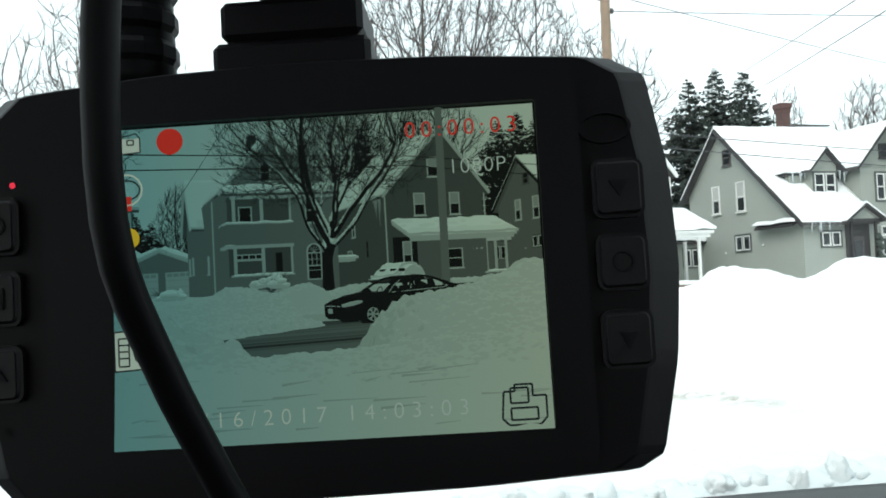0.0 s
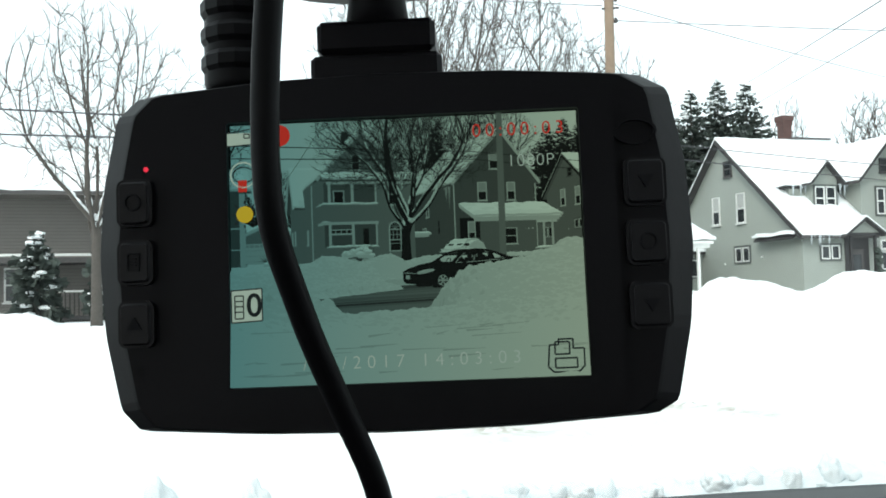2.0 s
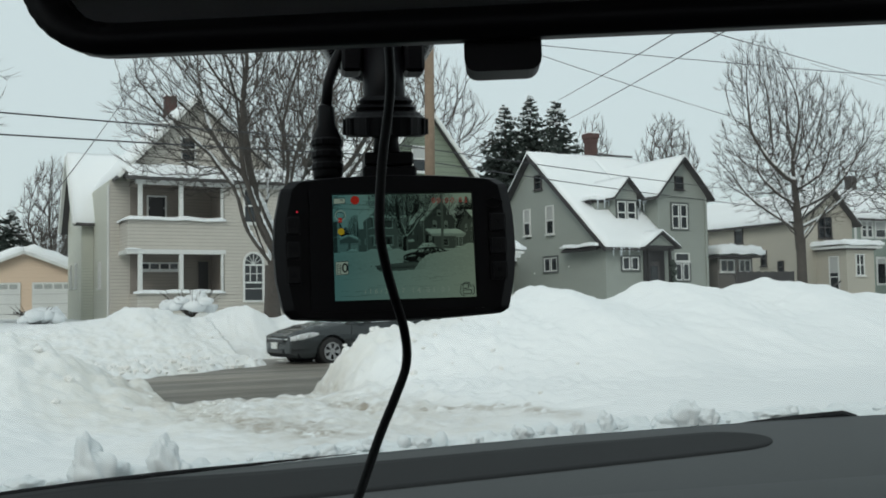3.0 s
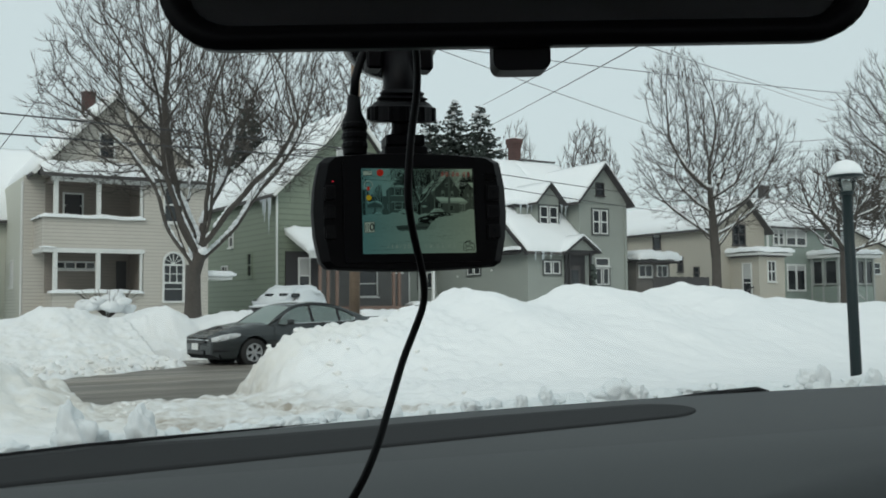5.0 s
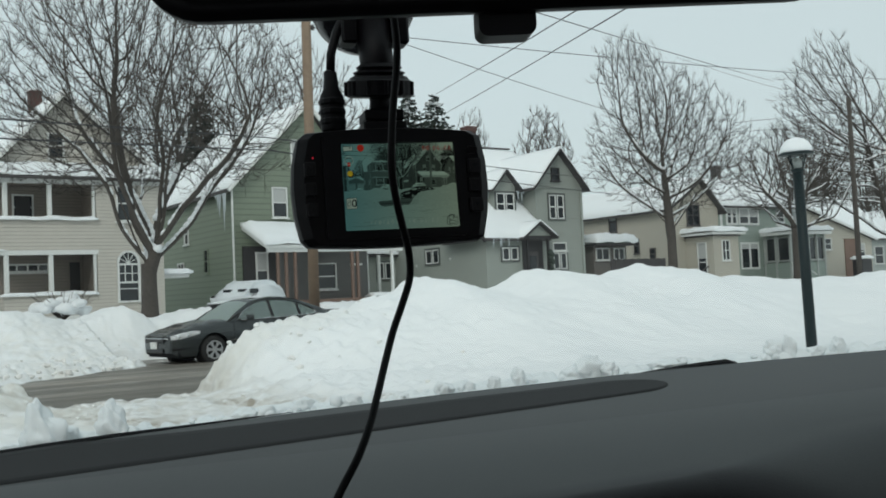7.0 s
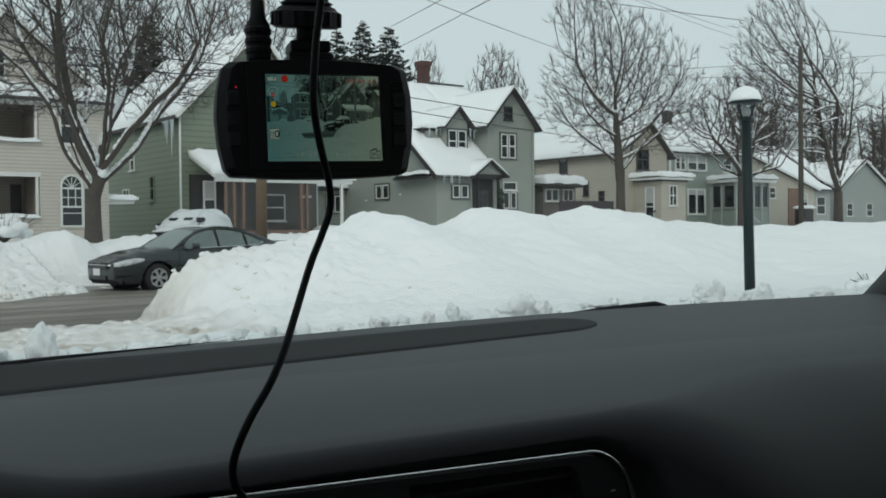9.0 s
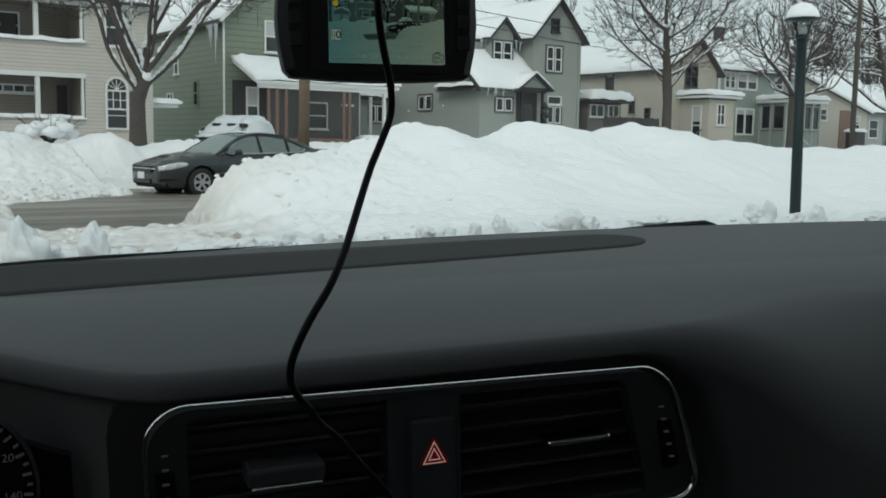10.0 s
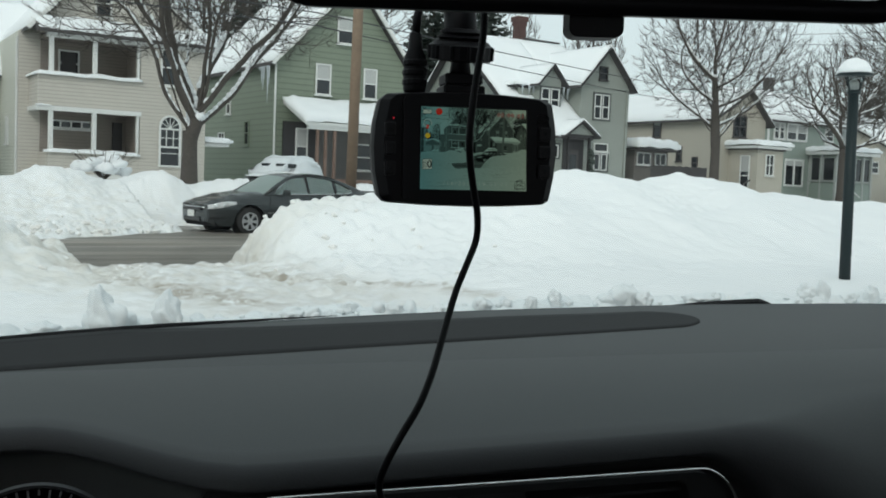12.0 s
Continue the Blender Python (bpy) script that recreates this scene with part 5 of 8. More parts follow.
def cream_house():
    h = thing("porch_house", "cream clapboard house with a two-storey corner porch", "house", pose(-11.854, 37.777, 0, 0, 0, TURN))
    slab(h, "bay_wall", L_SIDE, 3.41, 6.05, 0.0, 2.0, 0.4, 6.55)
    part("body", gable_walls(B(), -0.75, 6.05, 2.0, 11.5, 0.4, 6.5, 9.75, True, 0.47), L_WALL, h)
    part("gable_front", gable_walls(B(), -0.1, 6.0, 0.9, 2.2, 6.5, 6.9, 9.72, True, 0.43), L_SIDE, h)
    roof_pair(h, -0.35, 6.15, 0.8, 11.5, 6.75, 9.75, True, 0.43, 0.3)
    # cross gable on the side
    part("side_gable", gable_walls(B(), -1.25, 3.0, 6.2, 10.8, 0.4, 5.4, 8.3, False, 0.5), L_WALL, h)
    roof_pair(h, -1.25, 2.4, 6.2, 10.8, 5.4, 8.3, False, 0.5, 0.35)
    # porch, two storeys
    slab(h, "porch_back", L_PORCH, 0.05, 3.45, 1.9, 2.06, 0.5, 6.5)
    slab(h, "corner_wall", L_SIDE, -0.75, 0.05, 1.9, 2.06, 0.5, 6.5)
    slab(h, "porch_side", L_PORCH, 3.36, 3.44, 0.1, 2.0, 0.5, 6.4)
    slab(h, "porch_floor", TRIM, -0.05, 3.45, 0.0, 2.0, 0.95, 1.10)
    slab(h, "lower_rail_wall", L_SIDE, 0.0, 3.41, 0.02, 0.16, 0.4, 1.90)
    slab(h, "lower_rail_side", L_SIDE, 0.0, 0.14, 0.16, 2.0, 0.4, 1.90)
    cap(h, -0.12, 3.42, -0.10, 0.28, 1.86, 0.16)
    slab(h, "upper_parapet", L_SIDE, -0.38, 3.41, 0.0, 0.14, 3.62, 4.78)
    slab(h, "upper_parapet_side", L_SIDE, -0.38, -0.24, 0.14, 2.0, 3.62, 4.78)
    cap(h, -0.48, -0.16, 0.1, 2.0, 4.74, 0.16)
    cap(h, -0.48, 3.45, -0.12, 0.26, 4.74, 0.18)
    slab(h, "frieze", TRIM, -0.42, 3.45, -0.04, 0.20, 3.44, 3.62)
    slab(h, "frieze_side", TRIM, -0.42, -0.20, 0.20, 2.0, 3.46, 3.62)
    cap(h, -0.46, 0.1, -0.1, 0.1, 3.60, 0.07)
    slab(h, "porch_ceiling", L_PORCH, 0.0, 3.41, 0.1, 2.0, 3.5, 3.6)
    for x in (0.02, 1.60, 3.28):
        slab(h, "post", TRIM, x, x + (0.17 if x < 3 else 0.1), 0.0, 0.17, 1.9, 3.46, 0.02)
        slab(h, "post", TRIM, x, x + (0.17 if x < 3 else 0.1), 0.0, 0.17, 4.78, 6.22, 0.02)
    slab(h, "porch_beam", TRIM, -0.06, 6.1, -0.05, 0.22, 6.18, 6.42)
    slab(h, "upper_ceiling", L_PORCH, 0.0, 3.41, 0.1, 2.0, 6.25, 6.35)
    bm = B()
    prism(bm, [(-0.35, 6.40), (0.95, 6.95), (0.95, 6.5), (-0.35, 6.30)], lambda u, v, w: (-0.4 + w, u, v), 6.75)
    part("pent_roof", bm, SHINGLE, h)
    bm = B()
    snow_slab(bm, (-0.4, -0.35, 6.42), (6.35, -0.35, 6.42), (6.35, 0.92, 6.97), (-0.4, 0.92, 6.97), 0.26)
    bmesh.ops.recalc_face_normals(bm, faces=bm.faces[:])
    part("pent_snow", bm, SNOW, h, "", True)
    w = window(h, "f", 0.42, 2.86, 3.20, 1.60, 1.89, 3, 0)
    slab(h, "porch_door", DOORPAINT, 2.82, 3.2, 1.80, 1.9, 1.1, 3.22)
    slab(h, "upper_door", DOORPAINT, 0.82, 1.36, 1.80, 1.9, 4.3, 5.86)
    window(h, "f", 0.70, 4.4, 5.95, 0.8, 1.88, 1, 2)
    window(h, "f", 4.18, 4.72, 6.18, 0.62, 0.0)
    window(h, "f", 1.85, 7.26, 8.30, 0.64, 0.9, 0, 1)
    window(h, "l", 4.0, 2.2, 3.3, 0.45, -0.75)
    window(h, "l", 7.4, 2.3, 3.4, 0.5, -1.25)
    window(h, "l", 9.2, 2.3, 3.4, 0.5, -1.25)
    # tall arched window
    bm = B()
    arch = [(4.15, 1.50), (5.05, 1.50), (5.05, 3.12)] + [(4.60 + 0.45 * math.cos(radians(a)), 3.12 + 0.45 * math.sin(radians(a))) for a in range(15, 180, 15)] + [(4.15, 3.12)]
    inner = [(4.60 + (x - 4.60) * 0.82, 2.5 + (z - 2.5) * 0.925) for x, z in arch]
    ring(bm, arch, inner, lambda u, v, d: (u, d - 0.08, v), 0.1)
    aw = part("arched_window", bm, TRIM, h)
    bm = B()
    prism(bm, inner, lambda u, v, d: (u, d - 0.015, v), 0.01)
    part("pane", bm, PANE, aw)
    for z in (2.05, 2.30, 2.66, 3.02):
        part("rail", box(B(), 4.22, 4.98, -0.05, -0.01, z - (0.035 if z in (2.30, 3.02) else 0.015), z + (0.035 if z in (2.30, 3.02) else 0.015)), TRIM, aw)
    for x in (4.46, 4.74):
        part("mullion", box(B(), x - 0.015, x + 0.015, -0.05, -0.01, 2.3, 3.02), TRIM, aw)
    for a in (30, 60, 90, 120, 150):
        part("spoke", tube(B(), [(4.60, -0.03, 3.05), (4.60 + 0.37 * math.cos(radians(a)), -0.03, 3.05 + 0.40 * math.sin(radians(a)))], 0.016, 4), TRIM, aw)
    # side canopy with snow, chimney, drainpipe
    can = slab(h, "side_canopy", TRIM, 6.05, 7.2, 0.3, 1.4, 2.45, 2.58)
    cap(can, 6.0, 7.35, 0.2, 1.5, 2.56, 0.26)
    ch = slab(h, "chimney", BRICK, 2.05, 2.55, 4.6, 5.1, 8.6, 10.75)
    cap(ch, 2.02, 2.58, 4.57, 5.13, 10.73, 0.12)
    part("drainpipe", tube(B(), [(-0.80, 1.9, 6.3), (-0.80, 1.95, 5.9), (-0.80, 1.95, 0.6)], 0.045, 6), TRIM, h)


def green_house():
    rnd = random.Random(9)
    h = thing("green_house", "sage green clapboard house with snowy porch and icicles", "house", pose(-4.135, 45.712, 0, 0, 0, TURN))
    part("body", gable_walls(B(), 0, 6.95, 0, 11.0, 0.4, 6.75, 10.75, True, 0.56), G_SIDE, h)
    roof_pair(h, 0, 6.95, 0, 11.0, 6.75, 10.75, True, 0.56, 0.35, 0.16, 0.25, "roof", None, 6.95)
    window(h, "f", 1.95, 5.25, 6.72, 0.80, 0, 0, 1, 0.5)
    window(h, "f", 4.50, 5.25, 6.72, 0.74, 0, 0, 1, 0.5)
    window(h, "f", 3.02, 7.75, 9.05, 0.90, 0, 0, 1, 0.5)
    window(h, "l", 3.2, 2.8, 4.0, 0.6, 0, 0, 1, 0, G_SIDE)
    window(h, "l", 5.8, 4.4, 5.5, 0.6, 0, 0, 1, 0, TRIM)
    window(h, "l", 6.6, 2.9, 3.5, 0.9, 0, 1, 0, 0, TRIM)
    icicles(h, 0.1, 1.4, -0.33, 6.4, 9, rnd, 2.1, "l")
    part("drainpipe", tube(B(), [(-0.08, -0.08, 6.5), (-0.08, -0.08, 0.8)], 0.05, 6), TRIM, h)
    part("drainpipe", tube(B(), [(7.03, -0.08, 6.6), (7.03, -0.08, 0.8)], 0.05, 6), TRIM, h)
    # porch
    bm = B()
    prism(bm, [(-2.6, 3.80), (0.0, 4.85), (0.0, 4.70), (-2.6, 3.66)], lambda u, v, w: (0.35 + w, u, v), 7.4)
    part("porch_roof", bm, TRIM, h)
    bm = B()
    snow_slab(bm, (0.3, -2.65, 3.82), (7.85, -2.65, 3.82), (7.85, -0.02, 4.87), (0.3, -0.02, 4.87), 0.34)
    bmesh.ops.recalc_face_normals(bm, faces=bm.faces[:])
    part("porch_snow", bm, SNOW, h, "", True)
    slab(h, "porch_beam", TRIM, 0.5, 7.6, -2.5, -2.34, 3.48, 3.68)
    slab(h, "porch_wall", material("grey_porch_panel", (0.16, 0.16, 0.155), 0.7, 0, 0.2, 3.0), 2.1, 7.0, -0.10, -0.02, 0.9, 3.7)
    slab(h, "porch_wall_dark", DOORPAINT, 0.35, 2.1, -0.14, -0.02, 0.9, 3.9)
    window(h, "f", 0.95, 1.9, 3.62, 0.62, -0.15, 0, 1, 0.5, TRIM, "storm_door")
    window(h, "f", 3.9, 1.75, 3.05, 1.3, -0.11, 0, 1, 0.0, TRIM)
    slab(h, "letter_box", TRIM, 6.0, 6.6, -0.30, -0.10, 2.9, 3.0)
    for x in (0.95, 1.35, 1.80, 4.75, 5.05):
        slab(h, "porch_post", PLANK, x, x + 0.12, -2.48, -2.36, 0.9, 3.5)
    for x in (6.95,):
        slab(h, "porch_post", TRIM, x, x + 0.12, -2.48, -2.36, 0.9, 3.5)
    fl = slab(h, "porch_floor", PLANK, 0.6, 7.2, -2.5, -0.05, 1.15, 1.3)
    cap(fl, 5.9, 7.2, -2.5, -1.6, 1.3, 0.2)


def sash_pair(house, side, a, z0, z1, w, plane, casing, rails=1, blind=0.0):
    """Two white sashes side by side within one dark casing."""
    place = (lambda u, v, d: (u, plane + d, v)) if side == "f" else (lambda u, v, d: (plane + d, u, v))
    bm = B()
    ring(bm, [(a - 0.07, z0 - 0.07), (a + w + 0.07, z0 - 0.07), (a + w + 0.07, z1 + 0.08), (a - 0.07, z1 + 0.08)], [(a + 0.01, z0 + 0.01), (a + w - 0.01, z0 + 0.01), (a + w - 0.01, z1 - 0.01), (a + 0.01, z1 - 0.01)], lambda u, v, d: place(u, v, d - 0.06), 0.08)
    pair = part("window", bm, casing, house)
    part("mullion", prism(B(), [(a + w / 2 - 0.03, z0), (a + w / 2 + 0.03, z0), (a + w / 2 + 0.03, z1), (a + w / 2 - 0.03, z1)], lambda u, v, d: place(u, v, d - 0.055), 0.05), casing, pair)
    for x0, x1 in ((a + 0.01, a + w / 2 - 0.03), (a + w / 2 + 0.03, a + w - 0.01)):
        t = 0.075
        bm = B()
        ring(bm, [(x0, z0), (x1, z0), (x1, z1), (x0, z1)], [(x0 + t, z0 + t), (x1 - t, z0 + t), (x1 - t, z1 - t), (x0 + t, z1 - t)], lambda u, v, d: place(u, v, d - 0.045), 0.04)
        part("sash", bm, TRIM, pair)
        part("pane", prism(B(), [(x0 + t, z0 + t), (x1 - t, z0 + t), (x1 - t, z1 - t), (x0 + t, z1 - t)], lambda u, v, d: place(u, v, d - 0.02), 0.01), PANE, pair)
        for k in range(rails):
            z = z0 + (z1 - z0) * (k + 1) / (rails + 1)
            part("rail", prism(B(), [(x0 + t, z - 0.035), (x1 - t, z - 0.035), (x1 - t, z + 0.035), (x0 + t, z + 0.035)], lambda u, v, d: place(u, v, d - 0.042), 0.03), TRIM, pair)
        if blind:
            zb = z1 - t - (z1 - z0 - 2 * t) * blind
            part("blind", prism(B(), [(x0 + t, zb), (x1 - t, zb), (x1 - t, z1 - t), (x0 + t, z1 - t)], lambda u, v, d: place(u, v, d - 0.028), 0.006), BLIND, pair)
    return pair


def grey_house():
    rnd = random.Random(4)
    h = thing("gabled_house", "grey-green house with steep snowy gables and a dormer", "house", pose(8.786, 49.77, 0, 0, 0, TURN))
    XL, XR = -0.6, 3.5
    side = [(0.0, 0.4), (10.0, 0.4), (10.0, 6.35), (6.6, 9.6), (0.0, 4.15)]
    part("body", prism(B(), side, lambda u, v, w: (XL + w, u, v), XR + 0.4 - XL), Y_SIDE, h)
    part("street_gable", gable_walls(B(), XR, 6.85, 0.7, 9.0, 0.4, 7.1, 8.95, True, 0.5), Y_SIDE, h)
    # long roof down to the low front eave
    bm = B()
    for y0, z0, y1, z1, x0, x1 in ((6.6, 9.66, -0.45, 3.88, XL - 0.35, XR), (6.6, 9.66, 10.4, 6.0, XL - 0.35, 6.95), (6.6, 9.66, 4.7, 8.1, XR, 6.95)):
        v = [bm.verts.new(p) for p in ((x0, y0, z0), (x1, y0, z0), (x1, y1, z1), (x0, y1, z1), (x0, y0, z0 + 0.14), (x1, y0, z0 + 0.14), (x1, y1, z1 + 0.14), (x0, y1, z1 + 0.14))]
        for f in ((0, 1, 2, 3), (7, 6, 5, 4), (0, 4, 5, 1), (1, 5, 6, 2), (2, 6, 7, 3), (3, 7, 4, 0)):
            bm.faces.new([v[i] for i in f])
    bmesh.ops.recalc_face_normals(bm, faces=bm.faces[:])
    part("main_roof", bm, SHINGLE, h)
    bm = B()
    snow_slab(bm, (XL - 0.35, 6.62, 9.80), (XR + 0.1, 6.62, 9.80), (XR + 0.1, -0.45, 4.03), (XL - 0.35, -0.45, 4.03), 0.26)
    snow_slab(bm, (XR - 0.1, 6.62, 9.80), (6.95, 6.62, 9.80), (6.95, 4.3, 7.92), (XR - 0.1, 4.3, 7.92), 0.26)
    snow_slab(bm, (XL - 0.35, 6.58, 9.80), (6.95, 6.58, 9.80), (6.95, 10.4, 6.14), (XL - 0.35, 10.4, 6.14), 0.26)
    bmesh.ops.recalc_face_normals(bm, faces=bm.faces[:])
    part("main_snow", bm, SNOW, h, "", True)
    part("bargeboard", tube(B(), [(XL - 0.37, 10.4, 5.95), (XL - 0.37, 6.6, 9.62), (XL - 0.37, -0.45, 3.86)], 0.09, 4), DOORPAINT, h)
    part("ridge_vent", box(B(), 3.9, 6.6, 6.5, 6.7, 9.98, 10.06), SHINGLE, h)
    roof_pair(h, XR, 6.85, 0.7, 7.4, 7.1, 8.95, True, 0.5, 0.36, 0.14, 0.24, "street_roof", DOORPAINT)
    slab(h, "belt_board", Y_SIDE, XR - 0.03, 6.9, 0.64, 0.72, 6.86, 6.98)
    slab(h, "corner_board", Y_SIDE, 6.76, 6.9, 0.62, 0.72, 0.5, 6.9)
    # dormer
    part("dormer_wall", gable_walls(B(), 1.10, 2.58, 1.3, 4.6, 4.6, 6.98, 7.78, True, 0.5), Y_SIDE, h)
    roof_pair(h, 1.10, 2.58, 1.3, 5.4, 6.98, 7.78, True, 0.5, 0.30, 0.1, 0.2, "dormer_roof", DOORPAINT)
    part("dormer_cheek_roof", box(B(), -0.05, 1.1, 1.9, 4.2, 6.55, 6.67), SHINGLE, h)
    part("dormer_cheek", prism(B(), [(1.9, 5.4), (4.2, 5.4), (4.2, 6.55), (1.9, 6.55)], lambda u, v, w: (0.2 + w, u, v), 0.9), Y_SIDE, h)
    cap(h, -0.2, 1.15, 1.75, 4.3, 6.66, 0.30)
    sash_pair(h, "f", 1.20, 5.40, 6.62, 1.28, 1.3, CASING)
    sash_pair(h, "f", 4.42, 5.15, 6.52, 1.12, 0.7, CASING)
    window(h, "f", 4.70, 7.28, 8.02, 0.60, 0.7, 0, 1, 0.0, DOORPAINT, "louvre")
    sash_pair(h, "f", 4.55, 2.35, 3.30, 1.02, 0.7, CASING, 0)
    window(h, "f", 4.55, 3.38, 3.86, 1.02, 0.7, 0, 0, 0.0, TRIM, "transom")
    sash_pair(h, "f", 0.42, 2.88, 3.58, 1.10, 0.0, CASING, 0)
    window(h, "l", 6.85, 5.12, 6.66, 0.72, XL, 0, 1, 0.55)
    window(h, "l", 4.50, 5.05, 6.66, 0.78, XL, 0, 1, 0.55)
    sash_pair(h, "l", 4.25, 2.98, 3.78, 1.32, XL, CASING, 0)
    window(h, "l", 5.62, 7.66, 8.52, 0.74, XL, 0, 1, 0.0, SHINGLE, "louvre")
    part("wall_light", tube(B(), [(XL - 0.10, 3.15, 3.18), (XL - 0.02, 3.15, 3.18)], 0.06, 8), TRIM, h)
    part("outlet", box(B(), XL - 0.04, XL, 6.5, 6.62, 2.9, 3.0), TRIM, h)
    # entrance under its own little gable
    # flat dark panel stands in for the shaded door recess
    part("entrance_dark_panel", box(B(), 1.80, 3.20, -0.05, 0.03, 1.0, 3.95), DOORPAINT, h)
    door = part("entrance_door", box(B(), 2.05, 2.85, -0.10, -0.04, 1.0, 3.35, 0.02), SHINGLE, h, "dark panelled entrance door")
    part("door_light", box(B(), 2.22, 2.68, -0.12, -0.09, 2.3, 3.1), PANE, door)
    for x in (1.74, 3.16):
        slab(h, "entrance_post", DOORPAINT, x, x + 0.12, -0.52, -0.40, 0.9, 4.15)
    part("entrance_gable", gable_walls(B(), 1.55, 3.42, -0.55, 0.3, 4.08, 4.18, 4.80, True, 0.5), Y_SIDE, h)
    part("entrance_beam", box(B(), 1.5, 3.46, -0.60, -0.48, 4.0, 4.14), DOORPAINT, h)
    roof_pair(h, 1.55, 3.42, -0.55, 0.9, 4.15, 4.80, True, 0.5, 0.26, 0.09, 0.22, "entrance_roof", DOORPAINT)
    slab(h, "entrance_step", TRIM, 1.6, 3.4, -1.3, 0.0, 0.5, 1.0)
    bm = B()
    for k in range(9):
        bmesh.ops.create_icosphere(bm, subdivisions=1, radius=rnd.uniform(0.10, 0.2), matrix=Matrix.Translation((3.30 + rnd.uniform(-0.1, 0.12), -0.6, 1.9 + 0.17 * k)) @ Matrix.Rotation(rnd.uniform(0, 3), 4, "X"))
    part("climber", bm, NEEDLE, h, "dark climbing plant beside the door")
    # side pent roof
    part("side_pent", prism(B(), [(XL - 0.5, 4.0), (XL, 4.35), (XL, 4.2), (XL - 0.5, 3.9)], lambda u, v, w: (u, 0.1 + w, v), 3.1), DOORPAINT, h)
    cap(h, XL - 0.55, XL, 0.0, 3.3, 4.1, 0.24)
    icicles(h, XL, 1.5, -0.42, 4.05, 14, rnd, 0.55)
    icicles(h, 2.6, 3.4, 1.3, 6.75, 8, rnd, 0.8)
    icicles(h, 0.0, 1.1, 1.75, 6.7, 9, rnd, 0.6)
    bm = B()
    box(bm, 3.50, 4.06, 6.6, 7.15, 9.0, 11.0)
    part("chimney", bm, BRICK, h)
    part("chimney_neck", box(B(), 3.46, 4.10, 6.56, 7.19, 10.75, 11.0), BRICK, h)
    part("chimney_cap", box(B(), 3.40, 4.16, 6.50, 7.25, 11.0, 11.28), BRICK, h)
    cap(h, 3.42, 4.14, 6.52, 7.23, 11.27, 0.12)
    # rear wing between the two houses
    slab(h, "rear_wing", Y_SIDE, -4.4, XL, 8.8, 13.0, 0.4, 3.6)
    slab(h, "wing_roof", SHINGLE, -4.6, XL, 8.5, 13.2, 3.6, 3.72)
    cap(h, -4.7, XL, 8.4, 13.2, 3.7, 0.45)
    window(h, "f", -3.6, 2.3, 3.3, 0.7, 8.8)
    sash_pair(h, "f", -1.9, 2.3, 3.3, 1.0, 8.8, CASING, 0)
    slab(h, "wing_post", TRIM, -2.35, -2.2, 7.9, 8.05, 0.8, 3.7)


def beige_house():
    h = thing("beige_house", "beige clapboard house with snow-topped entrance porch", "house", pose(25.088, 62.051, 0, 0, 0, TURN))
    part("body", gable_walls(B(), -3.3, 1.5, 0, 12.0, 0.4, 6.2, 8.0, True, 0.6), C_SIDE, h)
    roof_pair(h, -3.3, 1.5, 0, 12.0, 6.2, 8.0, True, 0.6, 0.4, 0.14, 0.28, "roof", SHINGLE)
    window(h, "f", -1.65, 5.05, 6.45, 1.25, 0, 1, 1, 0.0, SHINGLE)
    window(h, "l", 8.0, 5.3, 6.5, 0.6, -3.3, 0, 1, 0.3, SHINGLE)
    window(h, "l", 4.7, 5.0, 6.4, 0.75, -3.3, 0, 1, 0.4, SHINGLE)
    window(h, "l", 2.7, 3.4, 4.4, 0.5, -3.3, 0, 1, 0, SHINGLE)
    window(h, "l", 1.3, 2.9, 3.7, 0.5, -3.3, 0, 1, 0, SHINGLE)
    slab(h, "porch_bay", C_SIDE, -1.9, 0.55, -2.3, 0.0, 0.5, 4.2)
    slab(h, "porch_beam", SHINGLE, -2.0, 0.65, -2.4, 0.0, 4.2, 4.3)
    part("stair_rail", tube(B(), [(-2.0, -1.9, 2.3), (-2.6, -2.0, 2.1), (-3.2, -2.1, 1.6)], 0.05, 5), SHINGLE, h)
    slab(h, "porch_roof", TRIM, -2.3, 1.0, -2.6, 0.3, 4.3, 4.45)
    cap(h, -2.4, 1.1, -2.7, 0.4, 4.44, 0.38)
    window(h, "f", -1.15, 2.62, 3.95, 0.78, -2.3, 1, 1, 0.0, TRIM)
    window(h, "l", -1.75, 1.3, 3.85, 0.75, -1.9, 0, 1, 0.4, TRIM, "porch_door")
    return h


def low_annex():
    h = thing("low_annex", "low dark annex with a thick overhanging slab of snow", "annex", pose(15.6, 55.4, 0, 0, 0, TURN))
    slab(h, "wall", B_SIDE, 0, 2.7, 0, 4.0, 0.5, 3.68)
    slab(h, "roof", SHINGLE, -0.3, 2.95, -0.6, 4.3, 3.68, 3.8)
    cap(h, -0.4, 3.05, -0.7, 4.4, 3.78, 0.58)
    window(h, "f", 0.15, 2.85, 3.58, 1.1, 0, 1, 0)
    window(h, "f", 1.6, 2.85, 3.58, 0.9, 0, 1, 0)
    for i in range(25):
        part("fence_board", box(B(), -0.5 + 0.18 * i, -0.34 + 0.18 * i, -1.9, -1.86, 0.5, 2.84 - 0.02 * (i % 3)), SHINGLE, h)
    slab(h, "fence_rail", SHINGLE, -0.5, 4.0, -1.86, -1.80, 2.5, 2.6)


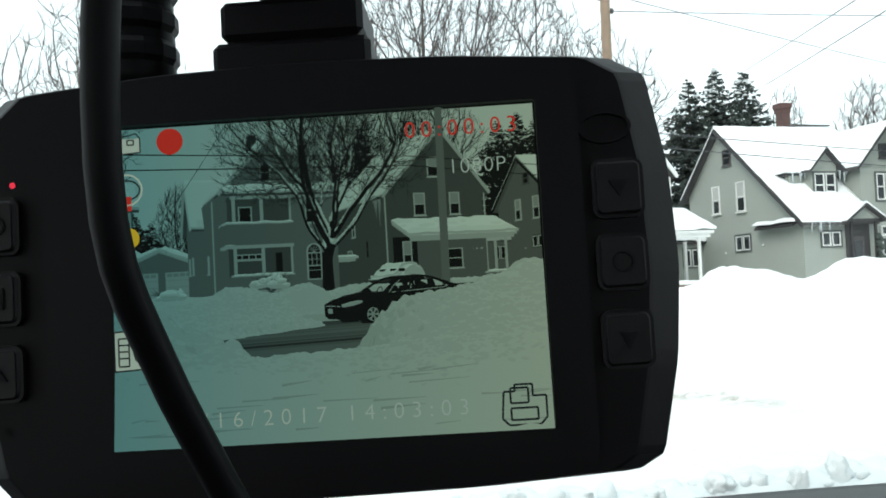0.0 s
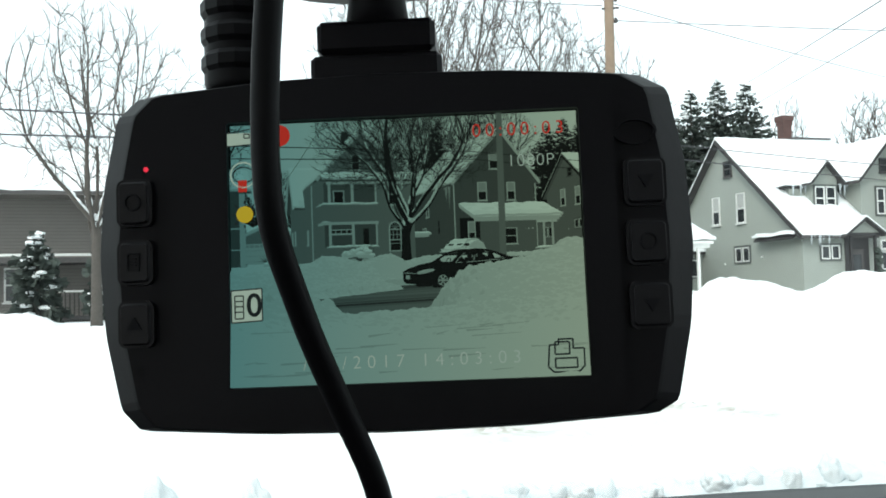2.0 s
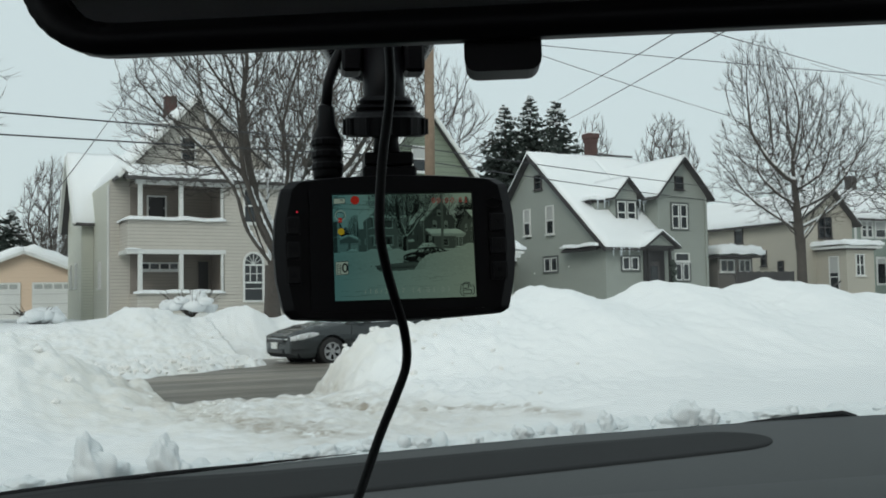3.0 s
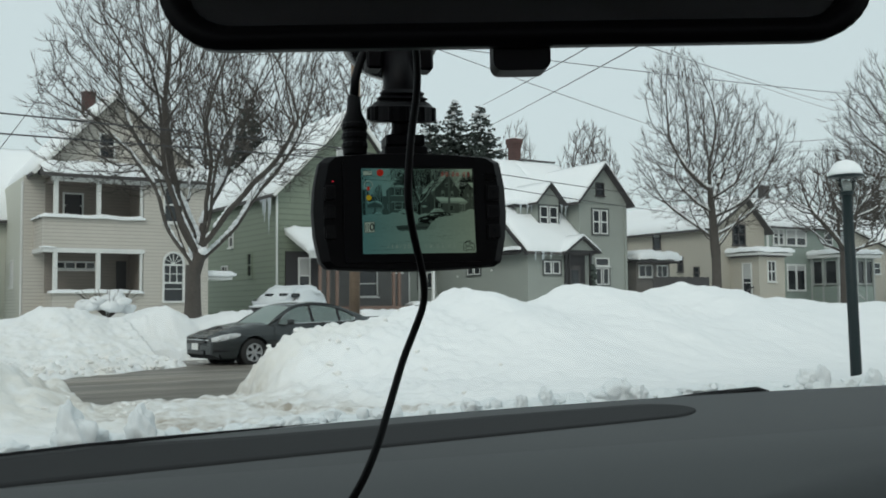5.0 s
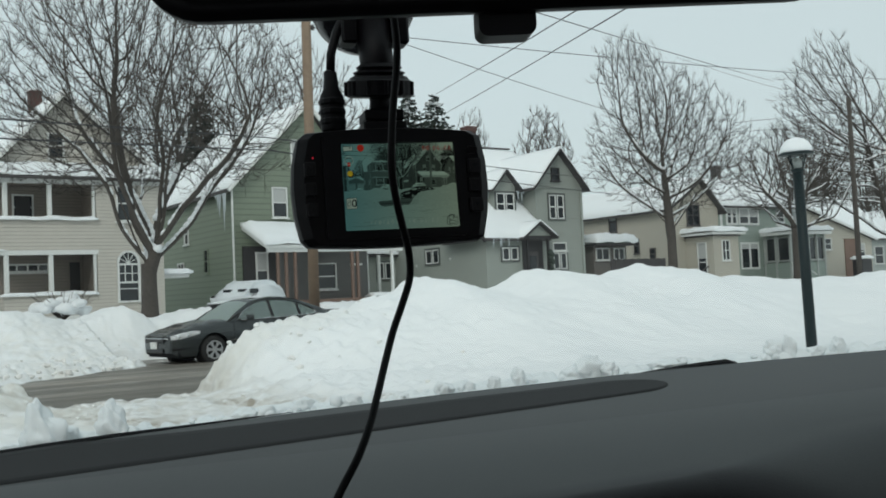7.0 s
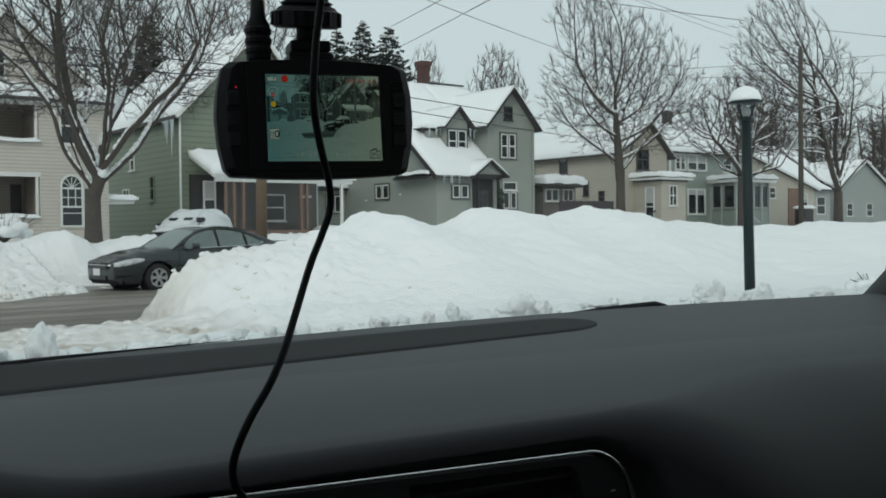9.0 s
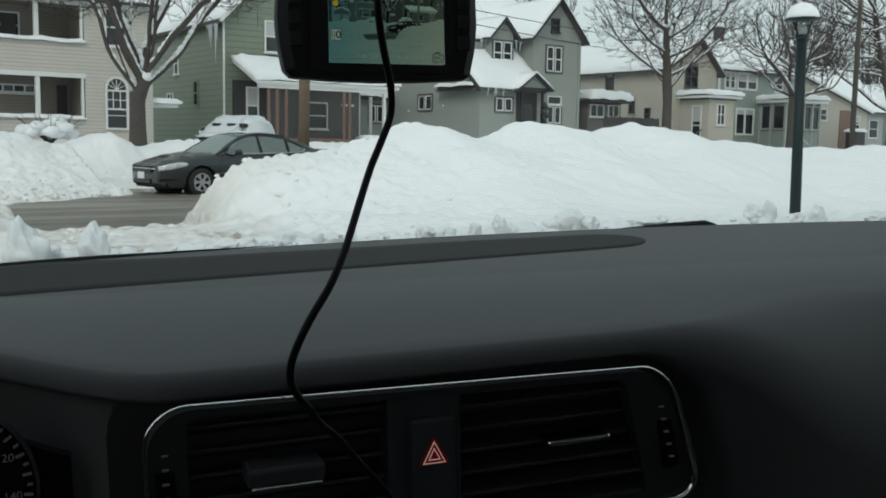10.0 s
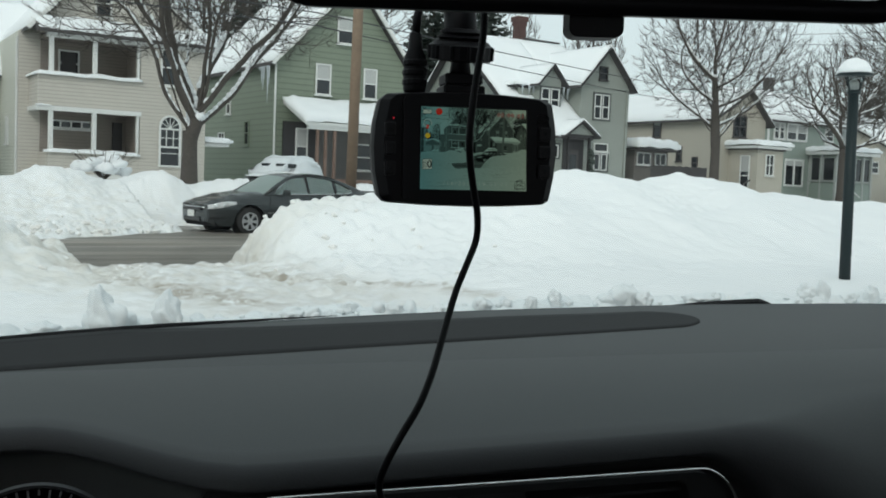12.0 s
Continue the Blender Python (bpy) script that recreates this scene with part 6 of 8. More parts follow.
def teal_house():
    h = thing("teal_house", "sage-teal house with a glazed porch under snow", "house", pose(29.5, 69.0, 0, 0, 0, TURN))
    part("body", gable_walls(B(), -0.4, 8.2, 0, 9.0, 0.4, 6.95, 9.3, False, 0.5), T_SIDE, h)
    roof_pair(h, -0.4, 8.2, 0, 9.0, 6.95, 9.3, False, 0.5, 0.4, 0.14, 0.3)
    slab(h, "corner_board", TRIM, -0.45, -0.25, -0.06, 0.0, 0.5, 6.9)
    sash_pair(h, "f", 0.30, 5.55, 6.75, 1.15, 0, TRIM, 1, 0.3)
    sash_pair(h, "f", 1.75, 5.55, 6.75, 2.25, 0, TRIM, 1, 0.45)
    sash_pair(h, "f", 1.75, 2.2, 4.1, 2.05, 0, TRIM, 0, 0.2)
    window(h, "f", 6.2, 5.5, 6.7, 1.0, 0)
    # glazed porch: sill wall, corner posts, tall lights, flat roof
    slab(h, "porch_sill_wall", T_SIDE, 4.5, 8.9, -2.35, 0, 0.5, 2.5)
    slab(h, "porch_core", T_SIDE, 4.7, 8.8, -2.2, 0, 2.5, 4.6)
    for x, y in ((4.5, -2.4), (4.5, -1.15), (4.5, -0.15), (5.5, -2.4), (6.7, -2.4), (7.75, -2.4), (8.75, -2.4)):
        slab(h, "porch_post", LACQUER, x - 0.03, x + 0.15, y, y + 0.18, 0.6, 4.6, 0.01)
    window(h, "l", -1.02, 2.65, 4.42, 0.86, 4.62, 0, 0, 0.0, LACQUER)
    window(h, "l", -2.22, 2.65, 4.42, 1.02, 4.62, 0, 0, 0.0, LACQUER)
    window(h, "f", 4.70, 1.3, 4.35, 0.76, -2.25, 0, 1, 0.0, LACQUER, "porch_door")
    window(h, "f", 5.72, 2.65, 4.42, 0.94, -2.25, 0, 0, 0.0, LACQUER)
    window(h, "f", 6.92, 2.65, 4.42, 0.80, -2.25, 0, 0, 0.0, LACQUER)
    window(h, "f", 7.95, 2.65, 4.42, 0.78, -2.25, 0, 0, 0.0, LACQUER)
    slab(h, "porch_roof", TRIM, 4.1, 9.2, -2.8, 0.2, 4.6, 4.82)
    cap(h, 4.0, 9.3, -2.9, 0.3, 4.80, 0.4)
    for k in range(2):
        part("stair_rail", tube(B(), [(4.35 + 0.9 * k, -2.5, 2.5), (4.1 + 0.9 * k, -3.3, 2.1), (3.8 + 0.9 * k, -4.3, 1.5)], 0.05, 5), TRIM, h)
    for k in range(5):
        slab(h, "baluster", TRIM, 4.28 - 0.10 * k, 4.34 - 0.10 * k, -2.6 - 0.36 * k, -2.54 - 0.36 * k, 1.0, 2.44 - 0.20 * k)
    slab(h, "chimney", SHINGLE, 4.6, 5.2, 4.2, 4.8, 9.0, 10.7)


def sloped_house():
    h = thing("sloped_house", "beige side wing with one long snowy roof slope", "house", pose(37.0, 73.0, 0, 0, 0, TURN))
    part("body", gable_walls(B(), 0, 10.6, 0, 8.0, 0.4, 4.35, 7.0, True, 0.06), C_SIDE, h)
    roof_pair(h, 0, 10.6, 0, 8.0, 4.35, 7.0, True, 0.06, 0.35, 0.14, 0.32, "roof", None, 4.35)
    window(h, "f", 3.75, 3.5, 4.45, 1.0, 0, 0, 1, 0.0, TRIM)
    slab(h, "side_door", PLANK, 6.6, 8.1, -0.06, 0.02, 1.0, 4.4)
    window(h, "f", 8.6, 2.6, 4.0, 0.9, 0, 0, 1, 0.4)
    slab(h, "bin", DOORPAINT, 5.2, 6.6, -2.4, -1.5, 0.8, 2.6, 0.05)
    cap(h, 5.1, 6.7, -2.5, -1.4, 2.58, 0.3)


def far_house(x, y, w, d, ze, zp, mat, along_y, label, turn=TURN, wins=()):
    h = thing("far_house", label, "house", pose(x, y, 0, 0, 0, turn))
    part("body", gable_walls(B(), 0, w, 0, d, 0.4, ze, zp, along_y, 0.5), mat, h)
    roof_pair(h, 0, w, 0, d, ze, zp, along_y, 0.5, 0.4, 0.14, 0.3)
    for side, a, z0, z1, ww in wins:
        window(h, side, a, z0, z1, ww, 0)
    return h


def brown_house():
    h = thing("brown_house", "brown-grey house with a shaded two-storey porch and railing", "house", pose(-25.6, 29.6, 0, 0, 0, TURN))
    slab(h, "body", B_SIDE, 0, 10.6, 1.8, 8.5, 0.4, 5.55)
    part("body_gable", gable_walls(B(), 0, 10.6, 0.2, 8.5, 5.5, 5.6, 7.3, False, 0.5), B_SIDE, h)
    roof_pair(h, 0, 10.6, 0.0, 8.7, 5.6, 7.3, False, 0.5, 0.35, 0.14, 0.36)
    slab(h, "deck", SHINGLE, 0, 10.6, 0.0, 1.8, 3.0, 3.2)
    slab(h, "corner_post", TRIM, 10.2, 10.55, 0.0, 0.3, 0.6, 5.55)
    slab(h, "porch_floor", SHINGLE, 0, 10.6, 0.0, 1.8, 0.9, 1.05)
    slab(h, "rail", TRIM, 4.5, 10.2, 0.05, 0.12, 1.92, 1.99)
    for i in range(36):
        x = 4.6 + 0.155 * i
        part("baluster", box(B(), x, x + 0.04, 0.06, 0.11, 1.05, 1.93), SHINGLE, h)
    slab(h, "upper_rail", TRIM, 0, 10.2, 0.05, 0.12, 3.25, 3.34)
    window(h, "f", 7.4, 1.2, 3.0, 0.9, 1.79, 0, 1, 0, TRIM)
    window(h, "f", 3.9, 1.6, 2.9, 1.0, 1.79)
    window(h, "f", 7.0, 3.7, 5.0, 0.9, 1.79, 0, 1, 0, B_SIDE)


def garage():
    g = thing("garage", "peach two-door garage with a thick rounded snow roof", "garage", pose(-24.3, 49.0, 0, 0, 0, 14))
    part("body", gable_walls(B(), 0, 6.0, 0, 6.5, 0.6, 3.05, 4.25, True, 0.5), PEACH, g)
    roof_pair(g, 0, 6.0, 0, 6.5, 3.05, 4.25, True, 0.5, 0.3, 0.12, 0.42)
    for x in (0.75, 3.35):
        bm = B()
        box(bm, x, x + 2.05, -0.06, 0.02, 0.7, 2.75)
        d = part("garage_door", bm, TRIM, g, "white panelled garage door")
        for i in range(4):
            part("door_light", box(B(), x + 0.12 + 0.47 * i, x + 0.50 + 0.47 * i, -0.075, -0.055, 2.42, 2.65), LACQUER, d)
        for z in (1.15, 1.65, 2.15):
            part("panel_joint", box(B(), x + 0.02, x + 2.03, -0.068, -0.058, z - 0.015, z + 0.015), BLIND, d)
    h = thing("shed", "small teal shed with a snowy gable roof", "shed", pose(-30.0, 54.0, 0, 0, 0, 14))
    part("body", gable_walls(B(), 0, 5.0, 0, 5.0, 0.6, 3.6, 5.0, True, 0.6), T_SIDE, h)
    roof_pair(h, 0, 5.0, 0, 5.0, 3.6, 5.0, True, 0.6, 0.3, 0.12, 0.3)


def sedan():
    c = thing("sedan", "charcoal four-door sedan parked by the far snowbank", "car", street(7.50, 21.34, -0.11, 7))
    L, W, R = 5.06, 1.84, 0.385
    arches = (0.98, 3.80)

    def curve(table, x):
        for (a, p), (b, q) in zip(table, table[1:]):
            if x <= b:
                k = (x - a) / (b - a)
                return p + (q - p) * k * k * (3 - 2 * k) if x > a else p
        return table[-1][1]
    plan = [(0.0, 0.70), (0.05, 0.785), (0.14, 0.86), (0.30, 0.925), (0.55, 0.965), (1.0, 0.99), (1.6, 1.0), (3.6, 1.0), (4.3, 0.975), (4.75, 0.93), (4.95, 0.87), (5.06, 0.78)]
    edge = [(0.0, 0.66), (0.10, 0.70), (0.35, 0.775), (0.80, 0.865), (1.25, 0.925), (1.9, 0.945), (3.0, 0.975), (3.9, 1.005), (4.4, 1.03), (4.85, 1.04), (5.0, 1.02), (5.06, 0.93)]
    form = [(0.15, 0.90), (0.30, 0.955), (0.46, 0.985), (0.58, 1.0), (0.70, 0.998), (0.82, 0.985), (0.92, 0.96), (1.05, 0.93)]

    def half(x, z):
        return W / 2 * curve(plan, x) * curve(form, z)

    def foot(x):
        low = 0.20 + 0.10 * max(0.0, (0.35 - x) / 0.35) ** 2 + 0.14 * max(0.0, (x - 4.3) / 0.7) ** 2
        for a in arches:
            if abs(x - a) < R:
                low = max(low, 0.33 + math.sqrt(R * R - (x - a) ** 2))
        return low
    xs = sorted({round(L * i / 84, 4) for i in range(85)} | {0.02, 0.05, 0.10} | {round(a + R * math.cos(radians(q)), 4) for a in arches for q in range(0, 181, 12)})
    bm = B()
    for s in (-1, 1):
        cols = []
        for x in xs:
            lo, hi = foot(x), curve(edge, x)
            cols.append([bm.verts.new((x, W / 2 + s * half(x, lo + (hi - lo) * k / 9), lo + (hi - lo) * k / 9)) for k in range(10)])
        for a, b in zip(cols, cols[1:]):
            for k in range(9):
                bm.faces.new((a[k], a[k + 1], b[k + 1], b[k]))
    # bonnet and boot lid across, and the two ends
    for lo, hi in ((0.0, 1.42), (4.05, L)):
        rows = []
        for x in [q for q in xs if lo <= q <= hi]:
            z, h = curve(edge, x), half(x, curve(edge, x))
            crown = 0.085 * curve([(0.0, 0.15), (0.25, 0.7), (0.9, 1.0)], x) if lo < 1 else 0.05 * curve([(4.0, 1.0), (4.9, 0.8), (5.06, 0.2)], x)
            rows.append([bm.verts.new((x, W / 2 + h * k / 6, z + crown * (1 - (k / 6) ** 4) + (0.012 if abs(k) in (3, 4) and lo < 1 else 0.0))) for k in range(-6, 7)])
        for a, b in zip(rows, rows[1:]):
            for k in range(12):
                bm.faces.new((a[k], a[k + 1], b[k + 1], b[k]))
    for x, out in ((0.0, -0.075), (L, 0.05)):
        lo, hi = foot(x), curve(edge, x)
        rows = []
        for j in range(9):
            z = lo + (hi - lo) * j / 8
            h = half(x, z)
            rows.append([bm.verts.new((x + out * (1 - (k / 6) ** 2) * (1.0 if 0.1 < j / 8 < 0.75 else 0.75), W / 2 + h * k / 6, z)) for k in range(-6, 7)])
        for a, b in zip(rows, rows[1:]):
            for k in range(12):
                bm.faces.new((a[k], a[k + 1], b[k + 1], b[k]))
    bmesh.ops.remove_doubles(bm, verts=bm.verts[:], dist=0.004)
    bmesh.ops.recalc_face_normals(bm, faces=bm.faces[:])
    part("body", bm, PAINT, c, "", True)
    part("underbody", box(B(), 0.15, 4.9, 0.16, W - 0.16, 0.19, 0.62), RUBBER, c)

    # the cabin: a frame of pillars with open windows, glass in them, a crowned roof
    def side(x, z, s):
        b = curve(edge, x)
        return Vector((x, W / 2 + s * (W / 2 * 0.955 - (z - b) / (1.46 - b) * 0.275), z))
    outer = [(1.30, 0.93), (1.66, 1.17), (2.04, 1.375), (2.35, 1.45), (2.75, 1.475), (3.10, 1.455), (3.45, 1.385), (3.85, 1.245), (4.18, 1.105), (4.36, 1.025), (3.9, 0.995), (3.3, 0.975), (2.7, 0.955), (2.1, 0.94), (1.7, 0.93)]
    inner = [(1.60, 0.975), (1.82, 1.165), (2.12, 1.335), (2.38, 1.395), (2.72, 1.412), (3.05, 1.395), (3.34, 1.335), (3.60, 1.235), (3.80, 1.125), (3.85, 1.07), (3.70, 1.03), (3.2, 1.012), (2.7, 0.995), (2.1, 0.98), (1.75, 0.972)]
    cargl = clear_glass("car_window_glass", (0.66, 0.78, 0.76), 1.7, 0.08)
    # a pale diffuse tone mixed into the glass imitates the reflected sky
    t = cargl.node_tree
    out = next(n for n in t.nodes if n.type == "OUTPUT_MATERIAL")
    film, both = t.nodes.new("ShaderNodeBsdfDiffuse"), t.nodes.new("ShaderNodeMixShader")
    film.inputs[0].default_value = (0.50, 0.60, 0.58, 1)
    both.inputs[0].default_value = 0.22
    t.links.new(out.inputs[0].links[0].from_socket, both.inputs[1])
    t.links.new(film.outputs[0], both.inputs[2])
    t.links.new(both.outputs[0], out.inputs[0])
    skylit_glass = cargl.copy()
    skylit_glass.node_tree.nodes[both.name].inputs[0].default_value = 0.45
    for s in (-1, 1):
        bm = B()
        ring(bm, outer, inner, lambda u, v, w: side(u, v, s) - Vector((0, s * (0.004 + w), 0)), 0.035)
        part("window_frame", bm, PAINT, c, "", True)
        for name, pts in (("front_window", [(1.62, 0.98), (1.82, 1.165), (2.12, 1.335), (2.38, 1.395), (2.56, 1.405), (2.56, 0.992), (2.1, 0.98)]), ("rear_window", [(2.63, 0.994), (2.63, 1.408), (2.72, 1.412), (3.05, 1.395), (3.34, 1.335), (3.34, 1.018)]), ("quarter_window", [(3.41, 1.022), (3.41, 1.31), (3.60, 1.235), (3.80, 1.125), (3.85, 1.07), (3.70, 1.03)])):
            bm = B()
            prism(bm, pts, lambda u, v, w: side(u, v, s) - Vector((0, s * (0.020 + w), 0)), 0.004)
            part(name, bm, cargl, c)
        for x in (2.595, 3.375):
            bm = B()
            prism(bm, [(x - 0.04, 0.985), (x + 0.04, 0.985), (x + 0.035, 1.41 if x < 3 else 1.335), (x - 0.035, 1.41 if x < 3 else 1.345)], lambda u, v, w: side(u, v, s) - Vector((0, s * (0.012 + w), 0)), 0.03)
            part("pillar", bm, GLOSS, c)
        bm = B()
        tube(bm, [side(x, z, s) + Vector((0, s * 0.004, 0)) for x, z in inner[2::-1] + inner[:-6:-1] + inner[10:7:-1]], 0.011, 5)
        part("window_trim", bm, CHROME, c, "chrome window trim", True)
        for x in (2.45, 3.42):
            bm = B()
            y = W / 2 + s * 0.40
            box(bm, x - 0.09, x + 0.11, y - 0.24, y + 0.24, 0.70, 1.16, 0.06, None, 2)
            box(bm, x - 0.01, x + 0.10, y - 0.13, y + 0.13, 1.15, 1.33, 0.045, None, 2)
            part("seat", bm, DASHDARK, c, "", True)
        bm = B()
        tube(bm, [(1.86, W / 2 + s * 0.88, 0.985), (1.87, W / 2 + s * 0.98, 1.0)], 0.022, 6)
        box(bm, 1.80, 1.93, W / 2 + s * 1.03 - 0.09, W / 2 + s * 1.03 + 0.09, 0.965, 1.085, 0.035, None, 3)
        part("wing_mirror", bm, PAINT, c, "", True)
        for x0, x1, lean in ((1.45, 1.50, 0.07), (2.60, 2.60, 0.0), (3.36, 3.40, 0.12)):
            pts = [(x0 + (x1 - x0) * k / 6 + lean * max(0, 1 - k / 3), 0.27 + 0.68 * k / 6) for k in range(7)]
            if x0 > 3:
                pts = pts[2:]
            part("door_seam", tube(B(), [(x, W / 2 + s * (half(x, z) - 0.001), z) for x, z in pts], 0.006, 4), RUBBER, c)
        for x in (2.32, 3.10):
            part("door_handle", tube(B(), [(x, W / 2 + s * (half(x, 0.84) + 0.004), 0.835), (x + 0.03, W / 2 + s * (half(x, 0.84) + 0.03), 0.84), (x + 0.17, W / 2 + s * (half(x, 0.84) + 0.03), 0.845), (x + 0.20, W / 2 + s * (half(x, 0.84) + 0.004), 0.845)], 0.014, 6), PAINT, c, "", True)
        part("rubbing_strip", tube(B(), [(x, W / 2 + s * (half(x, 0.52) + 0.004), 0.52) for x in (1.42, 2.0, 2.6, 3.2, 3.40)], 0.016, 5), PAINT, c, "", True)
        # corner lamps follow the wing
        for name, x0, x1, lo, hi, mat, lift in (("headlight", 0.0, 0.64, lambda k: 0.585 + 0.125 * k ** 1.6, lambda k: 0.680 + 0.110 * math.sin(min(1, k * 1.25) * 1.57) - 0.02 * k ** 6, HEADLAMP, 0.012), ("fog_lamp_recess", 0.02, 0.42, lambda k: 0.335 + 0.05 * k, lambda k: 0.425 - 0.03 * k, GLOSS, 0.005)):
            bm = B()
            rows = []
            for i in range(13):
                k = i / 12
                x = x0 + (x1 - x0) * k
                row = []
                for j in range(6):
                    z = lo(k) + (hi(k) - lo(k)) * j / 5
                    e = lift * (1.0 if 0 < j < 5 and 0 < i < 12 else -0.3)
                    row.append(bm.verts.new((x - 0.5 * e, W / 2 + s * (half(x, z) + e), z)))
                rows.append(row)
            for a, b in zip(rows, rows[1:]):
                for j in range(5):
                    bm.faces.new((a[j], a[j + 1], b[j + 1], b[j]))
            bmesh.ops.recalc_face_normals(bm, faces=bm.faces[:])
            lamp = part(name, bm, mat, c, "clear headlight with bright reflector" if name == "headlight" else "", True)
            if name == "headlight":
                for x, z, r in ((0.14, 0.665, 0.045), (0.32, 0.69, 0.040)):
                    p = Vector((x, W / 2 + s * (half(x, z) + 0.008), z))
                    part("lamp_bowl", tube(B(), [p, p + Vector((-0.006, s * 0.010, 0))], [r, r * 0.8], 14), CHROME, lamp)
        part("tail_lamp", box(B(), 4.80, 5.0, W / 2 + s * 0.78 - 0.06, W / 2 + s * 0.78 + 0.06, 0.80, 0.98, 0.03, None, 2), material("tail_lamp_red", (0.20, 0.01, 0.012), 0.2, 0, 0.1, 20.0), c)
    bm = B()
    rows = []
    for x, z, h in ((2.02, 1.365, 0.645), (2.12, 1.405, 0.635), (2.35, 1.455, 0.62), (2.75, 1.48, 0.615), (3.10, 1.462, 0.62), (3.40, 1.405, 0.64), (3.52, 1.365, 0.655)):
        rows.append([bm.verts.new((x - 0.06 * (1 - (k / 5) ** 2) * (1 if x < 2.3 else (-1 if x > 3.3 else 0)), W / 2 + h * k / 5, z + 0.035 * (1 - (k / 5) ** 2))) for k in range(-5, 6)])
    for a, b in zip(rows, rows[1:]):
        for k in range(10):
            bm.faces.new((a[k], a[k + 1], b[k + 1], b[k]))
    bmesh.ops.recalc_face_normals(bm, faces=bm.faces[:])
    part("roof", bm, PAINT, c, "", True)
    for name, (xa, za, ha, ca), (xb, zb, hb, cb) in (("windscreen", (1.36, 0.925, 0.83, -0.22), (2.03, 1.37, 0.64, -0.06)), ("rear_screen", (4.34, 1.03, 0.80, 0.14), (3.50, 1.37, 0.65, 0.06))):
        bm = B()
        rows = []
        for j in range(6):
            f = j / 5
            rows.append([bm.verts.new((xa + (xb - xa) * f + (ca + (cb - ca) * f) * (1 - (k / 6) ** 2), W / 2 + (ha + (hb - ha) * f) * k / 6, za + (zb - za) * f + (0.05 + 0.025 * math.sin(f * 3.14)) * (1 - (k / 6) ** 2))) for k in range(-6, 7)])
        for a, b in zip(rows, rows[1:]):
            for k in range(12):
                bm.faces.new((a[k], a[k + 1], b[k + 1], b[k]))
        bmesh.ops.recalc_face_normals(bm, faces=bm.faces[:])
        part(name, bm, skylit_glass, c, "", True)
    bm = B()
    box(bm, 1.35, 1.75, 0.18, W - 0.18, 0.80, 0.93, 0.05, None, 2)
    part("dash_top", bm, DASHDARK, c, "", True)
    for x, y in ((1.30, 0.55), (1.24, 1.15)):
        part("wiper", tube(B(), [(x, y - 0.30, 0.985), (x + 0.06, y + 0.28, 1.02)], 0.012, 4), RUBBER, c)
    part("steering_wheel", tube(B(), [(1.95 + 0.06 * math.sin(k * 0.524), 1.32 + 0.18 * math.cos(k * 0.524), 0.98 + 0.17 * math.sin(k * 0.524)) for k in range(13)], 0.016, 6, False), DASHDARK, c, "", True)
    part("grille", box(B(), -0.078, -0.02, 0.46, W - 0.46, 0.545, 0.635, 0.015), GLOSS, c)
    part("grille_bar", tube(B(), [(-0.02, 0.34, 0.62), (-0.075, 0.6, 0.632), (-0.088, W / 2, 0.635), (-0.075, W - 0.6, 0.632), (-0.02, W - 0.34, 0.62)], 0.013, 5), CHROME, c, "chrome grille bar", True)
    part("lower_grille", box(B(), -0.075, 0.02, 0.50, W - 0.50, 0.29, 0.40, 0.02), GLOSS, c)
    part("number_plate", box(B(), -0.098, -0.075, W / 2 - 0.16, W / 2 + 0.16, 0.40, 0.55, 0.005), TRIM, c)
    part("bumper_crease", tube(B(), [(0.60, W / 2 - half(0.60, 0.48) - 0.002, 0.48), (0.20, W / 2 - half(0.20, 0.50), 0.50), (0.02, W / 2 - half(0.02, 0.50) - 0.002, 0.505), (-0.05, W / 2 - 0.35, 0.51), (-0.08, W / 2, 0.51)], 0.014, 5), PAINT, c, "", True)
    part("boot_spoiler", box(B(), 4.74, 5.0, 0.20, W - 0.20, 1.085, 1.11, 0.01), PAINT, c)
    for y in (0.52, 1.02):
        cap(c, 2.28, 2.75, y, y + 0.36, 1.478, 0.045, "roof_snow_patch")
    for x in arches:
        for y in (0.0, W):
            s = 1 if y == 0 else -1
            bm = B()
            tube(bm, [(x, y + 0.045 * s, 0.33), (x, y + 0.30 * s, 0.33)], [R + 0.004, R + 0.004], 30, False)
            tube(bm, [(x, y + 0.28 * s, 0.33), (x, y + 0.30 * s, 0.33)], [R, R], 30)
            part("wheel_arch", bm, RUBBER, c)
            bm = B()
            tube(bm, [(x, y + 0.040 * s, 0.325), (x, y + 0.034 * s, 0.325), (x, y + 0.045 * s, 0.325), (x, y + 0.07 * s, 0.325), (x, y + 0.235 * s, 0.325)], [0.215, 0.245, 0.300, 0.328, 0.325], 32)
            wh = part("wheel", bm, TYRE, c, "", True)
            bm = B()
            tube(bm, [(x, y + 0.038 * s, 0.325), (x, y + 0.030 * s, 0.325), (x, y + 0.040 * s, 0.325), (x, y + 0.036 * s, 0.325)], [0.225, 0.212, 0.19, 0.05], 32)
            part("rim", bm, ALLOY, wh, "six-spoke alloy rim")
            # black plates on the closed rim stand in for the shaded openings
            bm = B()
            for k in range(6):
                a0 = radians(60 * k + 12)
                hole = [(r * math.cos(a0 + q), r * math.sin(a0 + q)) for r, q in ((0.075, 0.06), (0.178, 0.02), (0.186, 0.27), (0.178, 0.52), (0.075, 0.46))]
                prism(bm, hole, lambda u, v, d: (x + u, y + 0.026 * s + d * s, 0.325 + v), 0.006)
            part("dark_rim_plates", bm, GLOSS, wh)
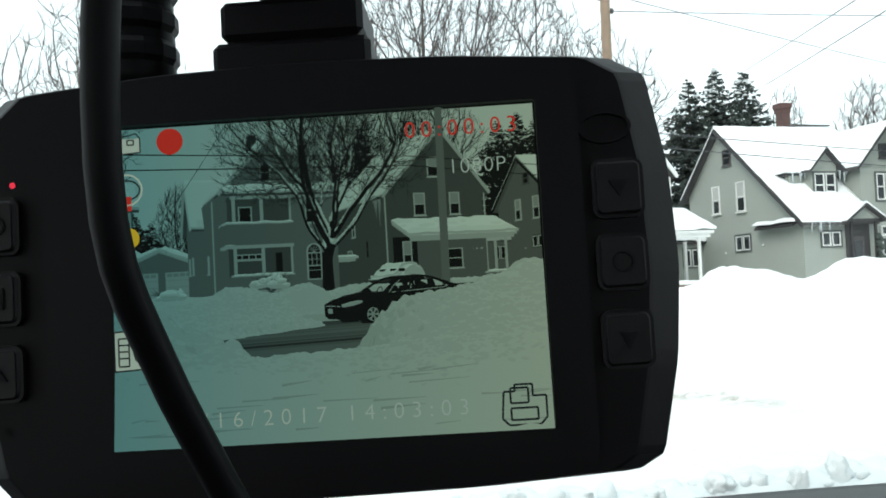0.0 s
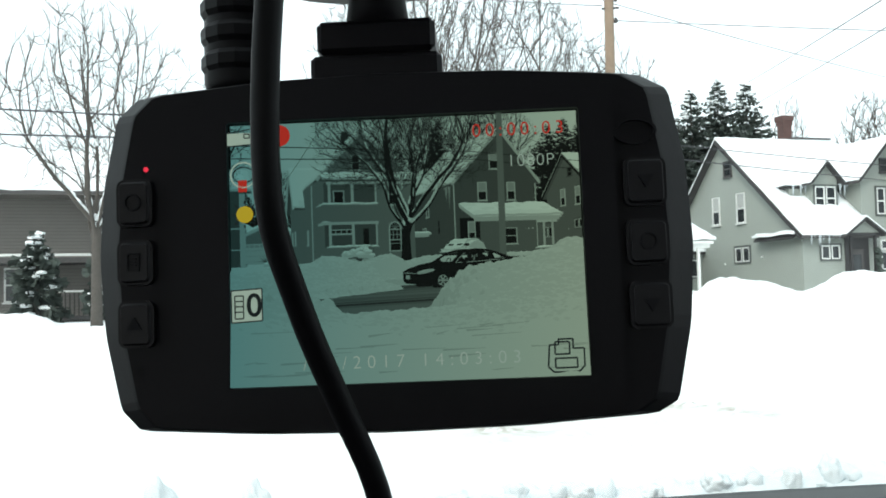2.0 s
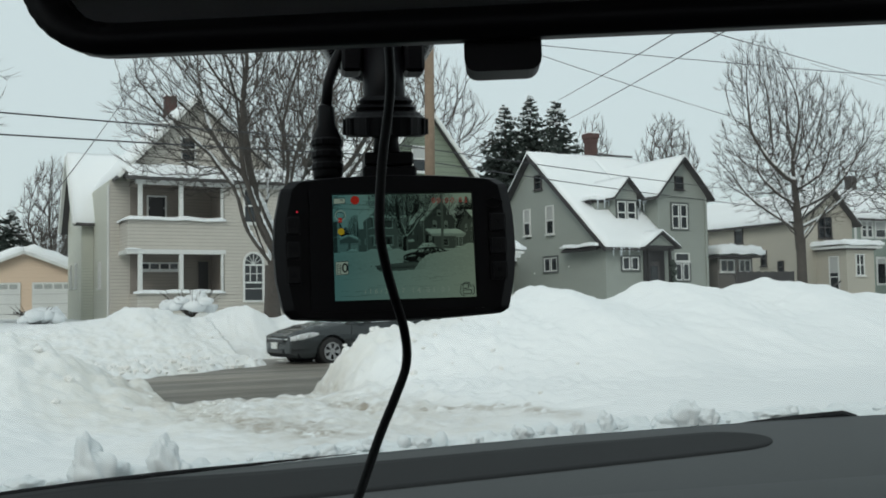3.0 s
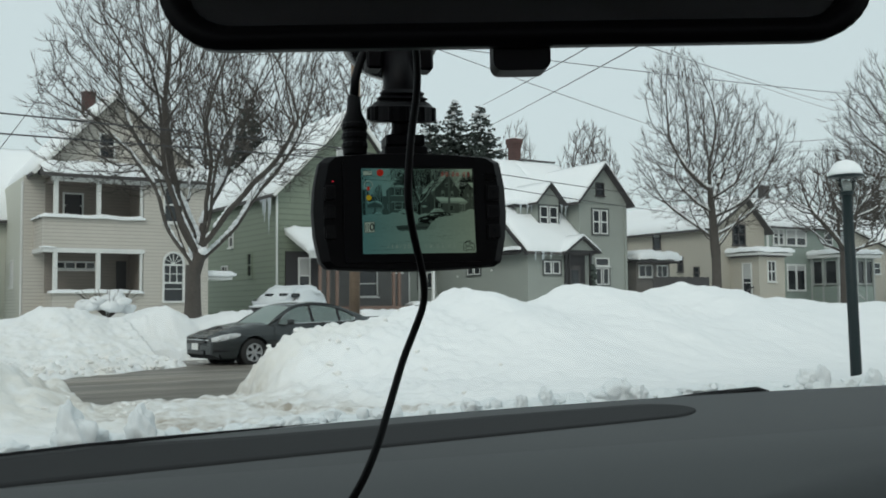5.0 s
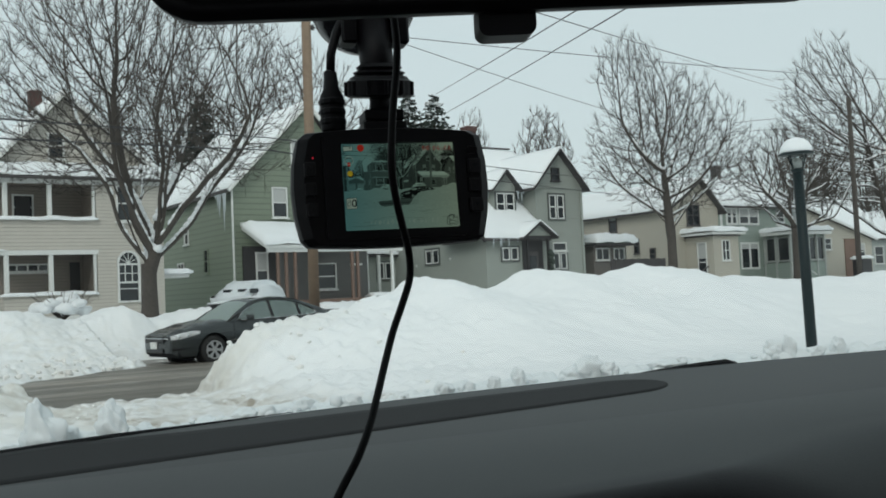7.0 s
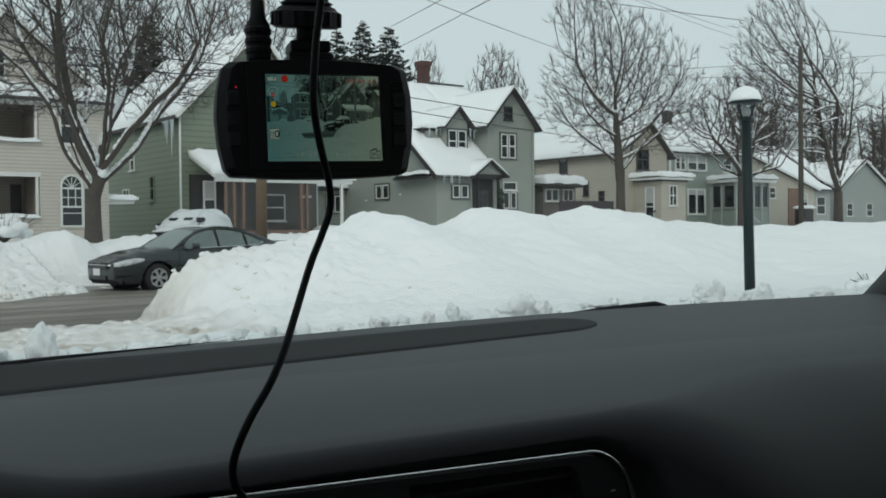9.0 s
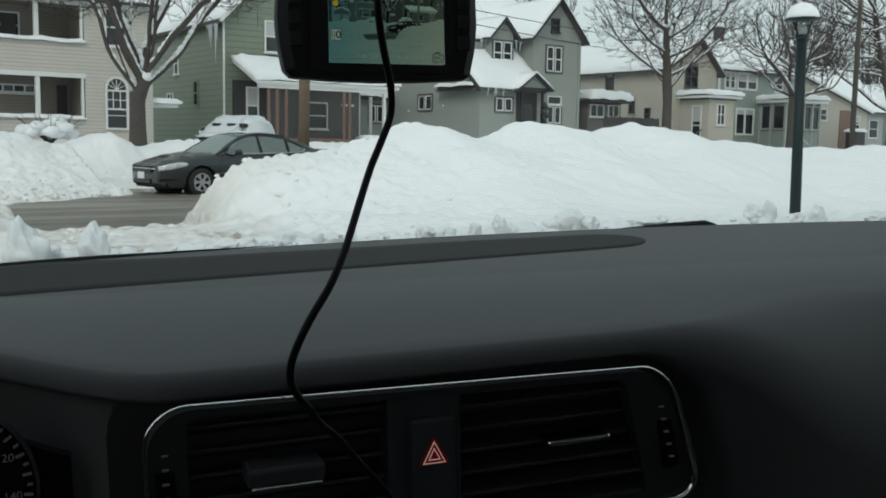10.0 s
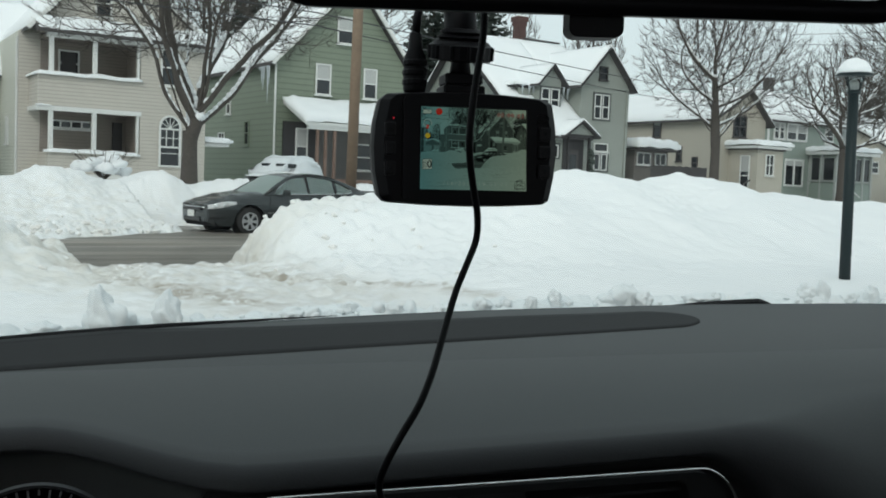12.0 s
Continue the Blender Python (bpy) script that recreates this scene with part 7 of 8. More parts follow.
            part("hub_cap", tube(B(), [(x, y + 0.034 * s, 0.325), (x, y + 0.024 * s, 0.325)], [0.05, 0.042], 14), ALLOY, wh)


def snowy_van():
    v = thing("snowed_in_car", "parked car buried under a thick cap of snow", "car", pose(-3.15, 36.3, 0.30, 0, 0, 62))
    bm = B()
    prism(bm, [(-0.25, 0.3), (3.4, 0.3), (3.4, 0.9), (3.2, 1.05), (2.9, 1.48), (1.4, 1.5), (0.75, 1.08), (0.1, 0.98), (-0.25, 0.8)], lambda u, w, d: (u, d, w), 1.6)
    bmesh.ops.bevel(bm, geom=bm.edges[:], offset=0.10, segments=2, affect="EDGES")
    part("body", bm, material("dark_car_paint", (0.05, 0.052, 0.055), 0.35, 0.2, 0.2, 20.0), v, "", True)
    bm = B()
    prism(bm, [(0.35, 0.98), (3.5, 0.72), (3.48, 1.05), (3.25, 1.42), (2.95, 1.76), (2.2, 1.84), (1.55, 1.80), (1.15, 1.62), (0.80, 1.32), (0.30, 1.14)], lambda u, w, d: (u, d - 0.06, w), 1.72)
    bmesh.ops.bevel(bm, geom=bm.edges[:], offset=0.22, segments=3, affect="EDGES")
    bmesh.ops.subdivide_edges(bm, edges=bm.edges[:], cuts=2, use_grid_fill=True)
    for q in bm.verts:
        q.co += Vector((0.1, 0.1, 0.10)) * wobble(q.co, 1.6)
    part("snow_load", bm, SNOW, v, "", True)
    for x0, x1, z0, z1 in ((0.98, 1.22, 1.34, 1.50), (2.5, 3.1, 1.0, 1.06)):
        part("bare_window", box(B(), x0, x1, -0.05, 0.3, z0, z1, 0.03), PANE, v)
    for y in (0.30, 0.95):
        part("bare_window", box(B(), 0.80, 1.10, y, y + 0.34, 1.36, 1.50, 0.03), PANE, v)
    part("headlight", box(B(), -0.30, -0.15, 0.06, 0.34, 0.62, 0.76, 0.03, None, 2), HEADLAMP, v)
    cap(v, -0.05, 0.55, 0.3, 1.4, 0.97, 0.12, "bonnet_snow")
    for x in (0.6, 2.8):
        part("wheel", tube(B(), [(x, -0.02, 0.33), (x, 0.2, 0.33)], 0.32, 20), TYRE, v)


def street_lamp():
    l = thing("street_lamp", "dark green lamp post with a snow-capped lantern", "street lamp", pose(5.715, 11.06, 0.095, 0.6, -1.4, 0))
    part("post", tube(B(), [(0, 0, 0.0), (0, 0, 1.0), (0, 0, 2.42)], [0.066, 0.063, 0.060], 14), POST, l, "", True)
    part("collar", tube(B(), [(0, 0, 2.405), (0, 0, 2.42), (0, 0, 2.44), (0, 0, 2.455)], [0.062, 0.080, 0.080, 0.064], 14), POST, l)
    part("lantern", tube(B(), [(0, 0, 2.455), (0, 0, 2.47), (0, 0, 2.615)], [0.066, 0.078, 0.128], 8), LANTERN, l, "clear lantern glass")
    # made-up pale core, added so the lantern panes read lighter
    part("bulb", tube(B(), [(0, 0, 2.455), (0, 0, 2.48), (0, 0, 2.54), (0, 0, 2.575)], [0.040, 0.058, 0.060, 0.03], 12), PALECORE, l, "", True)
    for k in range(4):
        a = radians(90 * k + 28)
        part("lantern_bar", tube(B(), [(0.080 * math.cos(a), 0.080 * math.sin(a), 2.46), (0.130 * math.cos(a), 0.130 * math.sin(a), 2.62)], 0.008, 4), POST, l)
    part("lantern_roof", tube(B(), [(0, 0, 2.612), (0, 0, 2.618), (0, 0, 2.634), (0, 0, 2.665), (0, 0, 2.73)], [0.150, 0.205, 0.210, 0.165, 0.07], 16), POST, l)
    bm = B()
    rings = [(0.180, 2.640), (0.190, 2.665), (0.178, 2.71), (0.148, 2.765), (0.095, 2.808), (0.03, 2.826)]
    tube(bm, [(0.006 * math.sin(7 * z), 0, z) for r, z in rings], [r for r, z in rings], 18)
    for v in bm.verts:
        v.co += Vector((1, 1, 0.7)) * 0.010 * noise.noise(v.co * 14)
    part("snow_cap", bm, SNOW, l, "rounded cap of snow", True)


def utility_pole(x, y, z0, z1, r, lean=0.0, mat=POLE, label="weathered brown wooden utility pole"):
    p = thing("utility_pole", label, "utility pole", pose(x, y, 0, 0, lean, 0))
    part("shaft", tube(B(), [(0, 0, z0), (0, 0, (z0 + z1) / 2), (0, 0, z1)], [r, r * 0.93, r * 0.85], 12), mat, p, "", True)
    for z in (z1 - 1.35, z1 - 0.75):
        part("insulator", tube(B(), [(r + 0.02, -0.05, z - 0.07), (r + 0.03, -0.05, z), (r + 0.02, -0.05, z + 0.08)], [0.04, 0.06, 0.03], 8), SHINGLE, p)
    part("bracket", tube(B(), [(-0.2, -0.05, z1 - 1.0), (r + 0.12, -0.05, z1 - 1.0)], 0.03, 6), SHINGLE, p)
    return p


def wire(a, b, sag, r=0.012):
    a, b = Vector(a), Vector(b)
    w = thing("overhead_wire", "thin black overhead utility wire", "wire", group="overhead wires")
    pts = [a.lerp(b, i / 16) - Vector((0, 0, sag * 4 * (i / 16) * (1 - i / 16))) for i in range(17)]
    part("strand", tube(B(), pts, r, 5), WIRE, w)


def bare_tree(x, y, z0, fork, top, wide, r, seed, count=900, reach=0.42, snow=True, label="leafless maple with snow on its lower limbs", lean=(0.0, 0.0), twigs=3, twig=0.009, low=0.8, limbs=9, spread=1.0, leader=0.0, lobe=None):
    """A trunk and limbs that grow towards points scattered through the crown, thickened towards the root, with fine twigs."""
    rng = np.random.default_rng(seed)
    rnd = random.Random(seed)
    tree = thing("bare_tree", label, "tree", pose(x, y, 0))
    mid, half = (top + fork) / 2 + 0.06 * (top - fork), (top - fork) / 2
    pts = rng.normal(size=(count * 3, 3))
    pts /= np.linalg.norm(pts, axis=1)[:, None]
    pts *= (rng.random(count * 3) ** (1 / 2.2))[:, None]
    pts = pts[pts[:, 2] > -low][:count]
    taper = 1.0 - (0.62 if leader > 0.7 else 0.30) * np.clip(pts[:, 2] + (0.3 if leader else 0.0), 0, 1)
    bumpy = 1.0 + 0.16 * np.sin(5 * np.arctan2(pts[:, 1], pts[:, 0]) + seed) * np.cos(3.0 * pts[:, 2] + seed)
    pts = np.stack([pts[:, 0] * wide * taper * bumpy + lean[0], pts[:, 1] * wide * taper * bumpy + lean[1], mid + pts[:, 2] * half], axis=1)
    if lobe:
        more = (pts[: count // 3] - np.array([0, 0, mid])) * lobe[2] + np.array([lobe[0], 0.5, lobe[1]])
        pts = np.concatenate([pts, more])
    nodes = [np.array([0, 0, z0 + (fork - z0) * k / 5.0]) for k in range(6)]
    parent = [-1, 0, 1, 2, 3, 4]
    # the first limbs fan out of the fork
    centre = [5]
    for k in range(limbs):
        a = 6.283 * (k * 0.618 + rng.uniform(-0.08, 0.08))
        tilt = radians((9, 36, 20, 50, 14, 44, 28, 58)[k % 8]) * spread
        d = np.array([math.cos(a) * math.sin(tilt), math.sin(a) * math.sin(tilt), math.cos(tilt)])
        last = 4 + k % 2
        if not leader and k and k % 3 != 1:
            last = centre[min(len(centre) - 1, int(rng.uniform(0, 0.20) * len(centre)) + 1)]
        run = (top - fork) * rng.uniform(0.38, 0.56)
        if leader and k:
            last = stem[int((k - 1) / limbs * 0.85 * len(stem))]
            tilt = radians(rng.uniform(38, 68))
            d = np.array([math.cos(a) * math.sin(tilt), math.sin(a) * math.sin(tilt), math.cos(tilt)])
            run = wide * rng.uniform(0.5, 0.85) * (1.1 - 0.5 * k / limbs)
        elif leader:
            d, run, stem = np.array([-0.10 if lobe else 0.02, 0.0, 1.0]), (top - fork) * leader, [5]
        for j in range(int(run / reach)):
            d = d + rng.normal(size=3) * (0.02 if leader and k == 0 else 0.06) + np.array([0, 0, 0.03 if leader and k == 0 else 0.007])
            d /= np.linalg.norm(d)
            nodes.append(nodes[last] + d * reach)
            parent.append(int(last))
            last = len(nodes) - 1
            if leader and k == 0:
                stem.append(last)
            if k == 0:
                centre.append(last)
    hub = np.array([0, 0, fork - 1.0])
    alive, made = np.ones(len(pts), bool), {}
    for _ in range(70):
        arr = np.array(nodes)
        act = pts[alive]
        if len(act) < 6:
            break
        dist = ((act[:, None, :] - arr[None, 5:, :]) ** 2).sum(2)
        near = dist.argmin(1) + 5
        reach_ok = dist.min(1) < (reach * 9) ** 2
        if not reach_ok.any():
            break
        pull = {}
        for q, n, ok in zip(act, near, reach_ok):
            if ok and made.get(int(n), 0) < 3:
                v = q - arr[n]
                pull.setdefault(int(n), []).append(v / (np.linalg.norm(v) + 1e-6))
        if not pull:
            break
        for n, vs in pull.items():
            made[n] = made.get(n, 0) + 1
            d = np.sum(vs, axis=0) + rng.normal(size=3) * 0.12 + np.array([0, 0, 0.15])
            if parent[n] >= 0:
                back = arr[n] - arr[parent[n]]
                out = arr[n] - hub
                d = d / (np.linalg.norm(d) + 1e-6) + 0.6 * back / (np.linalg.norm(back) + 1e-6) + 0.2 * out / (np.linalg.norm(out) + 1e-6)
            d /= np.linalg.norm(d) + 1e-6
            nodes.append(arr[n] + d * reach)
            parent.append(n)
        arr = np.array(nodes)
        dist = ((pts[:, None, :] - arr[None, -len(pull):, :]) ** 2).sum(2).min(1)
        alive &= dist > (reach * 1.35) ** 2
    total = np.zeros(len(nodes))
    kids = [[] for _ in nodes]
    for i in range(len(nodes) - 1, 0, -1):
        total[i] = max(total[i], 1.0)
        total[parent[i]] += total[i]
        kids[parent[i]].append(i)
    rad = np.maximum(twig * 1.25, r * (total / total[0]) ** 0.49)
    rad[:6] = [r * 1.3, r * 1.08, r, r * 0.95, r * 0.92, r * 0.9]
    thick, fine, white = B(), B(), B()
    trunk = B()
    tube(trunk, [tuple(nodes[0] - np.array([0, 0, 0.4]))] + [tuple(n) for n in nodes[:6]], [r * 1.5] + list(rad[:6]), 12)
    part("trunk", trunk, BARK, tree, "", True)
    started = [(5, k) for k in kids[5]] + [(4, k) for k in kids[4] if k != 5]
    while started:
        root, i = started.pop()
        chain = [root, i]
        while kids[chain[-1]]:
            ks = sorted(kids[chain[-1]], key=lambda k: -total[k])
            started += [(chain[-1], k) for k in ks[1:]]
            chain.append(ks[0])
        rr = [min(rad[chain[1]], rad[chain[0]])] + [rad[k] for k in chain[1:]]
        big = rr[0] > 0.035
        tube(thick if big else fine, [tuple(nodes[k]) for k in chain], rr, 7 if big else 4, False)
        if snow and big:
            for j in range(len(chain) - 1):
                p, q = Vector(nodes[chain[j]]), Vector(nodes[chain[j + 1]])
                d = (q - p).normalized()
                if rr[j] > 0.036 and d.z < 0.93 and p.z < mid and rnd.random() < 0.85:
                    up = (Vector((0, 0, 1)) - d * d.z).normalized()
                    w = rr[j] * rnd.uniform(0.6, 0.95) + 0.018
                    tube(white, [p + up * rr[j] * 0.8, (p + q) / 2 + up * (rr[j] * 0.9 + 0.01), q + up * rr[j + 1] * 0.8], [w * 0.8, w, w * 0.8], 5)
    for i in range(6, len(nodes)):
        if rad[i] < 0.03:
            d0 = Vector(nodes[i] - nodes[parent[i]]).normalized()
            for _ in range(twigs if not kids[i] else (1 if rnd.random() < 0.7 else 2)):
                away = (Vector(nodes[i]) - Vector(hub)).normalized()
                d = (d0 + away * 0.5 + Vector((rnd.uniform(-1, 1), rnd.uniform(-1, 1), rnd.uniform(-0.2, 0.8))) * 0.5).normalized()
                l = reach * rnd.uniform(0.9, 2.6)
                p = Vector(nodes[i])
                m = p + d * l * 0.5 + Vector((rnd.uniform(-1, 1), rnd.uniform(-1, 1), 0.4)) * 0.06 * l
                tube(fine, [p, m, m + (d + Vector((0, 0, 0.25))).normalized() * l * 0.5], [twig, twig * 0.8, twig * 0.4], 3, False)
    part("limbs", thick, BARK, tree, "", True)
    part("twigs", fine, BARK, tree, "", True)
    if snow:
        part("branch_snow", white, SNOW, tree, "", True)
    else:
        white.free()
    return tree


def pine_tree(x, y, z0, height, width, seed, dusted=False):
    """An evergreen: whorls of drooping boughs, each a spray of short needle tufts."""
    rnd = random.Random(seed)
    t = thing("pine_tree", "tall dark evergreen with drooping ragged boughs", "tree", pose(x, y, 0), "evergreens")
    part("trunk", tube(B(), [(0, 0, z0), (0, 0, height)], [0.05 * width + 0.1, 0.03], 8), BARK, t)
    bm, wm = B(), B()
    z = z0 + 0.12 * (height - z0)
    while z < height:
        k = (z - z0) / (height - z0)
        rad = 1.12 * width * (1.0 - k) ** 0.62 * rnd.uniform(0.75, 1.12) + 0.12 * (1.0 - k)
        turn = rnd.uniform(0, 6.283)
        for j in range(9 if k < 0.85 else 6):
            a = turn + 6.283 * j / (9 if k < 0.85 else 6) + rnd.uniform(-0.3, 0.3)
            l = rad * rnd.uniform(0.55, 1.2)
            out, side = Vector((math.cos(a), math.sin(a), 0)), Vector((-math.sin(a), math.cos(a), 0))
            root = Vector((0, 0, z + rnd.uniform(-0.2, 0.2)))
            steps = max(3, int(l / 0.27))
            for q in range(steps):
                f = (q + 0.6) / steps
                p = root + out * l * f + Vector((0, 0, -0.46 * l * f + 0.44 * l * f * f))
                w = 0.12 + 0.34 * l * f * (1.15 - f)
                small = min(1.0, 0.42 + 1.7 * (1 - k))
                for _ in range(9):
                    o = p + (side * w * rnd.uniform(-1.2, 1.2) + out * rnd.uniform(0.05, 0.5) + Vector((0, 0, rnd.uniform(-0.30, 0.10)))) * small
                    e = (o - p).cross(Vector((rnd.uniform(-1, 1), rnd.uniform(-1, 1), rnd.uniform(-1, 1)))).normalized() * rnd.uniform(0.05, 0.12) * small
                    quad(bm, p + e * 0.4, p - e * 0.4, o - e, o + e)
            if rnd.random() < (0.6 if dusted else 0.30):
                c = root + out * l * 0.75 + Vector((0, 0, -0.10 * l + 0.05))
                bmesh.ops.create_icosphere(wm, subdivisions=1, radius=rnd.uniform(0.10, 0.24), matrix=Matrix.Translation(c) @ Matrix.Rotation(a, 4, "Z") @ Matrix.Diagonal((1.7, 0.9, 0.45, 1)))
        z += (0.17 + 0.27 * (1 - k)) * (1.0 if dusted else 1.15)
    part("needles", bm, NEEDLE, t)
    part("branch_snow", wm, SNOW, t, "", True)


def snowy_shrub(x, y, z, w, h, seed, k=1.0):
    rnd = random.Random(seed)
    s = thing("shrub", "bare shrub weighed down with clumps of snow", "shrub", pose(x, y, z))
    bm = B()
    for _ in range(34):
        a = rnd.uniform(0, 6.283)
        l = w * rnd.uniform(0.3, 0.6)
        tube(bm, [(0, 0, 0), (math.cos(a) * l * 0.6, math.sin(a) * l * 0.6, h * 0.6), (math.cos(a) * l, math.sin(a) * l, h * rnd.uniform(0.6, 1.15))], [0.02 * k, 0.014 * k, 0.008 * k], 4)
    part("twigs", bm, BARK, s)
    bm = B()
    for _ in range(26):
        a, l = rnd.uniform(0, 6.283), w * 0.5 * math.sqrt(rnd.random())
        r = rnd.uniform(0.14, 0.30) * k
        vs = bmesh.ops.create_icosphere(bm, subdivisions=2, radius=r, matrix=Matrix.Translation((math.cos(a) * l, math.sin(a) * l, h * (0.35 + 0.55 * rnd.random() * (1 - l / w)))) @ Matrix.Diagonal((1.2, 1.2, 0.75, 1)))["verts"]
        for v in vs:
            v.co += Vector((1, 1, 1)) * 0.12 * k * wobble(v.co, 4 / k)
    part("snow_clumps", bm, SNOW, s, "", True)


def woods():
    rnd = random.Random(21)
    bm = B()
    for k in range(190):
        az = radians(rnd.uniform(-34, -12)) if k < 75 else (radians(rnd.uniform(-12, 42)) if k < 130 else radians(rnd.uniform(26, 42)))
        dist = rnd.uniform(125, 170)
        x, y = dist * math.sin(az), dist * math.cos(az)
        h = rnd.uniform(9, 14) if k < 75 else (rnd.uniform(13, 18) if az > 0.44 else rnd.uniform(7, 12))
        tube(bm, [(x, y, 0.5), (x + rnd.uniform(-0.4, 0.4), y, h * 0.6), (x + rnd.uniform(-0.8, 0.8), y, h)], [0.22, 0.14, 0.04], 4, False)
        for _ in range(46):
            z = h * rnd.uniform(0.25, 0.95)
            a = rnd.uniform(0, 6.283)
            l = rnd.uniform(1.0, 3.4) * (1.1 - z / h * 0.6)
            p = Vector((x, y, z))
            q = p + Vector((math.cos(a) * l, math.sin(a) * l, l * rnd.uniform(0.3, 1.0)))
            tube(bm, [p, p.lerp(q, 0.5) + Vector((0, 0, 0.15)), q], [0.06, 0.045, 0.02], 3, False)
            tube(bm, [p.lerp(q, 0.5), q + Vector((rnd.uniform(-0.9, 0.9), rnd.uniform(-0.9, 0.9), 0.5))], [0.04, 0.02], 3, False)
    ob = part("far_woods", bm, BARK)
    tagged(ob, "hazy belt of far leafless woods behind the houses", "woods", kind="stuff")


ground()
snow_clods()
cream_house()
green_house()
grey_house()
beige_house()
low_annex()
teal_house()
sloped_house()
far_house(50.5, 90.0, 8, 9, 5.2, 9.4, F_SIDE, False, "pale green house with a steep snowy roof", TURN, (("f", 1.0, 2.4, 4.0, 1.0), ("f", 2.9, 2.4, 4.0, 1.0), ("f", 5.4, 2.4, 4.2, 1.6)))
far_house(60.0, 96.0, 10, 9, 5.6, 8.2, F_SIDE, True, "pale grey far house with a snowy roof", TURN, (("f", 1.5, 2.2, 3.6, 1.2), ("f", 5.6, 2.2, 3.6, 1.2)))
brown_house()
garage()
sedan()
snowy_van()
street_lamp()
utility_pole(-0.36, 27.1, 0.6, 10.2, 0.155, 0.5)
utility_pole(32.75, 56.6, 0.6, 12.4, 0.17, 0.0, BARK, "grey wooden utility pole farther along the street")
wire((-19.3, 7.6, 4.5), (-1.45, 27.06, 5.79), 0.06, 0.018)
wire((-1.45, 27.06, 5.79), (27.25, 66.68, 8.0), 0.15, 0.018)
wire((-19.3, 7.7, 3.95), (-1.44, 27.08, 5.44), 0.06, 0.018)
wire((-1.44, 27.08, 5.44), (27.25, 66.68, 7.1), 0.2, 0.018)
wire((-0.45, 27.1, 9.45), (25.1, 60.4, 10.7), 0.25)
wire((-0.45, 27.1, 8.9), (43.6, 48.7, 11.0), 0.35)
wire((-0.45, 27.1, 9.3), (-14.0, 12.0, 7.6), 0.3)
wire((4.85, 4.0, 4.4), (5.8, 44.35, 9.64), 0.05)
wire((4.15, 4.1, 4.2), (5.39, 44.34, 10.55), 0.05)
wire((-3.8, 6.9, 5.0), (28.22, 57.29, 13.66), 0.1)
wire((25.14, 56.6, 10.97), (40.0, 56.6, 12.2), 0.05)
wire((25.14, 56.6, 10.41), (40.0, 56.6, 11.05), 0.05)
wire((19.24, 50.0, 13.48), (25.1, 50.0, 11.6), 0.05, 0.008)
wire((-7.85, 27.48, 9.0), (-6.3, 15.6, 3.0), 0.1, 0.008)
bare_tree(-5.42, 30.9, 0.7, 2.6, 12.6, 5.0, 0.25, 12, 5200, 0.22, low=0.66, twig=0.0068, limbs=11, twigs=4)
bare_tree(-14.6, 25.2, 0.6, 3.6, 9.8, 2.9, 0.15, 8, 1200, 0.24, label="slim leafless tree in front of the brown house", twig=0.007)
bare_tree(18.1, 49.2, 0.8, 4.3, 12.3, 4.6, 0.25, 5, 4200, 0.24, lean=(0.2, 0.2), twig=0.0060, low=0.97, limbs=13, leader=0.62, twigs=6, lobe=(-1.7, 12.9, 0.46))
bare_tree(31.0, 61.0, 0.8, 4.6, 11.2, 4.6, 0.30, 15, 2600, 0.31, twig=0.0066, spread=1.35, twigs=6)
bare_tree(39.3, 63.0, 0.8, 3.6, 17.2, 3.9, 0.33, 33, 3000, 0.31, twig=0.0066, spread=1.0, twigs=7, lean=(-4.6, -0.5), lobe=(3.6, 9.0, 0.75))
bare_tree(18.2, 78.0, 0.8, 8.0, 15.9, 2.6, 0.20, 41, 1700, 0.27, False, "bare tree rising behind the gabled house", twig=0.015)
bare_tree(12.2, 78.0, 0.8, 8.5, 16.0, 1.7, 0.18, 42, 700, 0.30, False, "bare tree rising behind the gabled house", twig=0.015)
bare_tree(-1.5, 64.0, 0.8, 7.0, 17.5, 5.0, 0.26, 43, 1300, 0.42, False, "bare tree rising behind the green house", twig=0.015)
bare_tree(-9.5, 62.0, 0.8, 6.0, 16.0, 5.5, 0.26, 44, 1300, 0.42, False, "bare tree rising behind the green house", twig=0.015)
pine_tree(8.8, 74.0, 1.0, 16.7, 3.6, 1)
pine_tree(6.9, 75.0, 1.0, 17.2, 3.6, 2)
pine_tree(4.9, 74.5, 1.0, 16.5, 4.0, 3)
pine_tree(-7.2, 60.0, 1.0, 14.2, 2.4, 4)
pine_tree(-34.9, 74.0, 1.0, 10.1, 2.0, 5)
pine_tree(-33.2, 74.5, 1.0, 9.0, 2.0, 6)
bare_tree(-30.2, 75.0, 0.8, 4.0, 12.6, 2.7, 0.18, 45, 1900, 0.28, False, "hazy bare tree rising behind the garage", twig=0.014)
bare_tree(-28.3, 77.0, 0.8, 3.5, 10.9, 2.6, 0.16, 46, 1700, 0.28, False, "hazy bare tree rising behind the garage", twig=0.014)
pine_tree(-17.4, 31.0, 0.8, 4.3, 0.75, 7, True)
pine_tree(-19.9, 30.4, 0.8, 3.9, 0.7, 9, True)
snowy_shrub(-9.3, 35.9, 0.9, 2.0, 1.0, 3)
snowy_shrub(-13.6, 32.5, 0.8, 1.6, 0.6, 4)
snowy_shrub(5.72, 8.5, 0.52, 0.46, 0.22, 8, 0.30)
woods()


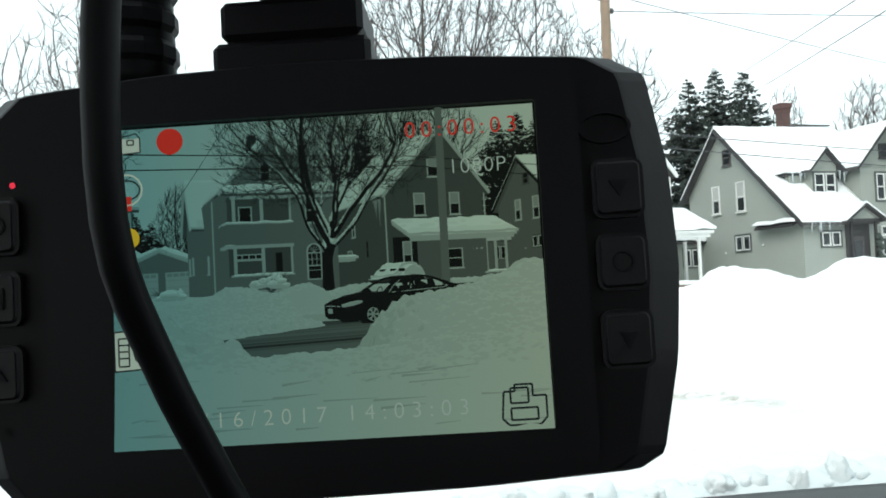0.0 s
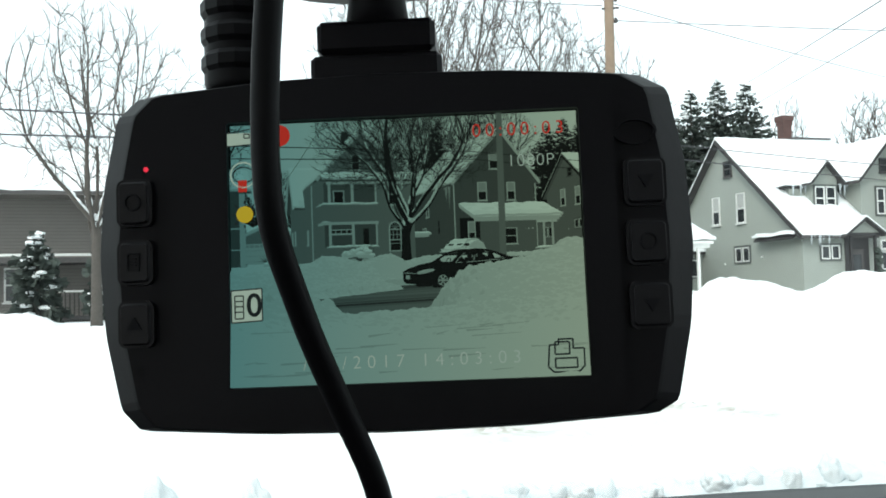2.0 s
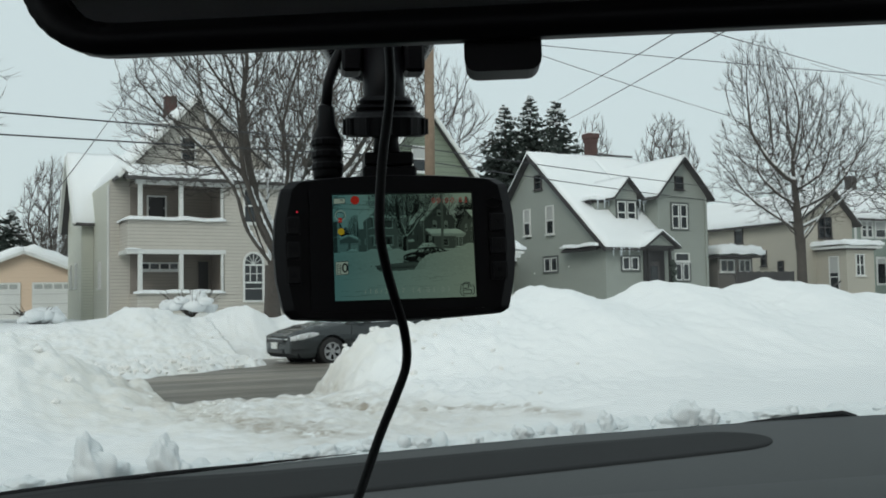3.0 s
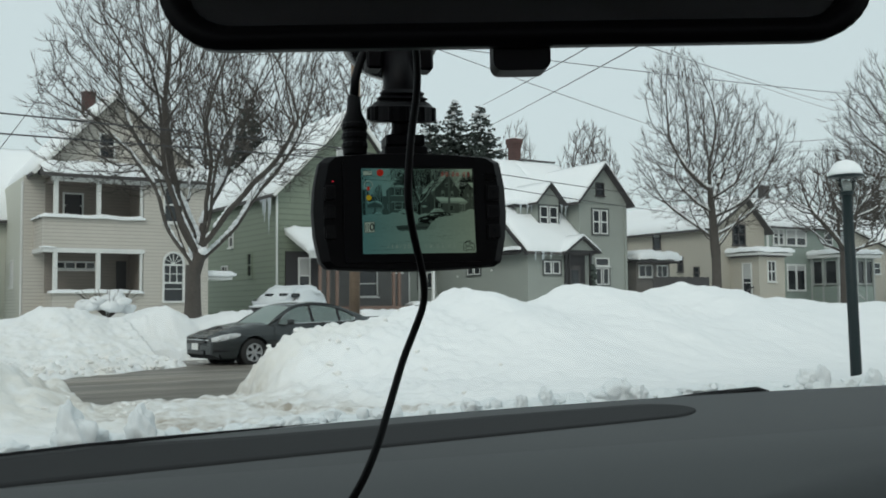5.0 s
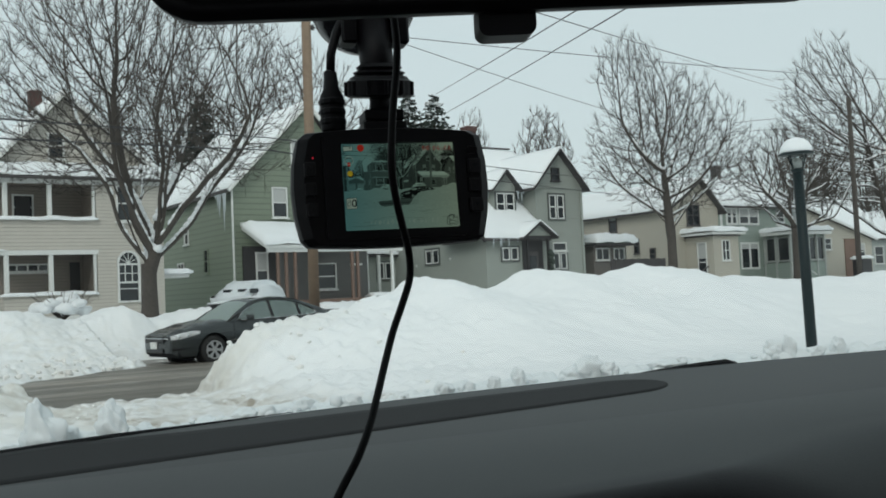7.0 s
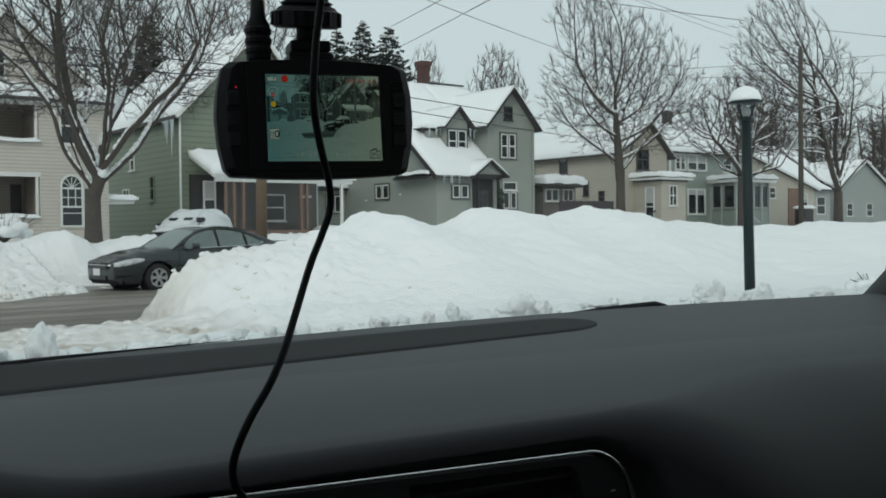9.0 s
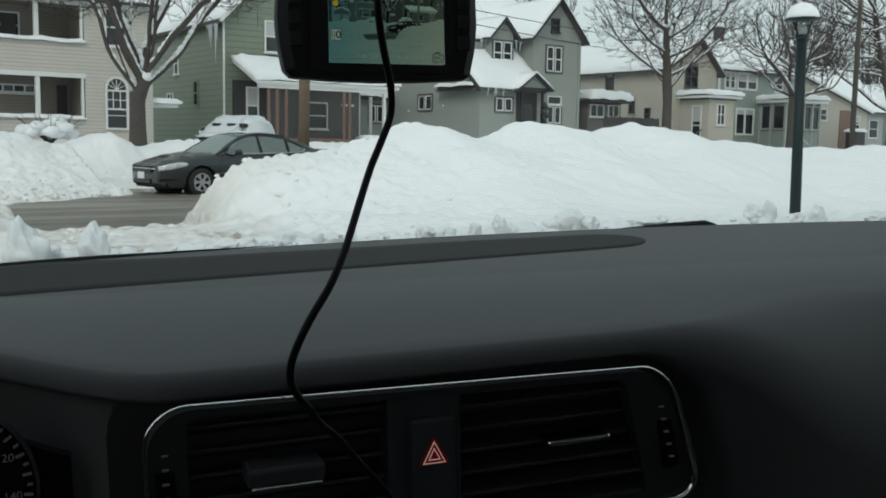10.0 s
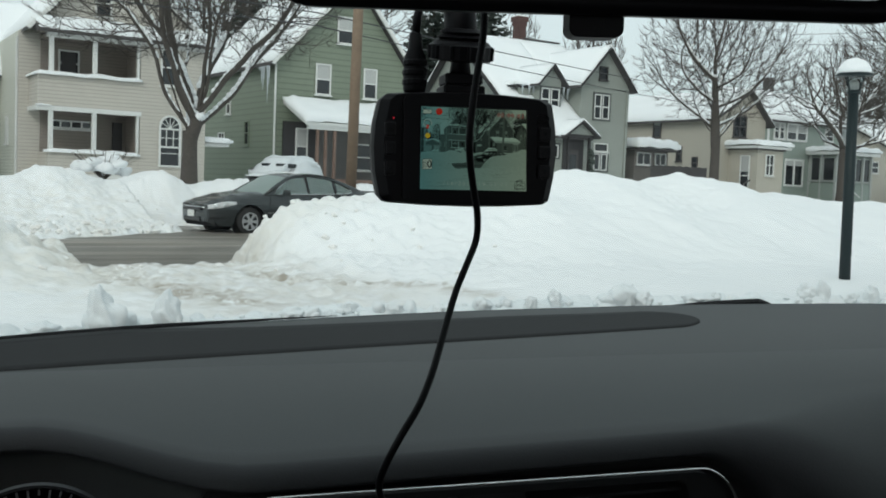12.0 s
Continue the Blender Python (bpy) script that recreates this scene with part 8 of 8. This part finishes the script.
# ================= the device's own view of the street =================
def clip(poly, axis_i, limit, keep_less):
    """Cuts a flat polygon (u, v, w corners) at u or v = limit."""
    out = []
    for i, q in enumerate(poly):
        r = poly[(i + 1) % len(poly)]
        a, b = (q[axis_i] <= limit) == keep_less, (r[axis_i] <= limit) == keep_less
        if a:
            out.append(q)
        if a != b:
            k = (limit - q[axis_i]) / (r[axis_i] - q[axis_i])
            out.append(tuple(q[j] + (r[j] - q[j]) * k for j in range(3)))
    return out


def screen_picture(screen):
    """Lays the street, as the device's lens sees it, flat on its screen: seen shapes sorted into a few tones of screen light."""
    bpy.context.view_layer.update()
    eye, heading, focus = np.array([0.018, 0.50, 1.277]), radians(-10.2), 1.66
    fwd, right = np.array([math.sin(heading), math.cos(heading), 0]), np.array([math.cos(heading), -math.sin(heading), 0])
    levels = [0.015, 0.05, 0.10, 0.15, 0.20, 0.27, 0.34, 0.42, 0.50, 0.57, 0.64, 0.70, 0.76, 0.83, 0.90, 0.98]
    tones = [([], []) for _ in levels]
    skip = ("dashboard", "car_cabin", "cowl_snow", "wiper", "rear_view_mirror", "dash_camera", "power_cable", "street_lamp", "far_woods", "snow_clods")
    for ob in list(scene.objects):
        top = ob
        while top.parent:
            top = top.parent
        if ob.type != "MESH" or top.name.split(".")[0] in skip:
            continue
        me = ob.data
        n = len(me.vertices)
        if not n:
            continue
        co = np.empty(n * 3)
        me.vertices.foreach_get("co", co)
        mw = np.array(ob.matrix_world)
        w = co.reshape(-1, 3) @ mw[:3, :3].T + mw[:3, 3] - eye
        z = w @ fwd
        if z.max() < 6 or z.min() > 110:
            continue
        zz = np.maximum(z, 0.5)
        u = 0.5 + focus * (w @ right) / zz
        v = 0.525 - focus * 1.333 * w[:, 2] / zz
        if u.max() < 0 or u.min() > 1 or v.max() < 0 or v.min() > 1:
            continue
        mat = me.materials[0].node_tree.nodes["Principled BSDF"].inputs["Base Color"] if me.materials and "Principled BSDF" in me.materials[0].node_tree.nodes else None
        if mat is None:
            continue
        node = mat.links[0].from_node if mat.links else None
        col = tuple(node.inputs[7].default_value)[:3] if node and node.type == "MIX" and not node.inputs[7].links else tuple(mat.default_value)[:3]
        lum = 0.3 * col[0] + 0.6 * col[1] + 0.1 * col[2]
        if top.name == "ground":
            lum = 0.63
        if top.name.startswith(("bare_tree", "pine_tree")) and lum < 0.5:
            lum *= 0.25
        if top.name == "road":
            lum = 0.13
        nm = np.array(ob.matrix_world.to_3x3().normalized())
        for p in me.polygons:
            ids = p.vertices
            if min(z[i] for i in ids) < 3.5:
                continue
            us, vs = [u[i] for i in ids], [v[i] for i in ids]
            if max(us) < 0 or min(us) > 1 or max(vs) < 0 or min(vs) > 1:
                continue
            nz = float((nm @ np.array(p.normal))[2])
            light = 0.62 + 0.38 * max(0.0, nz)
            if top.name == "ground":
                light = 0.72 + 0.28 * nz
            if top.name == "road":
                light = 0.75 + 0.45 * math.sin(9.0 * p.center.y) * math.sin(3.7 * p.center.y + 1)
            tone = min(1.0, (lum / 0.88 * light)) ** (1.1 if lum > 0.5 else 0.88 if lum > 0.07 else 1.1)
            k = min(range(len(levels)), key=lambda i: abs(levels[i] - tone))
            poly = [(u[i], v[i], z[i]) for i in ids]
            if min(us) < 0 or max(us) > 1 or min(vs) < 0 or max(vs) > 1:
                for ax, lim, less in ((0, 0.0, False), (0, 1.0, True), (1, 0.0, False), (1, 1.0, True)):
                    poly = clip(poly, ax, lim, less)
                    if len(poly) < 3:
                        break
                if len(poly) < 3:
                    continue
            verts, faces = tones[k]
            start = len(verts)
            verts += [((a - 0.5) * 0.0549, -0.0005 - 0.016 / d, (0.5 - b) * 0.0412) for a, b, d in poly]
            faces.append(tuple(range(start, len(verts))))
    for (verts, faces), level in zip(tones, levels):
        if not faces:
            continue
        me = bpy.data.meshes.new("picture_tone")
        me.from_pydata(verts, [], faces)
        me.materials.append(tinted_lcd("lcd_tone", level))
        ob = new("picture_tone", me)
        ob.parent = screen


screen_picture(device_screen)
